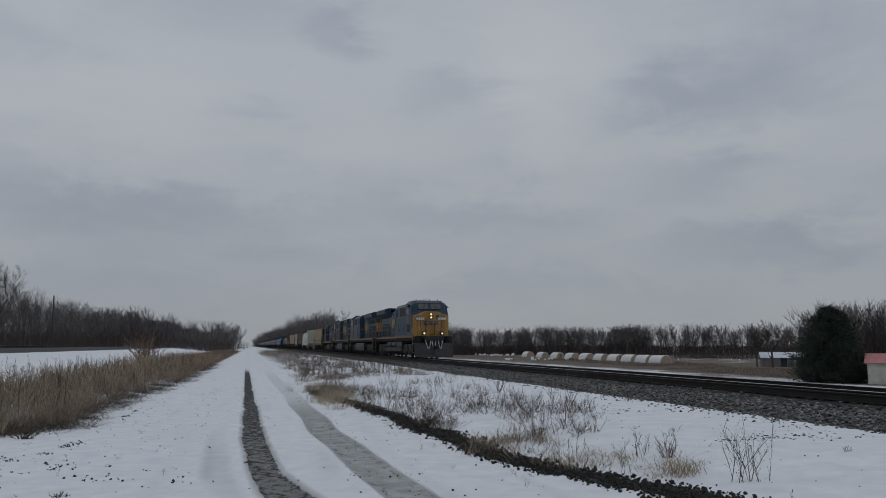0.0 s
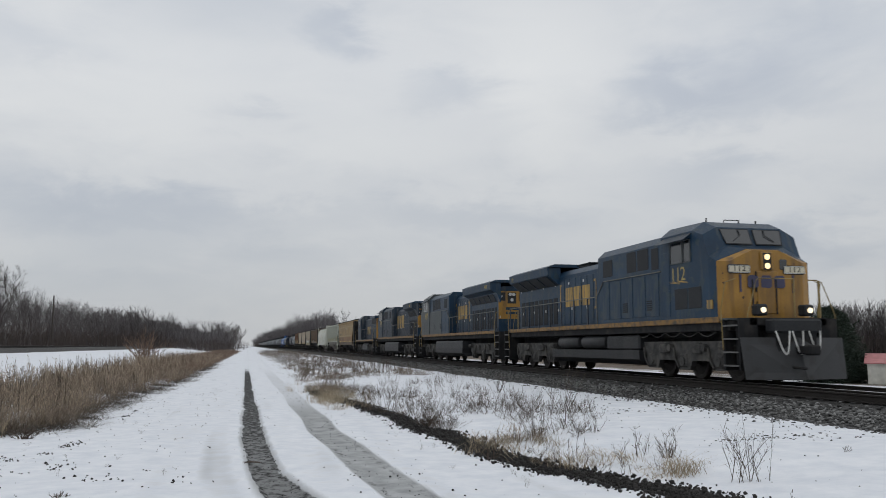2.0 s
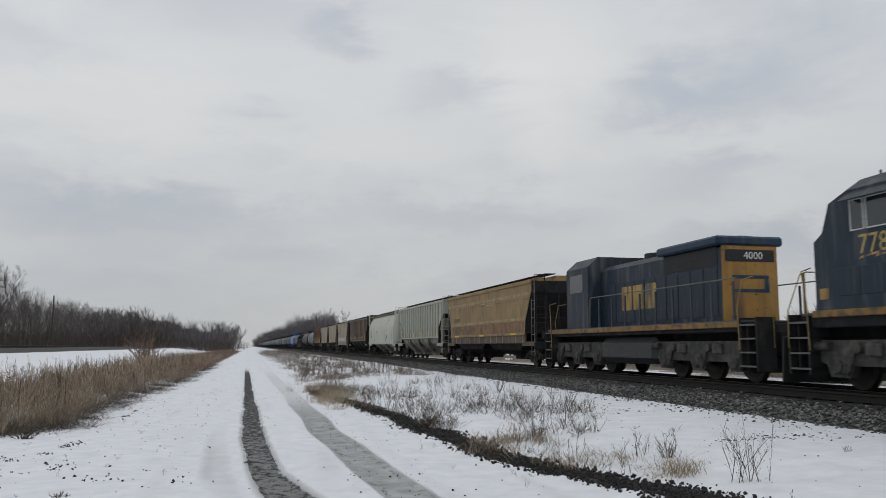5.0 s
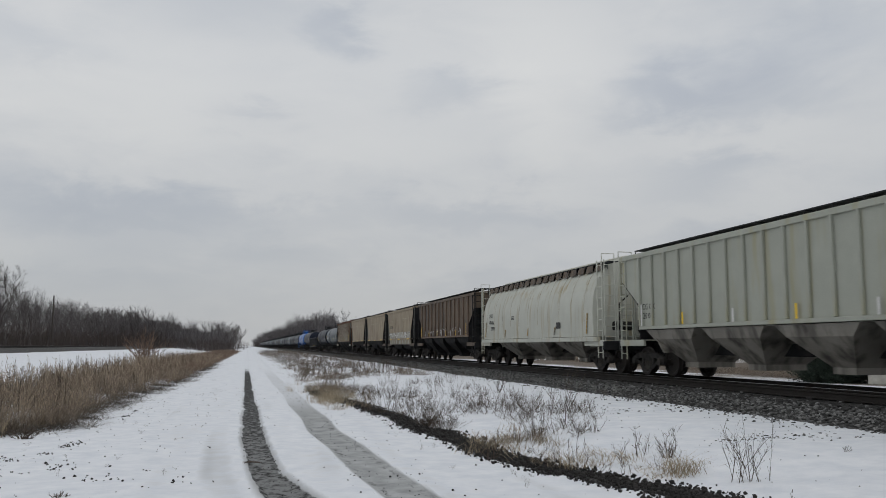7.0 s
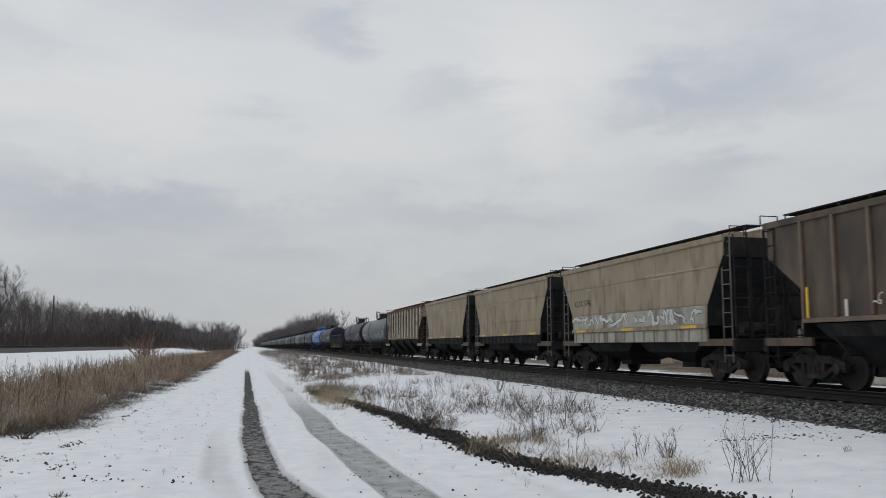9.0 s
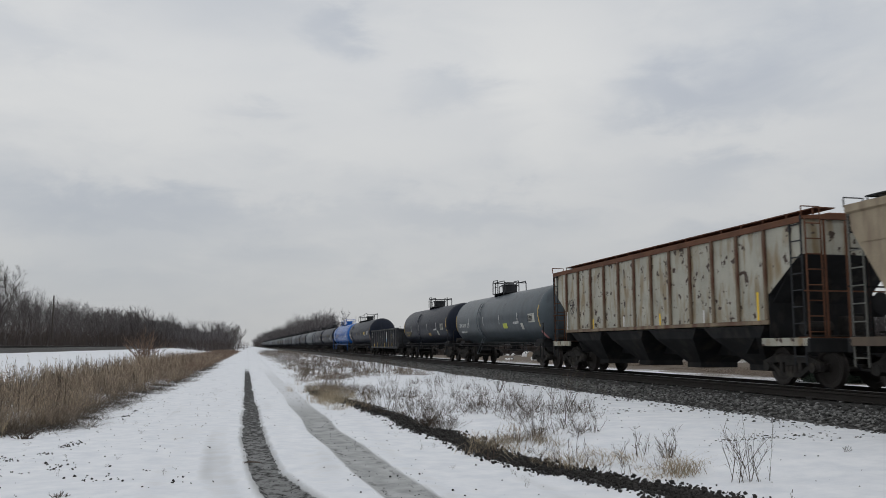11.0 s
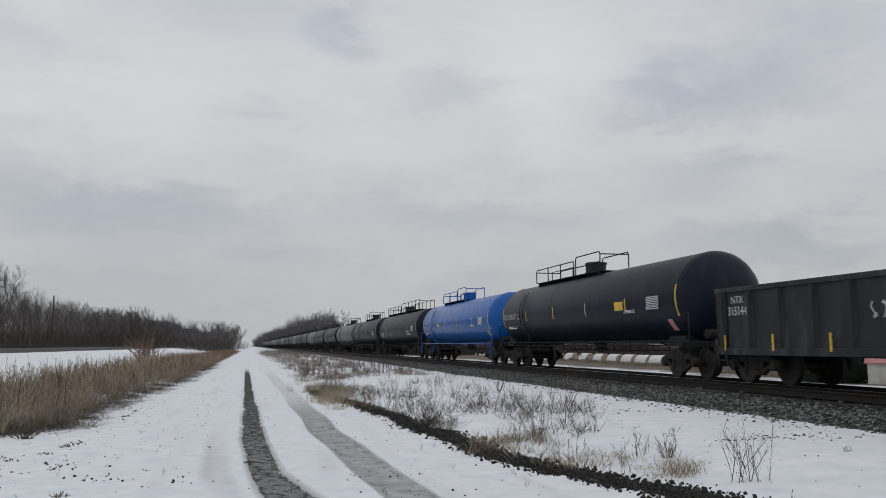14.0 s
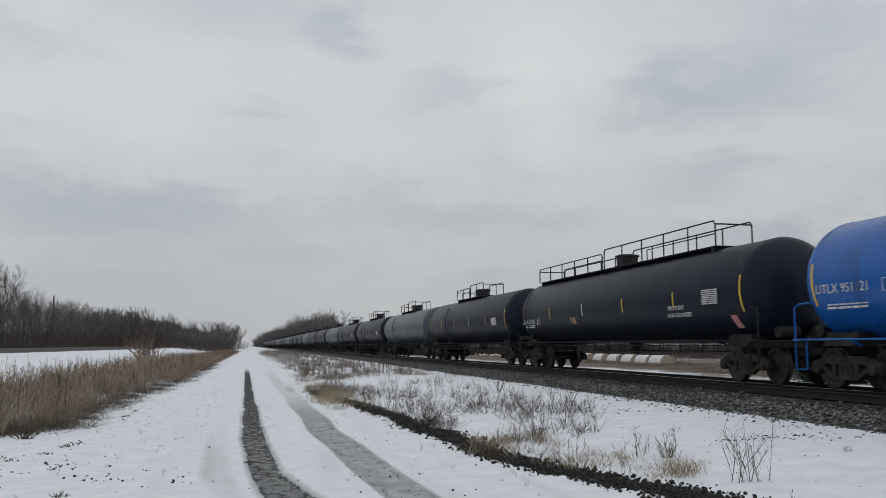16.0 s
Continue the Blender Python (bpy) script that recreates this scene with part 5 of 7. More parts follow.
def ribbed_hopper(start, L, label, colour, ribs, marks, rusty=False, bay_colour=None, rib_colour=None, refs=6, end_colour=None):
    car = vehicle("covered_hopper_car", start, L, label, "hopper car", "covered hoppers of the train")
    W, z0, z1 = 1.5, 1.62, 4.12
    a, b = 0.9, L - 0.9
    r = lambda y, w, zb, zt: [(-w, y, zb), (-w, y, zt), (w, y, zt), (w, y, zb)]
    side = Shape().prism([(a, 4.08), (a, 3.2), (a + 1.3, 2.3), (a + 1.3, z0), (b - 1.3, z0), (b - 1.3, 2.3), (b, 3.2), (b, 4.08)], "x", -W + 0.06, W - 0.06)
    part("body", side, colour, car, "sheet steel body with sloped ends")
    roof = [(-W, 4.04), (-W, 4.10), (-0.8, 4.16), (0.8, 4.16), (W, 4.10), (W, 4.04)]
    part("roof", Shape().prism(roof, "y", a - 0.1, b + 0.1), colour if not rusty else M_RUST, car)
    for k in (-1, 1):
        part("top_chord", Shape().box(*sorted((k * (W - 0.05), k * (W + 0.01))), a - 0.1, b + 0.1, 3.94, 4.09, 0.01), colour if not rusty else M_RUST, car)
        part("bottom_chord", Shape().box(*sorted((k * (W - 0.08), k * (W + 0.005))), a + 1.28, b - 1.28, z0 - 0.08, z0 + 0.03, 0.01), rib_colour or colour, car)
        x0, x1 = sorted((k * (W - 0.061), k * (W + 0.03)))
        rib = shared(("rib", colour.name, k), lambda: Shape().box(x0, x1, -0.045, 0.045, z0 + 0.03, 3.96, 0.018).mesh("rib", rib_colour or colour))
        for i in range(ribs):
            share("rib", rib, car, pose(0, a + 1.36 + (b - a - 2.72) * i / (ribs - 1), 0))
        face = "-x" if k < 0 else "+x"
        for i, (txt, yy, zz, h) in enumerate(marks):
            y = yy if k < 0 else L - yy
            lettering(txt, h, M_BLACKPAINT, car, (k * (W - 0.058), y, zz), face, "reporting_mark")
        for i in range(refs):
            y = a + 1.6 + (b - a - 3.2) * i / (refs - 1)
            tall = 0.75 if i in (0, refs - 1) else 0.40
            patch(car, "reflector", k * (W + 0.031), y, y + 0.09, z0 + 0.03, z0 + tall, M_REFLECT if i % 2 == 0 else M_REFWHITE, "", k)
    # slope sheets and bays
    for y, e in ((a, 1), (b, -1)):
        ss = Shape().slab([(-W + 0.1, y + e * 0.05, 3.25), (W - 0.1, y + e * 0.05, 3.25), (W - 0.2, y + e * 2.6, 0.8), (-W + 0.2, y + e * 2.6, 0.8)], 0.03)
        part("slope_sheet", ss, bay_colour or colour, car)
        # thin black sheet just outside the sloped end of the body
        under = Shape().slab([(W - 0.05, y - e * 0.004, 3.19), (-W + 0.05, y - e * 0.004, 3.19), (-W + 0.05, y + e * 1.296, 2.29), (W - 0.05, y + e * 1.296, 2.29)][::e], 0.012)
        part("end_slope", under, M_UNDER, car, "black end slope")
        part("bulkhead", Shape().box(-W + 0.04, W - 0.04, min(y + e * 1.27, y + e * 1.296), max(y + e * 1.27, y + e * 1.296), z0 - 0.4, 2.3), M_UNDER, car)
        part("brake_gear", Shape().cyl((-0.9, y + e * 0.75, 1.45), (-0.15, y + e * 0.75, 1.45), 0.17, n=14).box(0.2, 0.75, y + e * 0.75 - 0.16, y + e * 0.75 + 0.16, 1.25, 1.75, 0.04).tube([(-0.9, y + e * 0.6, 1.25), (0.9, y + e * 0.6, 1.25)], 0.025), M_BOGIE, car, "dusty air reservoir and brake valve")
    bays(car, a + 1.4, b - 1.4, 4, W - 0.1, z0 - 0.1, bay_colour or colour)
    running_board(car, L, a, b, 4.16, colour if not rusty else M_RUST)
    freight_base(car, L, W, colour)
    end_gear(car, L, W, 4.1, end_colour or (colour if not rusty else M_RUST), M_GRILLE if rusty else None)
    return car


def curved_hopper(start, L, label, colour, marks):
    car = vehicle("covered_hopper_car", start, L, label, "hopper car", "covered hoppers of the train")
    a, b = 1.5, L - 1.5

    def ring(y, k):
        pts = []
        for i in range(33):
            t = math.pi * (-0.06 + 1.12 * i / 32)
            pts.append((-1.58 * math.copysign(abs(math.cos(t)) ** 0.85, math.cos(t)) * k, y, 2.35 + (2.0 if math.sin(t) > 0 else 5.3) * math.sin(t)))
        return pts

    def flatbottom(r):
        return [(p[0], p[1], max(p[2], 1.345)) for p in r]
    body = Shape().loft([flatbottom(ring(a, 0.985)), flatbottom(ring(a + 0.03, 1)), flatbottom(ring(b - 0.03, 1)), flatbottom(ring(b, 0.985))])
    part("body", body, colour, car, "rounded barrel-sided body", True)
    for i in range(11):
        y = a + 0.8 + (b - a - 1.6) * i / 10
        rg = [(p[0] * 1.003, p[1], p[2] + 0.004) for p in flatbottom(ring(y - 0.02, 1))[1:-1]]
        rg2 = [(p[0], y + 0.02, p[2]) for p in rg]
        part("body_seam", Shape().loft([rg, rg2], caps=False, closed=False), M_SEAM, car, "stained weld seam")
    for k in (-1, 1):
        part("side_sill_beam", Shape().box(*sorted((k * 1.42, k * 1.6)), a - 0.4, b + 0.4, 1.16, 1.34, 0.02), colour, car)
        face = "-x" if k < 0 else "+x"
        for txt, yy, zz, h in marks:
            lettering(txt, h, M_BLACKPAINT, car, (k * 1.6, yy if k < 0 else L - yy, zz), face, "reporting_mark")
        for i in range(5):
            y = a + 0.5 + (b - a - 1) * i / 4
            top = 2.25 if i in (0, 4) else 1.8
            poly = [(y, 1.46), (y + 0.09, 1.46), (y - 0.02, top), (y - 0.11, top)]
            part("reflector", Shape().prism(poly, "x", *sorted((k * 1.596, k * 1.606))), M_LETTER, car, "faded slanted yellow reflector")
        part("stencil_box", Shape().box(*sorted((k * 1.598, k * 1.604)), a + 3.3, a + 3.75, 1.72, 1.98), M_BLACKPAINT, car, "black stencilled block")
        bars(car, (k * 1.6, 14.6 if k < 0 else L - 14.6, 1.9), (0.7, 0.2), 3, M_BLACKPAINT, 41, face)
        bars(car, (k * 1.6, 11.2 if k < 0 else L - 11.2, 2.35), (0.4, 0.2), 3, M_BLACKPAINT, 42, face)
    for y, e in ((a, 1), (b, -1)):
        slope = Shape().slab([(-1.2, y + e * 0.02, 3.2), (1.2, y + e * 0.02, 3.2), (1.0, y + e * 1.6, 0.95), (-1.0, y + e * 1.6, 0.95)], 0.03)
        part("slope_sheet", slope, colour, car)
    bays(car, a + 1.3, b - 1.3, 3, 1.3, 1.38, M_BAY)
    running_board(car, L, a - 0.6, b + 0.6, 3.98, colour, 0.74, 1.14)
    plate = Shape().slab([(-1.20, -0.3, 3.86), (-1.20, 0.3, 3.86), (-1.13, 0.3, 4.13), (-1.13, -0.3, 4.13)], 0.02).mesh("walkway_bracket", M_BROWN)
    for i in range(18):
        share("walkway_bracket", plate, car, pose(0, a + 0.3 + (b - a - 0.6) * i / 17, 0))
    for y, e in ((a, 1), (b, -1)):
        part("brake_gear", Shape().cyl((-0.85, y - e * 0.3, 1.75), (-0.1, y - e * 0.3, 1.75), 0.17, n=14).box(0.2, 0.7, y - e * 0.3 - 0.15, y - e * 0.3 + 0.15, 1.5, 2.0, 0.04).tube([(-0.6, y - e * 0.3, 1.3), (-0.6, y - e * 0.3, 2.6), (-0.2, y - e * 0.2, 2.9)], 0.03), M_BOGIE, car, "dusty air reservoir and brake valve")
    freight_base(car, L, 1.5, colour)
    end_gear(car, L, 1.5, 4.2, colour)
    return car


def tapered_hopper(start, L, label, colour, marks, graffiti=0, seed=1, pale=False):
    """Smooth-sided hopper whose sides narrow downwards at the ends over a light lower sill."""
    car = vehicle("covered_hopper_car", start, L, label, "hopper car", "covered hoppers of the train")
    W = 1.55
    a, b = 0.95, L - 0.95
    body = Shape().prism([(a, 4.05), (a + 0.05, 3.5), (a + 0.95, 2.15), (a + 1.0, 1.6), (b - 1.0, 1.6), (b - 0.95, 2.15), (b - 0.05, 3.5), (b, 4.05)], "x", -W, W)
    part("body", body, colour, car, "smooth side sheets cut back at the ends")
    for k in (-1, 1):
        X = sorted((k * W, k * (W + 0.02)))
        part("upper_chord", Shape().prism([(k * W, 3.86), (k * (W + 0.07), 3.9), (k * (W + 0.07), 4.06), (k * W, 4.06)], "y", a - 0.05, b + 0.05), colour, car)
        part("lower_chord", Shape().box(*sorted((k * (W - 0.03), k * (W + 0.05))), a + 0.98, b - 0.98, 1.50, 1.62, 0.01), colour, car)
        sl = part("lower_sill", Shape().box(*sorted((k * (W - 0.1), k * (W - 0.02))), a + 1.05, b - 1.05, 1.12, 1.5, 0.01), (M_BAND if graffiti == 1 else M_BROWN) if pale else M_UNDER, car, "lower sill plate")
        if pale:
            patch(car, "painted_band", k * (W + 0.0005), a + 1.05, b - 1.05, 1.64, 2.15, M_BAND if graffiti == 1 else M_ORANGE, "pale grimy band" if graffiti == 1 else "rust-orange lower band", k, 0.003)
        bracket = shared(("bracket", k, pale), lambda: Shape().box(*sorted((k * (W - 0.02), k * (W + 0.01))), -0.03, 0.03, 1.15, 1.48).mesh("sill_bracket", M_TAN if pale else M_UNDER))
        for i in range(14):
            share("sill_bracket", bracket, car, pose(0, a + 1.3 + (b - a - 2.6) * i / 13, 0))
        se = Shape()
        for f in (0.33, 0.66):
            y = a + (b - a) * f
            se.box(X[0] + 0.012 * (k < 0), X[1] - 0.012 * (k > 0), y - 0.012, y + 0.012, 1.65, 3.85)
        se.box(*X, a + 1.0, b - 1.0, 2.18, 2.21).box(*X, a + 0.3, b - 0.3, 3.2, 3.22)
        part("body_seam", se, colour, car)
        wear = Shape()
        rw = random.Random(seed)
        for i in range(9):
            y = a + 0.8 + (b - a - 3.0) * rw.random()
            zz = 3.2 + rw.gauss(0, 0.05)
            wear.box(*sorted((k * (W + 0.001), k * (W + 0.003))), y, y + rw.uniform(0.4, 2.0), zz, zz + rw.uniform(0.012, 0.04))
        if colour is M_OCHRE:
            patch(car, "washed_streak", k * (W + 0.0005), a + 0.35, b - 0.35, 3.36, 3.50, M_WASHED, "washed-out pale streak", k, 0.003)
            patch(car, "washed_streak", k * (W + 0.0005), a + 1.1, b - 1.1, 2.19, 2.34, M_WASHED, "washed-out pale streak", k, 0.003)
        part("scrape_mark", wear, M_SCRATCH, car, "pale horizontal scrapes")
        for txt, yy, zz, h in marks:
            lettering(txt, h, M_BLACKPAINT, car, (k * (W + 0.001), yy if k < 0 else L - yy, zz), "-x" if k < 0 else "+x", "reporting_mark")
        for f in (0.16, 0.5, 0.84):
            y = a + (b - a) * f
            patch(car, "reflector", k * (W + 0.05), y - 0.45, y + 0.45, 1.52, 1.60, M_REFLECT, "", k)
        if graffiti and k < 0:
            scrawl(car, -W - 0.0045, (a + 1.3) if graffiti == 1 else (b - 6.5), (b - 1.3) if graffiti == 1 else (b - 2.2), 1.68, 2.12, seed, graffiti)
    part("roof", Shape().prism([(-W, 4.05), (-W + 0.3, 4.15), (W - 0.3, 4.15), (W, 4.05)], "y", a, b), colour, car)
    for y, e in ((a, 1), (b, -1)):
        ends = Shape().slab([(-1.3, y + e * 0.06, 3.4), (1.3, y + e * 0.06, 3.4), (1.2, y + e * 2.0, 0.9), (-1.2, y + e * 2.0, 0.9)], 0.03)
        part("slope_sheet", ends, M_UNDER, car)
        # thin black sheets over the cut-back end, and one over the end above
        for p, q in (((0.05, 3.5), (0.95, 2.15)), ((0.95, 2.15), (1.0, 1.6))):
            quad = [(W - 0.02, y + e * p[0] - e * 0.005, p[1]), (-W + 0.02, y + e * p[0] - e * 0.005, p[1]), (-W + 0.02, y + e * q[0] - e * 0.005, q[1]), (W - 0.02, y + e * q[0] - e * 0.005, q[1])]
            part("end_slope", Shape().slab(quad[::e], 0.012), M_UNDER, car, "black end slope")
        part("end_wall", Shape().box(-W + 0.02, W - 0.02, min(y - e * 0.014, y - e * 0.004), max(y - e * 0.014, y - e * 0.004), 3.45, 4.0), M_UNDER, car, "dark end sheet")
        part("brake_gear", Shape().cyl((-0.9, y + e * 0.3, 1.5), (-0.1, y + e * 0.3, 1.5), 0.17, n=14).box(0.2, 0.75, y + e * 0.3 - 0.15, y + e * 0.3 + 0.15, 1.3, 1.8, 0.04).tube([(-1.1, y + e * 0.2, 1.3), (1.1, y + e * 0.2, 1.3)], 0.025), M_BOGIE, car, "dusty air reservoir and brake valve")
    bays(car, a + 1.5, b - 1.5, 2, 1.3, 1.12, M_UNDER)
    running_board(car, L, a - 0.2, b + 0.2, 4.14, colour)
    freight_base(car, L, 1.5, M_BROWN)
    end_gear(car, L, 1.48, 4.05, M_UNDER, M_GREYRAIL)
    return car


def scrawl(car, x, y0, y1, z0, z1, seed, mode, paint=None):
    """Painted scribbles: loops and strokes with no letters in them. mode 1: white with dark outlines, 2: black, 3: thin chalk."""
    rng = random.Random(seed)
    light, dark = Shape(), Shape()
    y = y0
    while y < y1:
        w = rng.uniform(0.3, 0.75) if mode != 3 else rng.uniform(0.14, 0.34)
        n = rng.randrange(3, 6)
        pts = [(x, y + w * (i + rng.uniform(-1.2, 1.2)) / (n - 1), rng.uniform(z0, z1)) for i in range(n)]
        sm = []
        for i in range(len(pts) - 1):
            p, q = Vector(pts[i]), Vector(pts[i + 1])
            for j in range(5):
                u = j / 5
                sm.append(p.lerp(q, u) + Vector((0, 0.07 * math.sin(u * math.pi) * (-1) ** i, 0.03 * math.sin(u * 6.28))))
        sm.append(Vector(pts[-1]))
        wide = rng.uniform(0.035, 0.06) if mode == 1 else (0.02 if mode == 2 else 0.013)
        for p, q in zip(sm, sm[1:]):
            d = (q - p)
            if d.length < 0.01:
                continue
            o = Vector((0, -d.z, d.y)).normalized()
            e = d.normalized() * wide * 0.5
            lift = Vector((-0.004, 0, 0))
            if mode == 1:
                m = o * (wide + 0.022)
                dark.add([p - e - m, q + e - m, q + e + m, p - e + m], [(0, 1, 2, 3)])
                m = o * wide
                light.add([p - e - m + lift, q + e - m + lift, q + e + m + lift, p - e + m + lift], [(0, 1, 2, 3)])
            else:
                m = o * wide
                (dark if mode == 2 else light).add([p - e - m, q + e - m, q + e + m, p - e + m], [(0, 1, 2, 3)])
        y += w * rng.uniform(0.9, 1.5) + (0.5 if mode == 3 and rng.random() < 0.4 else 0)
    if light.v:
        part("graffiti", light, paint or M_REFWHITE, car, "faded gold painted scribbles" if paint else "white painted scribbles")
    if dark.v:
        part("graffiti", dark, M_BLACKPAINT, car, "black painted scribbles")


# ---------------------------------------------------------------- tank cars
def curved_patch(car, k, R, zc, y0, y1, z0, z1, material, name="placard"):
    """A sheet that follows the tank's round side."""
    pts = []
    for i in range(5):
        z = z0 + (z1 - z0) * i / 4
        t = math.asin(max(min((z - zc) / R, 1), -1))
        pts.append((k * (R + 0.014) * math.cos(t), zc + (R + 0.014) * math.sin(t)))
    part(name, Shape().loft([[(p[0], y0, p[1]) for p in pts], [(p[0], y1, p[1]) for p in pts]], caps=False, closed=False), material, car)


def tank_car(start, L, label, colour, R, plat, dome_at, marks=(), grid=True, end_rail=True, seed=1, mark_colour=None, ref=True, ladder_at=None, placards=()):
    car = vehicle("tank_car", start, L, label, "tank car", "tank cars of the train")
    zc = 1.06 + R + 0.02
    a, b = 0.68, L - 0.68
    prof = []
    for i in range(9):
        t = math.pi / 2 * i / 8
        prof.append((max(R * math.sin(t), 0.01), a + 0.75 * (1 - math.cos(t))))
    prof += [(r, L - y) for r, y in reversed(prof)]
    part("tank", Shape().lathe(prof, "y", 44, (0, 0, zc)), colour, car, "long cylindrical tank with domed ends", True)
    for y in (a + 0.76, b - 0.76, (a + b) / 2 - 2.2, (a + b) / 2 + 2.2):
        part("weld_band", Shape().lathe([(R + 0.001, y - 0.03), (R + 0.006, y - 0.02), (R + 0.006, y + 0.02), (R + 0.001, y + 0.03)], "y", 44, (0, 0, zc)), colour, car, "", True)
    # saddles, stub sills, platforms
    for y in (2.0, L - 2.0):
        part("saddle", Shape().prism([(-1.25, 1.0), (1.25, 1.0), (1.1, 1.32), (-1.1, 1.32)], "y", y - 0.5, y + 0.5), M_UNDER, car)
    for p, q, e0, e1 in ((0.7, 3.6, 0.65, 1.0), (L - 3.6, L - 0.7, L - 1.0, L - 0.65)):
        part("stub_sill", Shape().box(-0.25, 0.25, p, q, 0.72, 1.1, 0.02), M_UNDER, car)
        part("end_sill", Shape().box(-1.4, 1.4, e0, e1, 0.95, 1.15, 0.02), M_UNDER, car)
        part("brake_gear", Shape().cyl((-0.8, (e0 + e1) / 2, 1.36), (-0.2, (e0 + e1) / 2, 1.36), 0.15, n=14).box(0.3, 0.7, e0, e1, 1.16, 1.55, 0.04), M_BOGIE, car, "dusty air reservoir and brake valve")
    for k in (-1, 1):
        s = Shape().tube([(k * 1.45, 0.7, 1.15), (k * 1.45, L - 0.7, 1.15)], 0.025)
        for y in (0.75, 2.6, L - 2.6, L - 0.75):
            s.tube([(k * 1.45, y, 1.15), (k * 1.1, y, 1.0)], 0.025)
        part("side_bar", s, M_UNDER if colour is not M_TBLUE else M_TBLUE, car)
        if grid:
            g = Shape().tube([(k * 1.42, 3.4, 0.82), (k * 1.42, L - 3.4, 0.82)], 0.02, 4).tube([(k * 1.42, 3.4, 1.02), (k * 1.42, L - 3.4, 1.02)], 0.02, 4)
            for i in range(12):
                y = 3.5 + (L - 7.0) * i / 11
                g.tube([(k * 1.42, y, 0.82), (k * 1.42, y, 1.15)], 0.018, 4)
            part("lower_safety_rail", g, M_UNDER, car, "low side safety rail")
        for y, e in ((0.75, 1), (L - 0.75, -1)):
            g = Shape().tube([(k * 1.42, y, 1.1), (k * 1.42, y, 1.9), (k * 1.36, y + e * 0.12, 2.0), (k * 1.30, y + e * 0.5, 2.02)], 0.025)
            g.tube([(k * 1.42, y + e * 0.4, 0.45), (k * 1.42, y + e * 0.4, 1.1)], 0.02).tube([(k * 1.42, y, 0.45), (k * 1.42, y + e * 0.4, 0.45)], 0.02).tube([(k * 1.42, y, 0.45), (k * 1.42, y, 1.1)], 0.02)
            part("end_grab_rail", g, M_UNDER if colour is not M_TBLUE else M_TBLUE, car)
        # side ladder
        ly = ladder_at or (plat[1] - 0.2)
        g = Shape()
        for q in (-0.22, 0.22):
            pts = []
            for i in range(8):
                t = -0.75 + (1.45) * i / 7
                pts.append((k * (R + 0.09) * math.cos(t), ly + q, zc + (R + 0.09) * math.sin(t)))
            pts.insert(0, (k * 1.45, ly + q, 0.55))
            g.tube(pts, 0.02, 4)
            if q < 0:
                for p in pts[:-1]:
                    g.tube([p, (p[0], p[1] + 0.44, p[2])], 0.016, 4)
        part("side_ladder", g, colour, car)
    # platform, railings, dome
    zt = zc + R
    p0, p1 = plat
    part("platform", Shape().box(-0.62, 0.62, p0, p1, zt + 0.02, zt + 0.045).box(-0.6, 0.6, p0 + 0.2, p0 + 0.3, zt - 0.2, zt + 0.02).box(-0.6, 0.6, p1 - 0.3, p1 - 0.2, zt - 0.2, zt + 0.02), colour if colour is M_TBLUE else M_GRILLE, car, "grated top platform")
    g = Shape()
    sections = ((p0, dome_at + 0.75, 0.80), (dome_at + 0.95, p1, 0.66)) if p1 - p0 > 5 else ((p0, p1 - 0.45, 0.66), (p1 - 0.95, p1, 0.78))
    for q0, q1, H in sections:
        for k in (-1, 1):
            g.tube([(k * 0.62, q0, zt + 0.03), (k * 0.62, q0, zt + H - 0.1), (k * 0.62, q0 + 0.1, zt + H), (k * 0.62, q1 - 0.1, zt + H), (k * 0.62, q1, zt + H - 0.1), (k * 0.62, q1, zt + 0.03)], 0.026)
            n = max(int((q1 - q0) / 1.4), 1)
            for i in range(1, n):
                y = q0 + (q1 - q0) * i / n
                g.tube([(k * 0.62, y, zt + 0.03), (k * 0.62, y, zt + H)], 0.024)
        g.tube([(-0.62, q0, zt + 0.40), (-0.62, q0 + (q1 - q0) * 0.55, zt + 0.40), (-0.62, q0 + (q1 - q0) * 0.55, zt + 0.03)], 0.02)
    for y, H in ((p0, sections[0][2]), (p1, sections[1][2])):
        g.tube([(-0.62, y, zt + H - 0.1), (0.62, y, zt + H - 0.1)], 0.024)
    part("platform_railing", g, M_TBLUE if colour is M_TBLUE else M_GRILLE, car, "tubular railing round the top platform")
    part("manway_dome", Shape().lathe([(0.40, zt - 0.1), (0.40, zt + 0.06), (0.46, zt + 0.07), (0.46, zt + 0.12), (0.40, zt + 0.13), (0.42, zt + 0.44), (0.47, zt + 0.45), (0.47, zt + 0.50), (0.36, zt + 0.54), (0.02, zt + 0.55)], "z", 20, (0, dome_at, 0)), M_TBLUE if colour is M_TBLUE else M_GRILLE, car, "valve housing on top", True)
    # markings
    lc = mark_colour or M_WHITE
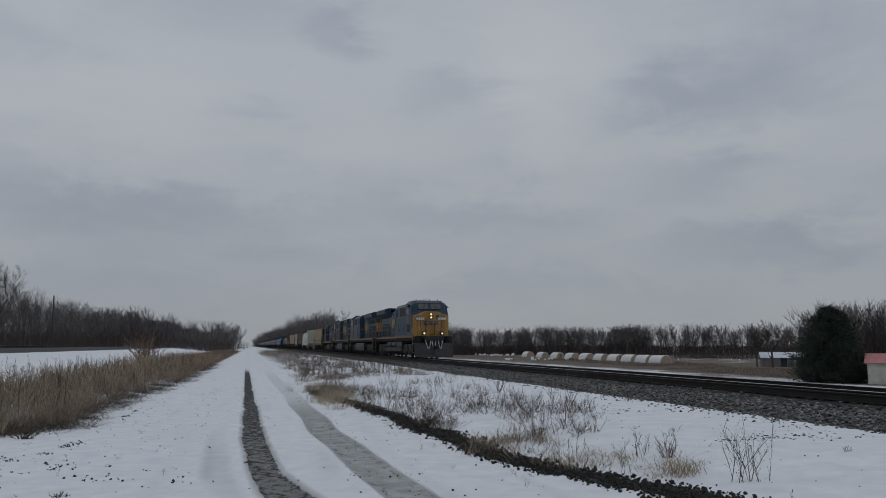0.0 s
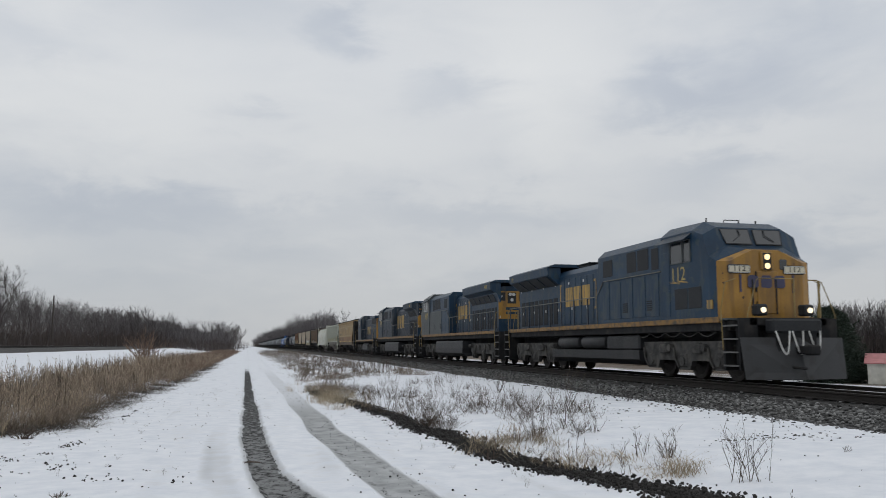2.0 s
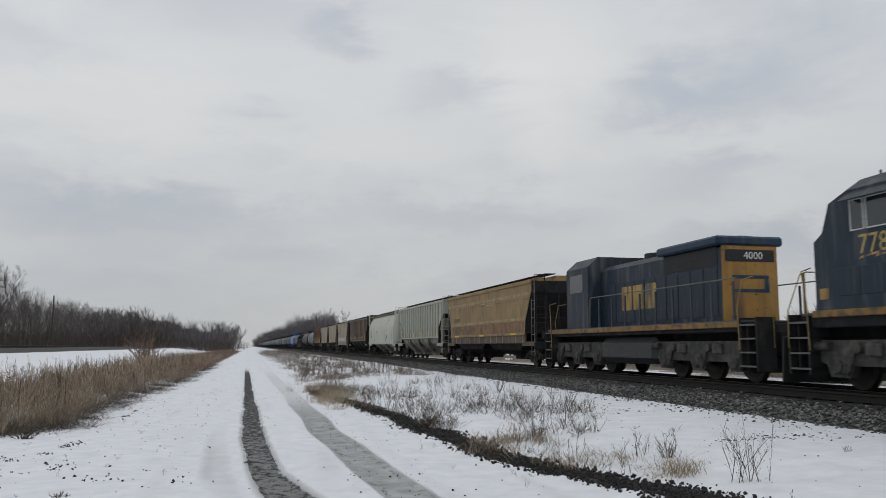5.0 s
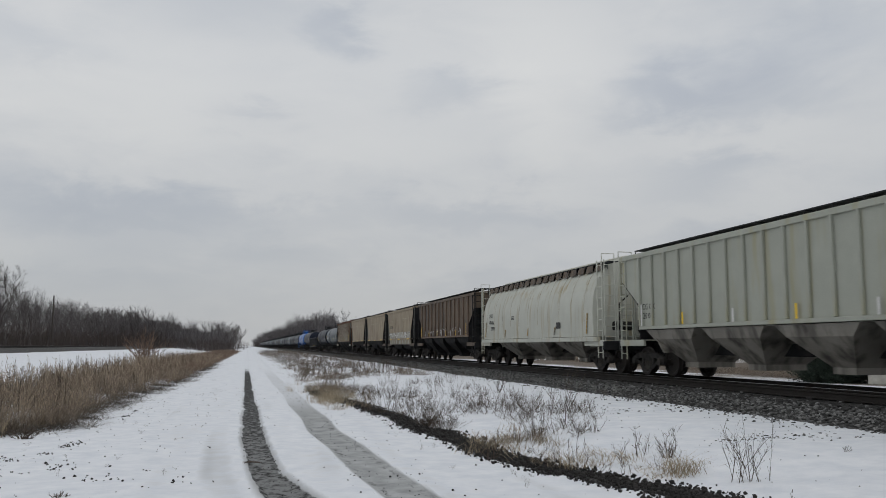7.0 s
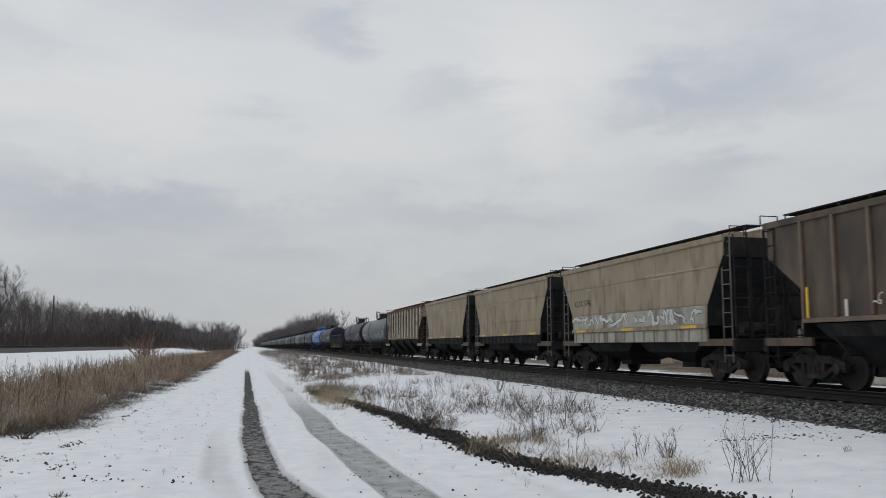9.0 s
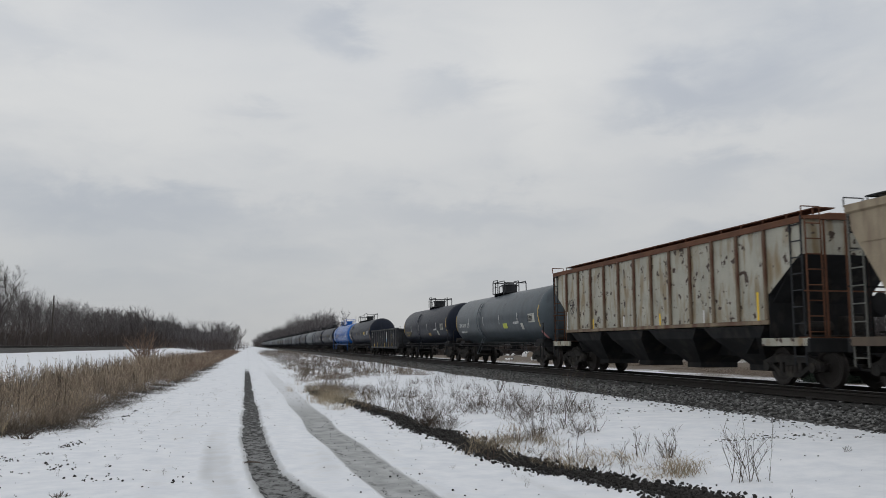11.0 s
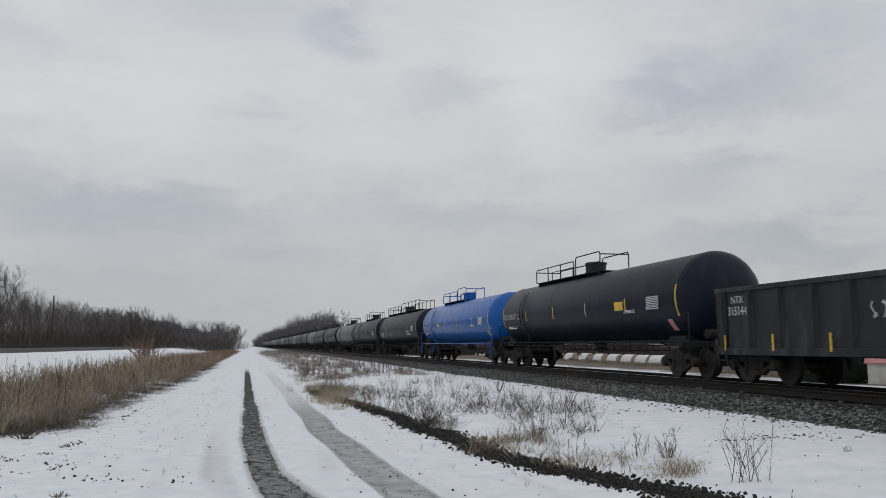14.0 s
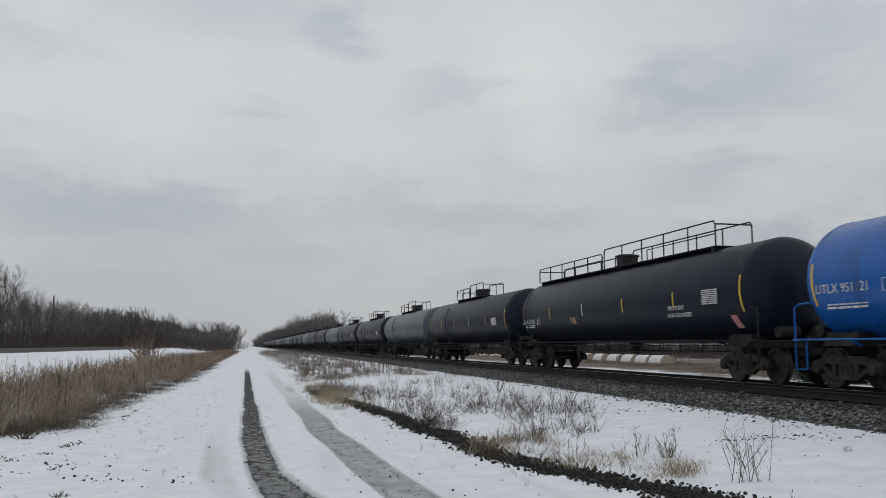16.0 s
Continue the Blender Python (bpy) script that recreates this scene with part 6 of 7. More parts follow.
    for k in (-1, 1):
        face = "-x" if k < 0 else "+x"
        for txt, yy, zz, h in marks:
            y = yy if k < 0 else L - yy
            wx = math.sqrt(max(R * R - (zz - zc) ** 2, 0)) + 0.02
            lettering(txt, h, lc, car, (k * wx, y, zz), face, "reporting_mark")
        if marks:
            wx = math.sqrt(R * R - 0.55 ** 2) + 0.012
            bars(car, (k * (math.sqrt(R * R - 0.62 ** 2) + 0.016), (marks[0][1] if k < 0 else L - marks[0][1]), zc - 0.62), (1.3, 0.17), 2, lc, seed, face)
            if seed in (2, 3):
                bars(car, (k * (R + 0.016), (2.6 if k < 0 else L - 2.6), zc - 0.17), (0.7, 0.30), 5, M_BLACKPAINT, seed + 3, face)
            else:
                bars(car, (k * (R + 0.016), (3.0 if k < 0 else L - 3.0), zc - 0.12), (0.85, 0.44), 8, lc, seed + 3, face)
            if seed == 6:
                lettering("PROPYLENE", 0.13, M_WHITE, car, (k * (math.sqrt(R * R - 0.36 ** 2) + 0.012), 5.0 if k < 0 else L - 5.0, zc - 0.36), face, "cargo_name")
                lettering("NON-ODORIZED", 0.13, M_WHITE, car, (k * (math.sqrt(R * R - 0.58 ** 2) + 0.02), 4.9 if k < 0 else L - 4.9, zc - 0.58), face, "cargo_name")
            else:
                bars(car, (k * (R + 0.01), (4.7 if k < 0 else L - 4.7), zc - 0.34), (0.9, 0.12), 3, M_WHITE, seed + 5, face)
            my, mz = (marks[0][1] - 1.35 if k < 0 else L - marks[0][1] + 1.35), marks[0][2]
            wx = k * (math.sqrt(max(R * R - (mz - zc) ** 2, 0)) + 0.022)
            part("stencil_box", Shape().tube([(wx, my - 0.11, mz - 0.13), (wx, my + 0.11, mz - 0.13), (wx, my + 0.11, mz + 0.13), (wx, my - 0.11, mz + 0.13), (wx, my - 0.11, mz - 0.13)], 0.012, 4), lc, car)
        if ref:
            for i in range(6):
                y = a + 0.8 + (b - a - 1.6) * i / 5
                pts = []
                hh = 0.62 if i in (0, 5) else 0.30
                for j in range(5):
                    t = -0.08 + hh * (j / 4 - 0.5) / R * 1.6
                    pts.append((k * (R + 0.012) * math.cos(t), zc + (R + 0.012) * math.sin(t)))
                s = Shape()
                s.loft([[(p[0], y - 0.035, p[1]) for p in pts], [(p[0], y + 0.035, p[1]) for p in pts]], caps=False, closed=False)
                part("reflector", s, M_REFLECT if (i in (0, 5) or (seed not in (2, 3) and (i + seed) % 3)) else M_REFWHITE, car)
    for y0, y1, z0, z1, m in placards:
        for k in (-1, 1):
            curved_patch(car, k, R, zc, *((y0, y1) if k < 0 else (L - y1, L - y0)), z0, z1, m)
    part("bottom_outlet", Shape().cyl((0, L / 2, 0.74), (0, L / 2, 1.12), 0.13, 0.3, n=14).box(-0.3, 0.3, L / 2 - 0.12, L / 2 + 0.12, 0.82, 0.9, 0.02), M_UNDER, car)
    coupler(car, 0.85, -1); coupler(car, L - 0.85, 1)
    freight_bogie(car, 2.0); freight_bogie(car, L - 2.0)
    return car


def gondola(start, L, label):
    car = vehicle("gondola_car", start, L, label, "gondola", "gondola of the train")
    W, z0, z1, a, b = 1.5, 0.88, 2.49, 0.95, L - 0.95
    for k in (-1, 1):
        part("side_wall", Shape().box(*sorted((k * (W - 0.08), k * W)), a, b, z0, z1, 0.01), M_GOND, car, "dark steel side")
        part("top_chord", Shape().box(*sorted((k * (W - 0.1), k * (W + 0.07))), a - 0.02, b + 0.02, z1 - 0.06, z1 + 0.08, 0.02), M_GOND, car)
        part("bottom_chord", Shape().box(*sorted((k * (W - 0.05), k * (W + 0.06))), a, b, z0 - 0.12, z0 + 0.08, 0.015), M_GOND, car)
        rib = shared(("gond_rib", k), lambda: Shape().prism([(k * W, -0.09), (k * (W + 0.1), -0.045), (k * (W + 0.1), 0.045), (k * W, 0.09)], "z", z0 + 0.08, z1 - 0.06).mesh("rib", M_GOND))
        for i in range(13):
            share("rib", rib, car, pose(0, a + 0.35 + (b - a - 0.7) * i / 12, 0))
        face = "-x" if k < 0 else "+x"
        lettering("NTX", 0.19, M_WHITE, car, (k * (W + 0.002), 15.77 if k < 0 else L - 15.77, 2.22), face, "reporting_mark")
        lettering("315144", 0.23, M_WHITE, car, (k * (W + 0.002), 15.77 if k < 0 else L - 15.77, 1.92), face, "reporting_mark", 0.86)
        for i in range(8):
            y = a + 0.5 + (b - a - 1.0) * i / 7
            patch(car, "reflector", k * (W + 0.07), y, y + 0.07, z0 + 0.0, z0 + 0.42, M_REFLECT, "", k)
        if k < 0:
            patch(car, "painted_panel", -W - 0.001, 6.58, 7.28, 1.62, 2.30, M_REFWHITE, "pale painted square with blue foot")
            patch(car, "painted_panel", -W - 0.001, 6.58, 7.28, 1.38, 1.615, M_BLUESIGN)
    part("floor", Shape().box(-W + 0.08, W - 0.08, a, b, 1.06, 1.12), M_GOND, car)
    for y in (a, b - 0.1):
        e = Shape().box(-W + 0.08, W - 0.08, y, y + 0.1, z0, z1, 0.01)
        for i in range(5):
            e.box(-W + 0.1, W - 0.1, y - 0.06, y + 0.16, z0 + 0.15 + i * 0.32, z0 + 0.27 + i * 0.32, 0.015)
        part("end_wall", e, M_GOND, car, "corrugated end wall")
    scrawl(car, -W - 0.003, 4.1, 4.75, 1.6, 2.15, 8, 3, M_GOLD)
    scrawl(car, -W - 0.003, 3.95, 4.8, 1.65, 2.1, 18, 3, M_GOLD)
    scrawl(car, -W - 0.003, 2.7, 3.6, 1.6, 2.2, 9, 3)
    scrawl(car, -W - 0.003, 2.65, 3.5, 1.65, 2.15, 19, 3)
    scrawl(car, -W - 0.003, 9.1, 9.9, 1.5, 2.1, 11, 3)
    scrawl(car, -W - 0.003, 10.3, 11.1, 1.6, 2.0, 12, 3)
    freight_base(car, L, 1.45, M_GOND)
    for y in (a + 0.3, b - 0.3):
        s = Shape(); ladder(s, -1.56, y, 0.45, 2.48, 0.4, 6)
        part("side_ladder", s, M_GOND, car)
    return car


# ---------------------------------------------------------------- the train, from the front
def build_train():
    wide_cab_loco(63.3, 22.3, "112", 5.6, "blue diesel locomotive with yellow nose and lit headlights", M_BLUE, M_BLUE, True, False, (7.0, 15.2), False, (13.4, 3.05, 0.95, 3.9, True))
    wide_cab_loco(85.6, 22.0, "3409", 6.75, "grey and blue diesel locomotive running rear first, yellow stripe", M_GREY, M_BLUE, False, True, (6.2, 13.6), False, (11.9, 3.1, 1.0, 3.5, True), 2.3, -0.7)
    wide_cab_loco(107.6, 22.1, "7784", 4.85, "weathered blue diesel locomotive running rear first, flared radiator", M_FADED, M_FADED, False, True, (6.2, 13.4), True, (12.0, 3.1, 1.3, 3.5, False), 2.5)
    hood_loco(129.7, 16.7, "4000", "older blue hood locomotive with yellow end and faded streaks")
    tapered_hopper(146.4, 18.4, "ochre covered hopper with pale sill and dark scribbles", M_OCHRE, [("CLSX 5697", 15.0, 2.52, 0.25)], 2, 2, True)
    ribbed_hopper(164.8, 18.4, "pale green-grey ribbed covered hopper with stained panels", M_PALE, 17, [("20 092", 15.6, 1.98, 0.2), ("CG CX", 15.6, 2.28, 0.2)], bay_colour=M_BAY)
    curved_hopper(183.2, 17.9, "cream barrel-sided covered hopper with rust-stained seams", M_CREAM, [("SIRX", 14.9, 2.55, 0.2), ("490406", 14.8, 2.2, 0.2)])
    ribbed_hopper(201.1, 18.0, "dirty brown ribbed covered hopper with yellow reflectors", M_BROWN, 13, [], bay_colour=M_UNDER, rib_colour=M_RIB, refs=11, end_colour=M_UNDER)
    scrawl(MOVERS[-1][0], -1.518, 4.0, 13.5, 1.85, 2.15, 12, 3)
    tapered_hopper(219.1, 13.9, "tan covered hopper with white painted scribbles along its sill", M_TAN, [("CLSX 5746", 10.9, 2.62, 0.24)], 1, 5, True)
    tapered_hopper(233.0, 13.8, "tan smooth-sided covered hopper, grimy", M_TAN, [], 0, 6)
    tapered_hopper(246.8, 13.6, "tan smooth-sided covered hopper, dark ends", M_TAN, [], 0, 7)
    ribbed_hopper(260.4, 18.1, "rust-speckled white ribbed covered hopper with rusty roof edge", M_RUSTWHITE, 12, [("AEX", 15.42, 2.72, 0.26), ("127 41", 15.12, 2.4, 0.26)], True, M_UNDER, M_RUSTRIB)
    tank_car(278.5, 18.2, "dark grey tank car with pale placards", M_TGREY, 1.40, (9.0, 11.2), 10.0, [("TEIX 25088", 15.2, 2.2, 0.22)], grid=True, seed=2, ladder_at=11.4, placards=((2.0, 2.9, 2.1, 2.5, M_PAPER), (6.3, 7.0, 1.9, 2.15, M_SAFETY), (3.8, 4.15, 1.8, 2.1, M_PAPER), (1.4, 1.7, 1.35, 1.7, M_DIAMOND)))
    tank_car(296.7, 18.0, "black tank car with short top platform", M_BLACK, 1.40, (8.0, 10.3), 9.4, [("TEIX 25128", 15.2, 2.05, 0.2)], grid=True, seed=3, mark_colour=M_NUMBER, ladder_at=10.6, placards=((2.3, 3.2, 2.1, 2.5, M_PAPER), (6.6, 7.3, 1.75, 1.95, M_LETTER), (4.0, 4.35, 1.75, 2.05, M_PAPER)))
    gondola(314.7, 17.7, "black open gondola with ribbed sides and painted scribbles")
    tank_car(332.4, 20.7, "long black tank car with railed top platform", M_BLACK, 1.44, (8.9, 16.4), 10.7, [("TILX 305217", 18.1, 2.4, 0.26)], seed=4, placards=((5.2, 5.9, 2.25, 2.55, M_REFLECT), (2.0, 2.3, 1.5, 1.85, M_DIAMOND)))
    tank_car(353.1, 20.2, "bright blue tank car with blue top railing", M_TBLUE, 1.44, (9.2, 15.5), 10.6, [("UTLX 951121", 17.75, 2.28, 0.21)], seed=5, placards=((13.4, 14.1, 2.28, 2.5, M_REFLECT), (1.8, 2.1, 1.5, 1.85, M_PAPER)), ladder_at=15.4)
    tank_car(373.3, 21.1, "black tank car with long top walkway railing", M_BLACK, 1.44, (3.9, 19.4), 11.2, [("GATX 01925", 18.9, 2.1, 0.22)], seed=6, placards=((13.2, 13.7, 1.9, 2.15, M_LETTER), (1.9, 2.2, 1.5, 1.85, M_DIAMOND)))
    proto = tank_car(394.4, 20.8, "black tank car with railed platform, weathered", M_BLACK, 1.44, (8.2, 14.6), 10.4, [], seed=7, placards=((3.0, 3.9, 2.1, 2.5, M_PAPER),))
    grey = tank_car(415.2, 20.7, "grimy dark grey tank car with railed platform", M_TGREY, 1.43, (8.0, 14.6), 10.4, [], seed=8)
    y = 435.9
    i = 0
    while y < 1000:
        src = grey if i in (2, 5, 9, 13, 14) else proto
        c = copy_thing(src, pose(TRACK_X, y, 0))
        MOVERS.append((c, y, 0))
        y += 20.7
        i += 1


build_train()


# ---------------------------------------------------------------- bare trees and woods
def branch_mesh(segs, blades=0.12):
    """Tapered branches (p0, p1, r0, r1) -> vertices, triangles: three-sided, and the thinnest twigs as narrow blades."""
    top = max(s[2] for s in segs)
    thick = [s for s in segs if s[2] > blades * top]
    fine = [s for s in segs if s[2] <= blades * top]
    if len(thick) < 0.05 * len(segs) or top < 0.02:
        thick, fine = segs[:1], segs[1:]
    vs, fs, n = [], [], 0
    for group, sides in ((thick, 3), (fine, 2)):
        if not group:
            continue
        a = np.array([s[0] for s in group], float); b = np.array([s[1] for s in group], float)
        r0 = np.array([s[2] for s in group])[:, None]; r1 = np.array([s[3] for s in group])[:, None]
        d = b - a
        d /= np.linalg.norm(d, axis=1)[:, None] + 1e-9
        ref = np.random.RandomState(5).normal(size=d.shape)
        u = np.cross(d, ref); u /= np.linalg.norm(u, axis=1)[:, None] + 1e-9
        w = np.cross(d, u)
        if sides == 3:
            ring = [u * math.cos(t) + w * math.sin(t) for t in (0, 2.094, 4.189)]
            tri = np.array([[0, 1, 4], [0, 4, 3], [1, 2, 5], [1, 5, 4], [2, 0, 3], [2, 3, 5]])
        else:
            ring = [u, -u]
            tri = np.array([[0, 1, 3], [0, 3, 2]])
        v = np.stack([a + q * r0 for q in ring] + [b + q * r1 for q in ring], 1).reshape(-1, 3)
        vs.append(v)
        fs.append((tri[None] + np.arange(len(group))[:, None, None] * 2 * sides).reshape(-1, 3) + n)
        n += len(v)
    return np.concatenate(vs), np.concatenate(fs)


def tree_segments(rng, h, trunk=0.35, spread=0.75, depth=4, kids=4, twig=0.014, droop=0.0):
    """A bare deciduous tree of height h: trunk, limbs, branches and twigs."""
    segs = []

    def grow(p, d, length, r, level):
        n = 3 if level < 2 else (2 if level < min(depth, 3) else 1)
        q = p
        pts = [p]
        for i in range(n):
            d = (d + Vector((rng.gauss(0, 0.16), rng.gauss(0, 0.16), rng.gauss(0.05, 0.1) - droop * level * 0.1))).normalized()
            e = q + d * (length / n)
            ra, rb = r * (1 - 0.55 * i / n), r * (1 - 0.55 * (i + 1) / n)
            segs.append((tuple(q), tuple(e), max(ra, twig), max(rb, twig * 0.7)))
            q = e
            pts.append(q)
        if level >= depth:
            return
        k = kids + (1 if level == 0 else 0)
        for i in range(k):
            t = 0.35 + 0.65 * (i + rng.random()) / k if level else 0.30 + 0.70 * (i + rng.random()) / k
            j = min(int(t * n), n - 1)
            base = pts[j].lerp(pts[j + 1], t * n - j)
            az = rng.uniform(0, 6.283)
            side = d.orthogonal().normalized()
            side.rotate(Matrix.Rotation(az, 3, d))
            nd = (d * rng.uniform(0.5, 1.0) + side * spread * rng.uniform(0.6, 1.2) + Vector((0, 0, 0.25))).normalized()
            grow(base, nd, length * rng.uniform(0.5, 0.72), r * 0.5, level + 1)

    grow(Vector((0, 0, -0.2)), Vector((0, 0, 1)), h * 0.55, h * trunk / 14, 0)
    top = max(s[1][2] for s in segs)
    k = h / top
    return [(tuple(c * k for c in a), tuple(c * k for c in b), r0, r1) for a, b, r0, r1 in segs]


def shrub_segments(rng, h, stems=14, twig=0.008, spread=0.5):
    segs = []
    for _ in range(stems):
        p = Vector((rng.gauss(0, 0.12 * h), rng.gauss(0, 0.12 * h), -0.05))
        d = Vector((rng.gauss(0, spread), rng.gauss(0, spread), 1)).normalized()
        L = h * rng.uniform(0.55, 1.0)
        for i in range(3):
            e = p + d * (L / 3)
            segs.append((tuple(p), tuple(e), twig * (2.2 - 0.5 * i), twig * (1.7 - 0.5 * i)))
            for _ in range(2 + 2 * i):
                s = (d + Vector((rng.gauss(0, 0.5), rng.gauss(0, 0.5), rng.gauss(0.25, 0.25)))).normalized()
                m = p.lerp(e, rng.random())
                t = m + s * L * rng.uniform(0.08, 0.26)
                segs.append((tuple(m), tuple(t), twig * 0.8, twig * 0.45))
                segs.append((tuple(t), tuple(t + s * 0.02 * h), twig * 1.5, twig * 0.6))
            p = e
            d = (d + Vector((rng.gauss(0, 0.2), rng.gauss(0, 0.2), 0))).normalized()
    return segs


def upright(rng, k=1.0, kz=None):
    kz = k if kz is None else kz
    return np.array(Matrix.Rotation(rng.uniform(0, 6.283), 3, "Z") @ Matrix.Diagonal((k, k, kz)))


def brush_segments(rng, h, stems=16, twig=0.012, wide=1.6):
    """A clump of slender upright stems, each forking into fine twigs."""
    segs = []
    for _ in range(stems):
        p = Vector((rng.gauss(0, wide), rng.gauss(0, wide), -0.1))
        d = Vector((rng.gauss(0, 0.12), rng.gauss(0, 0.12), 1)).normalized()
        top = h * rng.uniform(0.45, 1.0)
        m = p + d * top * 0.55
        segs.append((tuple(p), tuple(m), twig * 1.8, twig * 1.2))
        for _ in range(3):
            e = m + (d + Vector((rng.gauss(0, 0.26), rng.gauss(0, 0.26), 0))).normalized() * top * rng.uniform(0.25, 0.45)
            segs.append((tuple(m), tuple(e), twig, twig * 0.35))
            q = m.lerp(e, rng.uniform(0.2, 0.7))
            segs.append((tuple(q), tuple(q + Vector((rng.gauss(0, 0.35), rng.gauss(0, 0.35), rng.uniform(0.3, 0.8))) * top * 0.16), twig * 0.7, twig * 0.3))
    return segs


def woods():
    rng = random.Random(11)
    tall = [branch_mesh(tree_segments(rng, 12, 0.15, 0.50, 4, 4, 0.0085), 0.4) for _ in range(6)]
    sturdy = [branch_mesh(tree_segments(rng, 12, 0.15, 0.46, 3, 5, 0.026), 0.5) for _ in range(6)]
    bush = [branch_mesh(brush_segments(rng, 7.0, 13, 0.013, 1.5), 0.9) for _ in range(5)] + [branch_mesh(brush_segments(rng, 7.0, 12, 0.031, 1.7), 0.9) for _ in range(5)]

    def belt(name, trees, label, density=1.5, dense_from=450):
        places = []
        for x, y, z, h in trees:
            near = y < dense_from
            places.append((rng.randrange(6) if near else 6 + rng.randrange(6), upright(rng, h / 12 * rng.uniform(0.85, 1.1) * (1 if y < 700 else 1.5), h / 12), (x, y, z)))
        gather(name + "_trees", tall + sturdy, places, M_WOODS, label, "woods")
        places = []
        for x, y, z, h in trees:
            for _ in range(int(density) + (rng.random() < density % 1)):
                k = h / 12 * rng.uniform(0.65, 1.3)
                places.append((rng.randrange(5) + (0 if y < dense_from else 5), upright(rng, h / 12 * 1.1, k), (x + rng.gauss(0, 2.4), y + rng.gauss(0, 2.4), z)))
        gather(name + "_thicket", bush, places, M_THICKET, "dense bare brush at the foot of the woods", "thicket")

    left = []
    for _ in range(430):
        y = 60 + 620 * rng.random() ** 1.5
        depth = rng.random() ** 1.4 * 26
        h = (9.2 + 3.9 * min(depth / 14, 1)) * rng.uniform(0.75, 1.12)
        left.append((-34 - depth, y, 0.45, h * (1 + 0.16 * ease(220, 380, y))))
    for _ in range(85):
        left.append((-31 - 12 * rng.random(), 260 + 420 * rng.random(), 0.45, rng.uniform(9.5, 14)))
    for _ in range(60):
        left.append((-34 - 14 * rng.random(), 620 + 1900 * rng.random() ** 1.4, 0.45, rng.uniform(10, 14)))
    belt("left_woods", left, "bare brown woodland along the far side of the second line", 2.5, 200)
    vp = []
    for _ in range(330):
        y = 225 + 560 * rng.random() ** 1.3
        x = 21.5 + 34 * rng.random() ** 1.2
        if x < 0.103 * y:
            vp.append((x, y, -2.0, rng.uniform(14, 18.5) * (0.78 + 0.22 * ease(230, 420, y))))
    for _ in range(120):
        y = 780 + 1500 * rng.random() ** 1.5
        vp.append((19.5 + 20 * rng.random(), y, -1.5, rng.uniform(16, 21)))
    belt("trackside_woods", vp, "bare grey woodland beyond the railway in the distance", 2.2, 235)
    vp = []
    for _ in range(120):
        y = 255 + 360 * rng.random() ** 1.3
        vp.append((-4.6 - 20 * rng.random() ** 0.9, y, -0.6, rng.uniform(6.5, 10.5)))
    belt("roadside_woods", vp, "bare saplings and brush closing the end of the track", density=1.7, dense_from=100)
    far = []
    for _ in range(360):
        t = rng.random()
        x, y = (40 + 145 * t, 400 - 40 * t)
        d = rng.random() * 30
        far.append((x + d * 0.3, y + d, FIELD_Z, rng.uniform(10.5, 14.5) * (1.02 + 0.12 * noise.noise((x * 0.06, 3, 1)))))
    belt("field_woods", far, "grey-brown belt of bare trees across the field", density=2.2, dense_from=100)
    far = []
    for _ in range(220):
        t = rng.random()
        far.append((178 + 147 * t, 372 - 102 * t + rng.random() * 30, FIELD_Z, rng.uniform(11.5, 16)))
    belt("distant_woods", far, "distant belt of bare trees behind the sheds", density=1.9, dense_from=100)
    near = []
    for _ in range(170):
        t = rng.random()
        near.append((146 + 60 * t + rng.random() * 12, 200 - 48 * t + rng.random() * 9, FIELD_Z, rng.uniform(12.5, 17.5)))
    hedge = []
    for _ in range(240):
        t = rng.random()
        hedge.append((rng.randrange(5, 10), upright(rng, rng.uniform(0.6, 1.0), rng.uniform(0.25, 0.45)), (118 + 66 * t + rng.gauss(0, 4), 300 - 70 * t + rng.gauss(0, 9), FIELD_Z)))
    gather("field_hedge", bush, hedge, M_THICKET, "low dark brush along the far edge of the field", "hedge")
    belt("grove", near, "bare grey grove behind the evergreen and the barn", density=2.0, dense_from=100)


woods()


def bare_tree(x, y, z, h, seed, label, group, spread=0.8, depth=4, twig=0.02, kids=4, trunk=0.42):
    rng = random.Random(seed)
    segs = tree_segments(rng, h, trunk, spread, depth, kids, twig)
    ob = thing("bare_tree", pose(x, y, z), label, "tree", group)
    cut = max(s[2] for s in segs) * 0.55
    for name, pick in (("trunk", [s for s in segs if s[2] >= cut]), ("crown", [s for s in segs if s[2] < cut])):
        v, f = branch_mesh(pick, 0.3)
        me = bpy.data.meshes.new(name)
        me.from_pydata(v.tolist(), [], f.tolist())
        me.materials.append(M_BARK)
        share(name, me, ob)
    return ob


bare_tree(102, 153, FIELD_Z, 9.0, 3, "bare spreading tree beside the shed", "trees by the shed", twig=0.03)
bare_tree(100, 145, FIELD_Z, 9.8, 4, "bare round-crowned tree in front of the shed", "trees by the shed", 0.95, 5, 0.025, 4)
bare_tree(-36.9, 126, 0.45, 16.4, 5, "tall bare tree standing above the brush", "trees by the second line", 0.62, 5, 0.014, 4, 0.2)
bare_tree(-35.4, 133, 0.45, 13.4, 6, "tall bare leaning tree", "trees by the second line", 0.62, 5, 0.014, 4, 0.2)
bare_tree(-34, 372, 0.3, 14.5, 7, "lone bare tree over the hedge", "trees by the second line", 0.7, 4, 0.03, 4, 0.22)
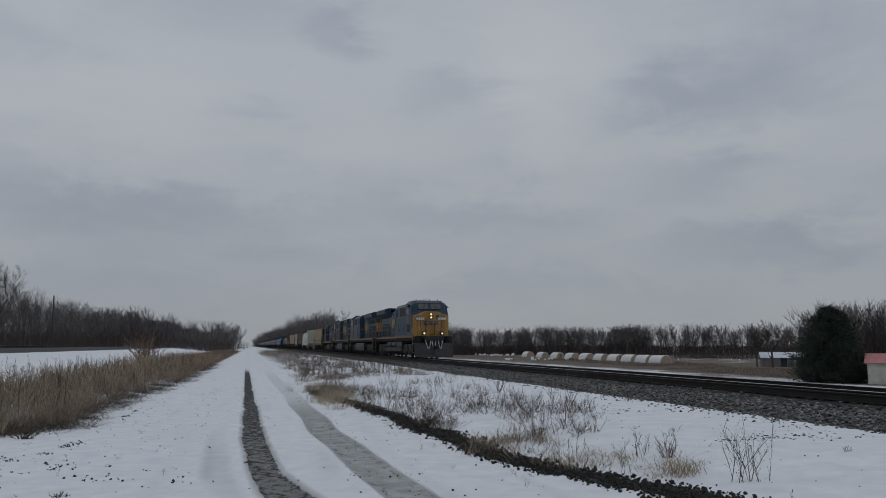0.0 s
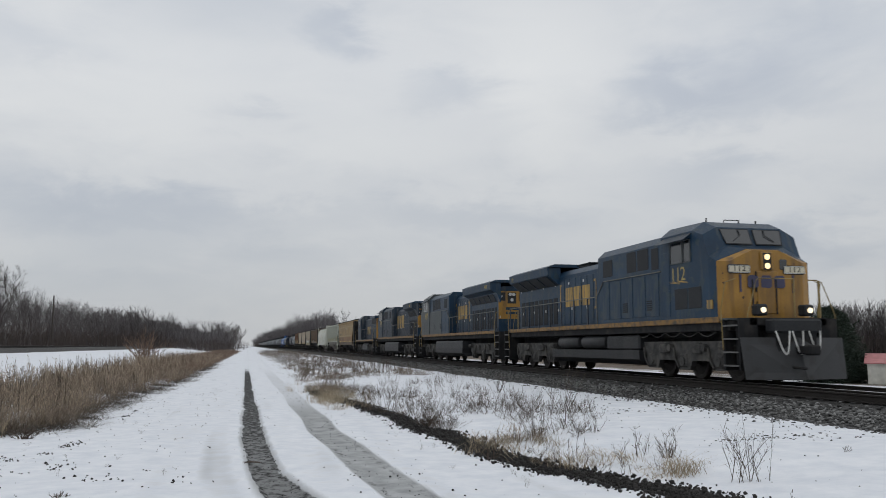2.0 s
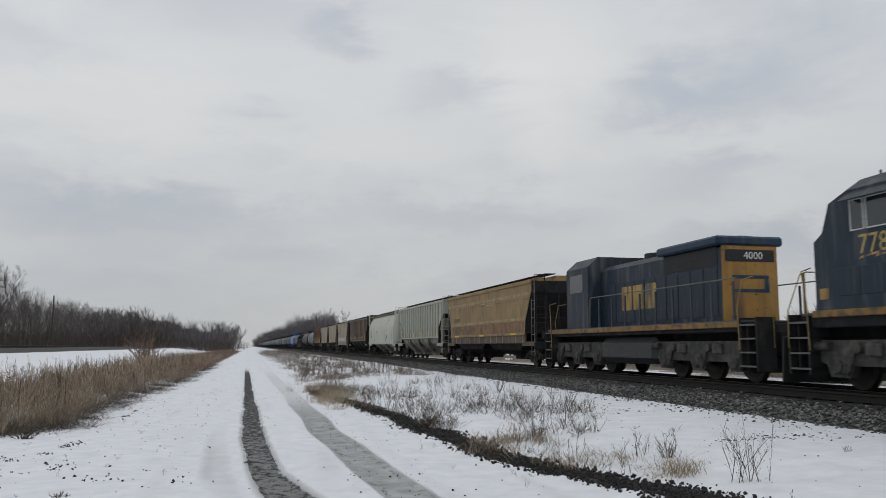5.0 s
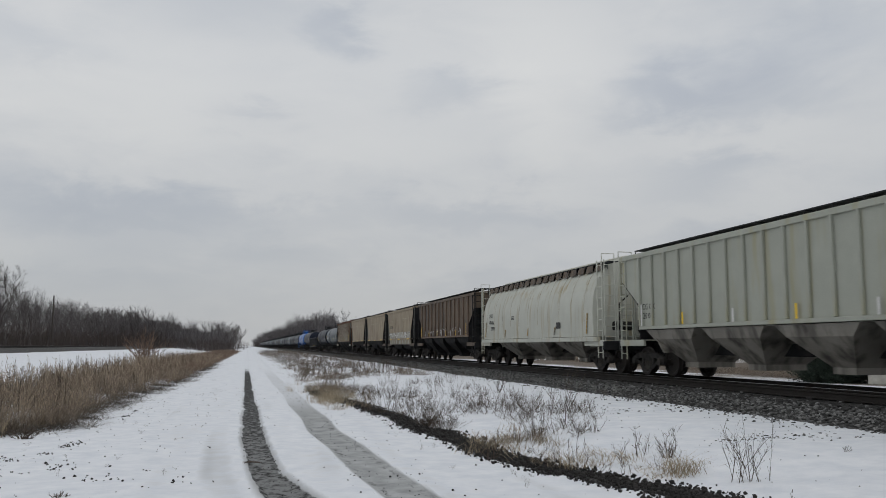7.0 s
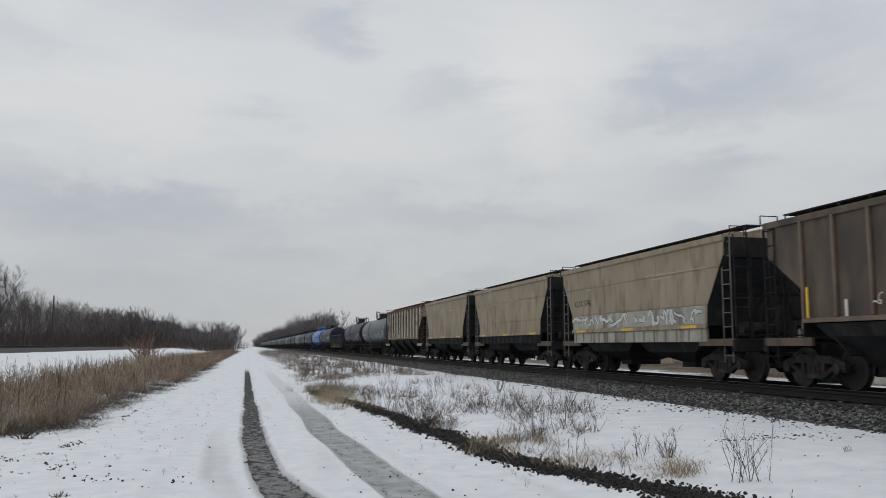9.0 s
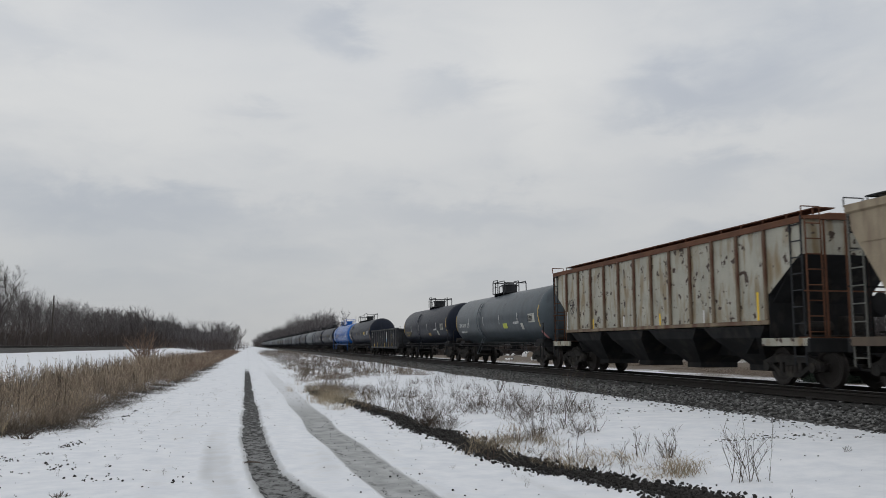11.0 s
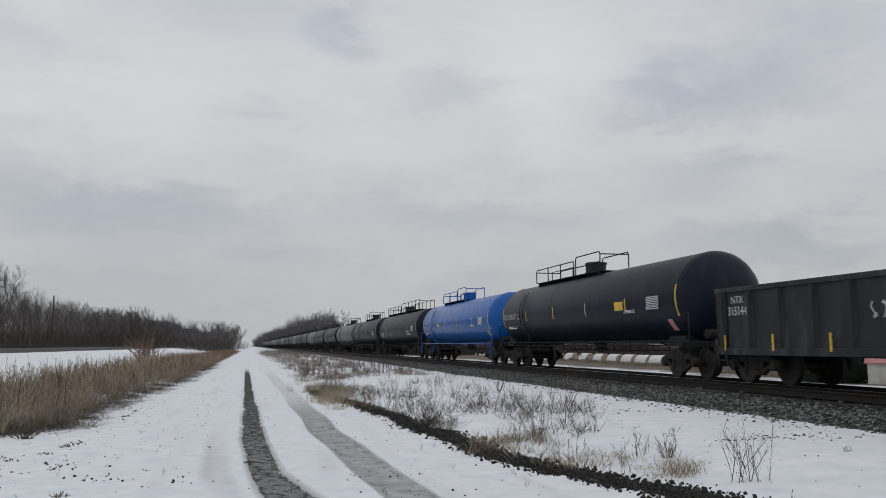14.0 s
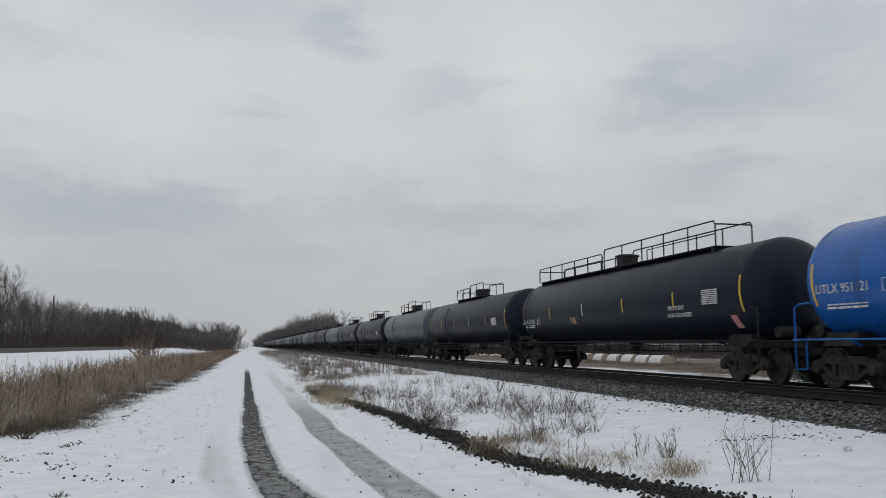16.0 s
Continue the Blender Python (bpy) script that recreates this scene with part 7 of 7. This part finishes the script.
for i, (x, y, h) in enumerate([(-4.6, 290, 9.2), (-5.8, 300, 9.8), (-7.2, 305, 9.0), (-3.6, 320, 9.5), (-6.6, 330, 10)]):
    bare_tree(x, y, -0.7, h, 20 + i, "slender bare sapling at the end of the track", "roadside saplings", 0.4, 4, 0.014, 4, 0.16)


def evergreen(x, y, z, h, w):
    """A wide cedar: trunk, limbs and many needle sprays."""
    rng = random.Random(2)
    ob = thing("evergreen_tree", pose(x, y, z), "dense dark green cedar with ragged outline by the field", "tree")
    part("trunk", Shape().cyl((0, 0, -0.1), (0, 0, h * 0.85), 0.28, 0.05, n=9), M_BARK, ob)
    segs, vs, fs, n = [], [], [], 0
    for i in range(1100):
        t = rng.random() ** 1.5
        zz = h * (0.02 + 0.96 * t)
        env = w / 2 * ((0.86 + 0.14 * min(t / 0.2, 1)) * max(1 - t, 0.0) ** 0.58 + 0.03) * rng.uniform(0.6, 1.16)
        az = rng.uniform(0, 6.283)
        lump = 1 + 0.42 * noise.noise((zz * 0.55, math.cos(az) * 1.6, math.sin(az) * 1.6))
        d = Vector((math.cos(az), math.sin(az), rng.uniform(-0.12, 0.4)))
        p0 = Vector((0, 0, zz * 0.92))
        p1 = p0 + d * env * lump
        if i % 5 == 0:
            segs.append((tuple(p0), tuple(p1), 0.04, 0.012))
        for _ in range(58):
            q = p0.lerp(p1, rng.uniform(0.4, 1.06)) + Vector((rng.gauss(0, 0.22), rng.gauss(0, 0.22), rng.gauss(0, 0.18)))
            dr = (d + Vector((rng.gauss(0, 0.6), rng.gauss(0, 0.6), rng.gauss(0.25, 0.5)))).normalized()
            s = dr.orthogonal().normalized() * rng.uniform(0.02, 0.05)
            s.rotate(Matrix.Rotation(rng.uniform(0, 6.28), 3, dr))
            L = rng.uniform(0.2, 0.45)
            vs += [q - s, q + s, q + dr * L * 0.6 + s * 0.8, q + dr * L]
            fs += [(n, n + 1, n + 2), (n, n + 2, n + 3)]
            n += 4
    me = bpy.data.meshes.new("crown")
    me.from_pydata([tuple(q) for q in vs], [], fs)
    me.materials.append(M_NEEDLE)
    share("crown", me, ob)
    v, f = branch_mesh(segs)
    me = bpy.data.meshes.new("limb")
    me.from_pydata(v.tolist(), [], f.tolist()); me.materials.append(M_BARK)
    share("limb", me, ob)


evergreen(67.9, 87, FIELD_Z - 0.2, 9.8, 8.7)


# ---------------------------------------------------------------- weeds and grass
def blade_tuft(rng, n, h, spread, width):
    """A tuft of bent dry blades."""
    v, f = [], []
    for _ in range(n):
        p = Vector((rng.gauss(0, spread), rng.gauss(0, spread), 0))
        d = Vector((rng.gauss(0, 0.28), rng.gauss(0, 0.28), 1))
        L = h * rng.uniform(0.5, 1.05)
        s = Vector((rng.gauss(0, 1), rng.gauss(0, 1), 0)).normalized() * width
        bend = Vector((rng.gauss(0, 0.3), rng.gauss(0, 0.3), -0.12)) * L
        m = p + d * L * 0.55
        e = p + d * L + bend
        k = len(v)
        v += [p - s, p + s, m + s * 0.7, m - s * 0.7, e]
        f += [(k, k + 1, k + 2), (k, k + 2, k + 3), (k + 3, k + 2, k + 4)]
    return np.array([tuple(q) for q in v]), np.array(f)


def stalk_segments(rng, stems, h, twig=0.004, heads=True):
    """Dry weed stalks with side shoots and seed heads."""
    segs = []
    for _ in range(stems):
        p = Vector((rng.gauss(0, 0.06), rng.gauss(0, 0.06), 0))
        d = Vector((rng.gauss(0, 0.16), rng.gauss(0, 0.16), 1)).normalized()
        L = h * rng.uniform(0.55, 1.0)
        n = 4
        for i in range(n):
            e = p + d * (L / n)
            segs.append((tuple(p), tuple(e), twig * (1.5 - 0.2 * i), twig * (1.3 - 0.2 * i)))
            if i > 0:
                for _ in range(rng.randrange(1, 4)):
                    s = (d * 0.8 + Vector((rng.gauss(0, 0.6), rng.gauss(0, 0.6), 0.2))).normalized()
                    m = p.lerp(e, rng.random())
                    t = m + s * L * rng.uniform(0.08, 0.25)
                    segs.append((tuple(m), tuple(t), twig * 0.8, twig * 0.6))
                    if heads:
                        segs.append((tuple(t), tuple(t + s * 0.025), twig * 2.2, twig * 0.8))
            p = e
            d = (d + Vector((rng.gauss(0, 0.1), rng.gauss(0, 0.1), 0))).normalized()
        if heads:
            segs.append((tuple(p), tuple(p + d * 0.045), twig * 2.4, twig))
    return segs


def ground_cover():
    rng = random.Random(21)
    tufts = [blade_tuft(rng, 26, 1.0, 0.17, 0.006) for _ in range(6)]
    places = []
    # grass bank left of the road, brown nearby and russet farther off
    dull = []
    for _ in range(3700):
        y = 18.5 + 240 * rng.random() ** 1.75
        we = weed_edge(y)
        x = we - 0.2 - 5.2 * rng.random() ** 1.35
        patch_here = noise.noise((x * 0.55, y * 0.2, 2)) + 0.6 * noise.noise((x * 1.9, y * 0.7, 8)) + 0.3 * ease(60, 110, y)
        if patch_here < 0.0 and rng.random() < 0.8:
            continue
        h = rng.uniform(0.35, 1.0) * (0.45 + 0.55 * min((we - x) / 1.2, 1)) * (1.05 if y > 30 else 0.85)
        red = ease(35, 75, y) + 0.9 * noise.noise((x * 0.4, y * 0.12, 15))
        (places if rng.random() < red else dull).append((rng.randrange(6), upright(rng, 0.9 + y * 0.006, h), (x, y, height(x, y) - 0.03)))
    gather("russet_grass", tufts, places, M_REDGRASS, "reddish-brown dry grass standing along the ditch", "dry grass")
    for _ in range(420):
        y = 42 + 190 * rng.random() ** 1.4
        x = berm(y) + 0.2 + 6.5 * rng.random()
        dull.append((rng.randrange(6), upright(rng, 1.0 + y * 0.006, rng.uniform(0.25, 0.6)), (x, y, height(x, y) - 0.03)))
    gather("brown_grass", tufts, dull, M_DULLGRASS, "dull brown matted grass along the ditch and the road", "dry grass")
    tall = [branch_mesh(stalk_segments(rng, 3, 1.0, 0.0055), 0.9) for _ in range(8)]
    places = []
    for _ in range(900):
        y = 18.5 + 100 * rng.random() ** 1.6
        x = weed_edge(y) - 0.15 - 6.5 * rng.random() ** 1.2
        if noise.noise((x * 0.7, y * 0.25, 31)) < -0.15 and rng.random() < 0.7:
            continue
        places.append((rng.randrange(8), upright(rng, 1.0 + 0.008 * y, rng.uniform(0.7, 1.35) * (0.6 + 0.4 * min((weed_edge(y) - x) / 1.0, 1))), (x, y, height(x, y) - 0.03)))
    gather("ditch_weeds", tall, places, M_TANGRASS, "tall pale grey-brown dead weeds standing in the ditch", "weeds")
    places = []
    for _ in range(900):
        y = 19.5 + 130 * rng.random() ** 1.7
        x = weed_edge(y) - 0.3 - 6.5 * rng.random()
        if noise.noise((x * 0.5, y * 0.16, 60)) < -0.05:
            continue
        places.append((rng.randrange(6), upright(rng, 1.0, rng.uniform(0.4, 1.1) * (0.5 + 0.5 * min((weed_edge(y) - x) / 1.5, 1))), (x, y, height(x, y) - 0.03)))
    gather("pale_ditch_grass", tufts, places, M_TANGRASS, "pale tan grass standing among the ditch weeds", "dry grass")
    places = []
    for _ in range(520):
        y = 19.2 + 70 * rng.random() ** 1.5
        x = weed_edge(y) + rng.gauss(-0.1, 0.28)
        places.append((rng.randrange(6), upright(rng, 1.3, rng.uniform(0.06, 0.22)), (x, y, height(x, y) - 0.02)))
    gather("matted_grass", tufts, places, M_MATTED, "flattened dark grass along the edge of the snow", "dry grass")
    places = []
    # straw patches on the right bank
    for cx, cy, rx, ry, n, h in ((2.95, 31.0, 0.4, 3.4, 75, 0.55), (5.85, 10.7, 0.14, 0.18, 7, 0.45), (5.1, 12.4, 0.35, 0.5, 16, 0.28), (5.75, 10.9, 0.25, 0.3, 6, 0.2), (5.0, 14.6, 0.35, 0.8, 14, 0.35), (4.3, 14.3, 0.2, 0.4, 10, 0.35)):
        for _ in range(n):
            x, y = rng.gauss(cx, rx), rng.gauss(cy, ry)
            places.append((rng.randrange(6), upright(rng, 0.7, h * rng.uniform(0.5, 1.1)), (x, y, height(x, y) - 0.02)))
    gather("straw_grass", tufts, places, M_STRAW, "pale straw-coloured grass tufts poking through snow", "dry grass")
    # rough brown grass in the field beyond the line
    places = []
    for _ in range(1300):
        t = rng.random()
        y = 88 + 162 * t
        x = 68 + 24 * t + 24 * rng.random() ** 1.2
        if noise.noise((x * 0.06, y * 0.03, 77)) < -0.25:
            continue
        places.append((rng.randrange(6), upright(rng, 4.5, rng.uniform(0.3, 0.75)), (x, y, FIELD_Z - 0.03)))
    gather("field_grass", tufts, places, M_DULLGRASS, "rough brown grass across the snowy field", "dry grass")
    # weeds on the snowy right bank
    stalks = [branch_mesh(stalk_segments(rng, rng.randrange(3, 7), 1.0, 0.0032), 0.9) for _ in range(8)]
    twiggy = [branch_mesh(shrub_segments(rng, 1.0, rng.randrange(5, 9), 0.0042, 0.45), 0.9) for _ in range(8)]
    thin = [branch_mesh(stalk_segments(rng, 2, 1.0, 0.006, False), 0.9) for _ in range(6)]
    places, brush = [], []
    for _ in range(5200):
        y = 10.5 + 85 * rng.random() ** 1.35
        xb = berm(y)
        x = xb + 0.55 + (min(10.3, xb + 6.2 + y * 0.03) - xb) * rng.random() ** 1.1
        if x > 10.5:
            continue
        dens = 0.06 + 1.1 * noise.noise((x * 0.5, y * 0.22, 7)) + 0.36 * ease(13, 19, y) - 0.26 * ease(24, 45, y) - 0.13 * (x - xb - 1) * (1 - 0.4 * ease(16, 30, y))
        if rng.random() > dens or (y < 13.5 and x > 4.8 and rng.random() < 0.75):
            continue
        if rng.random() < 0.55:
            brush.append((rng.randrange(8), upright(rng, rng.uniform(0.35, 0.7), rng.uniform(0.2, 0.58)), (x, y, height(x, y) - 0.02)))
        else:
            places.append((rng.randrange(8), upright(rng, 0.6, rng.uniform(0.16, 0.62)), (x, y, height(x, y) - 0.02)))
    for _ in range(420):
        y = 14.5 + 20 * rng.random() ** 1.1
        x = berm(y) + 0.5 + 2.2 * rng.random() ** 1.6
        if noise.noise((x * 0.9, y * 0.45, 90)) < 0.05:
            continue
        brush.append((rng.randrange(8), upright(rng, rng.uniform(0.35, 0.6), rng.uniform(0.16, 0.42)), (x, y, height(x, y) - 0.02)))
    gather("twiggy_weeds", twiggy, brush, M_STEM, "dark twiggy dead weeds crowding the snowy bank", "weeds")
    gather("weed_stalks", stalks, places, M_STEM, "thin brown dead weed stalks over the snow", "weeds")
    places = []
    for _ in range(900):
        y = 45 + 200 * rng.random() ** 1.3
        x = berm(y) + 0.3 + 6.9 * rng.random()
        places.append((rng.randrange(6), upright(rng, 1.2, rng.uniform(0.4, 0.9)), (x, y, height(x, y) - 0.02)))
    for _ in range(700):
        y = 22 + 110 * rng.random() ** 1.5
        x = weed_edge(y) - 0.6 - 8.0 * rng.random()
        places.append((rng.randrange(6), upright(rng, 1.1, rng.uniform(0.6, 1.3)), (x, y, height(x, y) - 0.02)))
    gather("far_weed_stalks", thin, places, M_STEM, "sparse dead weed stalks along the road and ditch", "weeds")
    # sprigs on the road's edge
    places = []
    for _ in range(170):
        y = 10 + 38 * rng.random() ** 1.2
        x = rng.uniform(weed_edge(y), -0.9) if rng.random() < 0.8 else rng.uniform(2.6, berm(y))
        if noise.noise((x * 0.8, y * 0.4, 50)) < -0.05:
            continue
        places.append((rng.randrange(8), upright(rng, 0.25, rng.uniform(0.05, 0.14)), (x, y, height(x, y) - 0.01)))
    gather("sprigs", stalks, places, M_STEM, "short dead sprigs in the snow beside the wheel tracks", "weeds")


ground_cover()


def weed(name, x, y, h, seed, stems, label, category, material=M_STEM, twig=0.0034, kind_of="stalk", tilt=0, spread=0.5):
    rng = random.Random(seed)
    ob = thing(name, pose(x, y, height(x, y) - 0.01, tilt, 0, seed * 40), label, category, "single weeds on the snowy bank")
    v, f = branch_mesh(stalk_segments(rng, stems, h, twig) if kind_of == "stalk" else shrub_segments(rng, h, stems, twig, spread))
    me = bpy.data.meshes.new("stalk")
    me.from_pydata(v.tolist(), [], f.tolist()); me.materials.append(material)
    share("stalk", me, ob)


weed("dead_shrub", 6.28, 9.75, 0.84, 1, 15, "upright dead shrub with fine brown twigs on snow", "shrub", twig=0.0027, kind_of="shrub", spread=0.20)
weed("tall_reed", 6.3, 16.1, 1.25, 2, 7, "tall thin dead reeds standing in snow", "reeds", twig=0.0036)
weed("dead_weed", 6.4, 14.9, 0.42, 3, 9, "small twiggy dead weed in snow", "weed", kind_of="shrub", twig=0.0025)
weed("dead_weed", 6.5, 12.2, 0.34, 4, 9, "twiggy dead weed in snow", "weed", kind_of="shrub", twig=0.0025)
weed("dead_weed", 6.2, 11.6, 0.34, 5, 22, "bushy brown dead weed in snow", "weed", kind_of="shrub", twig=0.0025)
weed("dead_weed", 5.1, 14.2, 0.65, 6, 6, "thin dead weed stalks with seed heads", "weed")
weed("dead_weed", 3.95, 13.3, 0.4, 7, 14, "low dark dead weed beside the cinders", "weed", kind_of="shrub", twig=0.0025)
weed("dead_weed", 4.8, 11.7, 0.55, 8, 5, "thin dead weed stalks in snow", "weed")
weed("dead_weed", 5.9, 12.0, 0.55, 9, 5, "bent dead weed stalks in snow", "weed")
weed("dead_weed", 8.1, 26.5, 0.7, 10, 12, "twiggy dead weed on the bank", "weed", kind_of="shrub", twig=0.0037)
weed("dead_weed", 8.5, 10.7, 0.2, 11, 5, "short dark twigs poking out of snow", "weed", kind_of="shrub", twig=0.0025)
weed("dead_weed", 3.6, 22.3, 0.75, 12, 14, "brown dead weed clump on the bank", "weed", kind_of="shrub", twig=0.0037)
weed("dead_weed", 4.0, 18.6, 0.7, 13, 10, "brown dead weed clump on the bank", "weed", kind_of="shrub", twig=0.0031)
weed("dead_weed", 3.4, 23.5, 0.6, 14, 14, "brown dead weed clump near the road", "weed", kind_of="shrub", twig=0.0037)
weed("dead_weed", 5.75, 8.1, 0.22, 15, 1, "single dead stalk in snow", "weed")
weed("dead_weed", 7.4, 13.8, 0.3, 16, 8, "small dead weed in snow", "weed", kind_of="shrub", twig=0.0025)
weed("dead_weed", -4.25, 18.3, 0.34, 17, 30, "matted dead weed clump in snow", "weed", kind_of="shrub", twig=0.005, spread=0.9)
weed("dead_weed", -4.75, 18.6, 0.5, 27, 6, "dead weed stalks beside a snowy hummock", "weed", twig=0.004, material=M_STRAW)
weed("dead_weed", -2.2, 11.3, 0.16, 28, 26, "low matted brown weed in snow", "weed", kind_of="shrub", twig=0.003, spread=1.0)
weed("dead_weed", 4.0, 14.1, 0.34, 29, 30, "rounded dark brown weed clump beside the cinders", "weed", kind_of="shrub", twig=0.003, spread=0.8, material=M_MATTED)
weed("dead_weed", 4.2, 19.0, 0.45, 30, 30, "dark brown weed clump on the bank", "weed", kind_of="shrub", twig=0.0035, spread=0.8, material=M_MATTED)
weed("bare_shrub", -11.0, 98, 3.6, 18, 34, "rounded bare russet shrub in the ditch", "shrub", twig=0.022, kind_of="shrub", material=M_REDGRASS)
bare_tree(-11.3, 99, -0.8, 3.6, 31, "low bare spreading shrub in the ditch", "shrubs in the ditch", 1.2, 4, 0.02)

part_stick = tagged(new("stick", Shape().tube([(-0.13, 0.02, 0.02), (-0.02, 0, 0.03), (0.09, -0.03, 0.03), (0.16, -0.02, 0.02)], 0.012, 6).mesh("stick", M_STEM)), "short dark stick lying on snow beside the rut", "stick")
part_stick.matrix_basis = pose(0.1, 14.0, height(0.1, 14.0) + 0.01)


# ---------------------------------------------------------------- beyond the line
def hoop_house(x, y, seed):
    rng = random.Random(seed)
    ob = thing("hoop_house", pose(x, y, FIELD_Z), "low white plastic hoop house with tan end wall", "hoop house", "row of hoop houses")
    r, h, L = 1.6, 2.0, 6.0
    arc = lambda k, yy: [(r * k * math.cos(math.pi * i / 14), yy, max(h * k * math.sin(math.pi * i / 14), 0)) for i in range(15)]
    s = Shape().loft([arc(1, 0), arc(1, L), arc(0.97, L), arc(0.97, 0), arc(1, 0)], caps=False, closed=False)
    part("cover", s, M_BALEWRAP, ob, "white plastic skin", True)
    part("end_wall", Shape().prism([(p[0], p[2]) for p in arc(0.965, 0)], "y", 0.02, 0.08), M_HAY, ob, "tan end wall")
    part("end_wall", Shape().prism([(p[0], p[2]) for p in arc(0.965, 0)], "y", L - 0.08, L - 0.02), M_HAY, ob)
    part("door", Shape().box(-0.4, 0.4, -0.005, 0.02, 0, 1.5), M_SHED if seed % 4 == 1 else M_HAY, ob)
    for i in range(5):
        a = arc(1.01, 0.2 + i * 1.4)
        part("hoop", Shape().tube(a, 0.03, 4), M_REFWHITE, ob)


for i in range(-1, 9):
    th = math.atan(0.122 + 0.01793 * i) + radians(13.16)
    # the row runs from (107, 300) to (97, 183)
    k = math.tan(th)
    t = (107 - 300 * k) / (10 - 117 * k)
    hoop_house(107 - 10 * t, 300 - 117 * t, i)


def shed(x, y, w, d, wall, ridge, walls, roofs, name, label, turn):
    ob = thing(name, pose(x, y, FIELD_Z, 0, 0, turn), label, "shed")
    part("wall", Shape().box(-w / 2, w / 2, -d / 2, d / 2, 0, wall, 0.02), walls, ob)
    for k in (-1, 1):
        q = [(-w / 2 - 0.3, k * (d / 2 + 0.3), wall - 0.1), (w / 2 + 0.3, k * (d / 2 + 0.3), wall - 0.1), (w / 2 + 0.3, 0, ridge), (-w / 2 - 0.3, 0, ridge)]
        part("roof", Shape().slab(q if k < 0 else q[::-1], 0.08), roofs, ob)
    gab = Shape().prism([(-d / 2, wall), (d / 2, wall), (0, ridge - 0.05)], "x", -w / 2, -w / 2 + 0.1).prism([(-d / 2, wall), (d / 2, wall), (0, ridge - 0.05)], "x", w / 2 - 0.1, w / 2)
    part("gable", gab, walls, ob)
    part("door", Shape().box(-0.6, 0.6, -d / 2 - 0.03, -d / 2 + 0.02, 0, 2.0), M_FADED, ob)
    part("door", Shape().box(1.8, 3.0, -d / 2 - 0.03, -d / 2 + 0.02, 0, 1.9), M_SNOWROOF, ob)
    return ob


shed(108.5, 154, 8.5, 5, 1.9, 2.9, M_SHED, M_SNOWROOF, "farm_shed", "grey board shed with snow-covered roof", -30)
shed(77.2, 78, 18, 8, 2.4, 3.35, M_WALL, M_PINKROOF, "barn", "cream barn with faded red metal roof", -42)


def rubble_pile(x, y, n, seed, material, label, s0=0.5, wide=5):
    rng = random.Random(seed)
    kinds = [stone_shape(rng) for _ in range(5)]
    places = [(rng.randrange(5), turned(rng) * rng.uniform(s0, s0 * 2.4), (rng.gauss(x, wide), rng.gauss(y, wide), FIELD_Z + rng.uniform(0, 0.6))) for _ in range(n)]
    gather("snowy_pile", kinds, places, material, label, "pile", kind="stuff")


rubble_pile(108, 350, 34, 5, M_BALEWRAP, "heap of snow-covered debris in the field")
rubble_pile(112, 355, 20, 6, M_SHED, "dark debris in a field heap")
for i, (x, y) in enumerate(((110, 215), (128, 212), (142, 206), (152, 200))):
    rubble_pile(x, y, 9, 30 + i, M_SHED if i % 2 else M_BALEWRAP, "low snowy field rubble", 0.25)


for i, (x, y) in enumerate(((76, 239), (83, 236), (87, 235), (92, 233), (96, 231))):
    rubble_pile(x, y, 5, 50 + i, M_BALEWRAP, "small snow-covered lump in the rough field", 0.5, 0.8)
    rubble_pile(x + 0.8, y - 0.6, 3, 60 + i, M_SHED, "dark debris beside a snowy lump", 0.5, 0.7)


def utility_pole(x, y, h, arms):
    ob = thing("utility_pole", pose(x, y, 0.4), "weathered wooden utility pole above the brush", "utility pole", "poles along the second line")
    part("pole", Shape().cyl((0, 0, -0.3), (0, 0, h), 0.15, 0.11, n=10), M_BARK, ob)
    for i in range(arms):
        z = h - 0.5 - i * 0.9
        arm = part("crossarm", Shape().box(-1.3, 1.3, -0.06, 0.06, z - 0.06, z + 0.06, 0.01), M_BARK, ob)
        for q in (-1.1, -0.6, 0.6, 1.1):
            part("insulator", Shape().cyl((q, 0, z + 0.06), (q, 0, z + 0.2), 0.04, n=8), M_GRILLE, arm)


utility_pole(-33.0, 157, 9.3, 0)
utility_pole(-33.2, 123, 9.9, 2)


# ---------------------------------------------------------------- what moves
def motions():
    """The train runs at an even speed; every wheelset turns as it rolls."""
    for ob, y, turn in MOVERS:
        walk(ob, [(t, pose(TRACK_X, y - SPEED * t, 0, 0, 0, turn)) for t in (0, 8, 16)])
    steps = 16 * FPS
    for ob, q, r, turn in WHEELS:
        sign = 1 if turn == 0 else -1
        rate = math.degrees(SPEED / r) / FPS * sign
        walk(ob, [(i / FPS, pose(0, q, r, rate * i)) for i in range(steps + 1)])


motions()
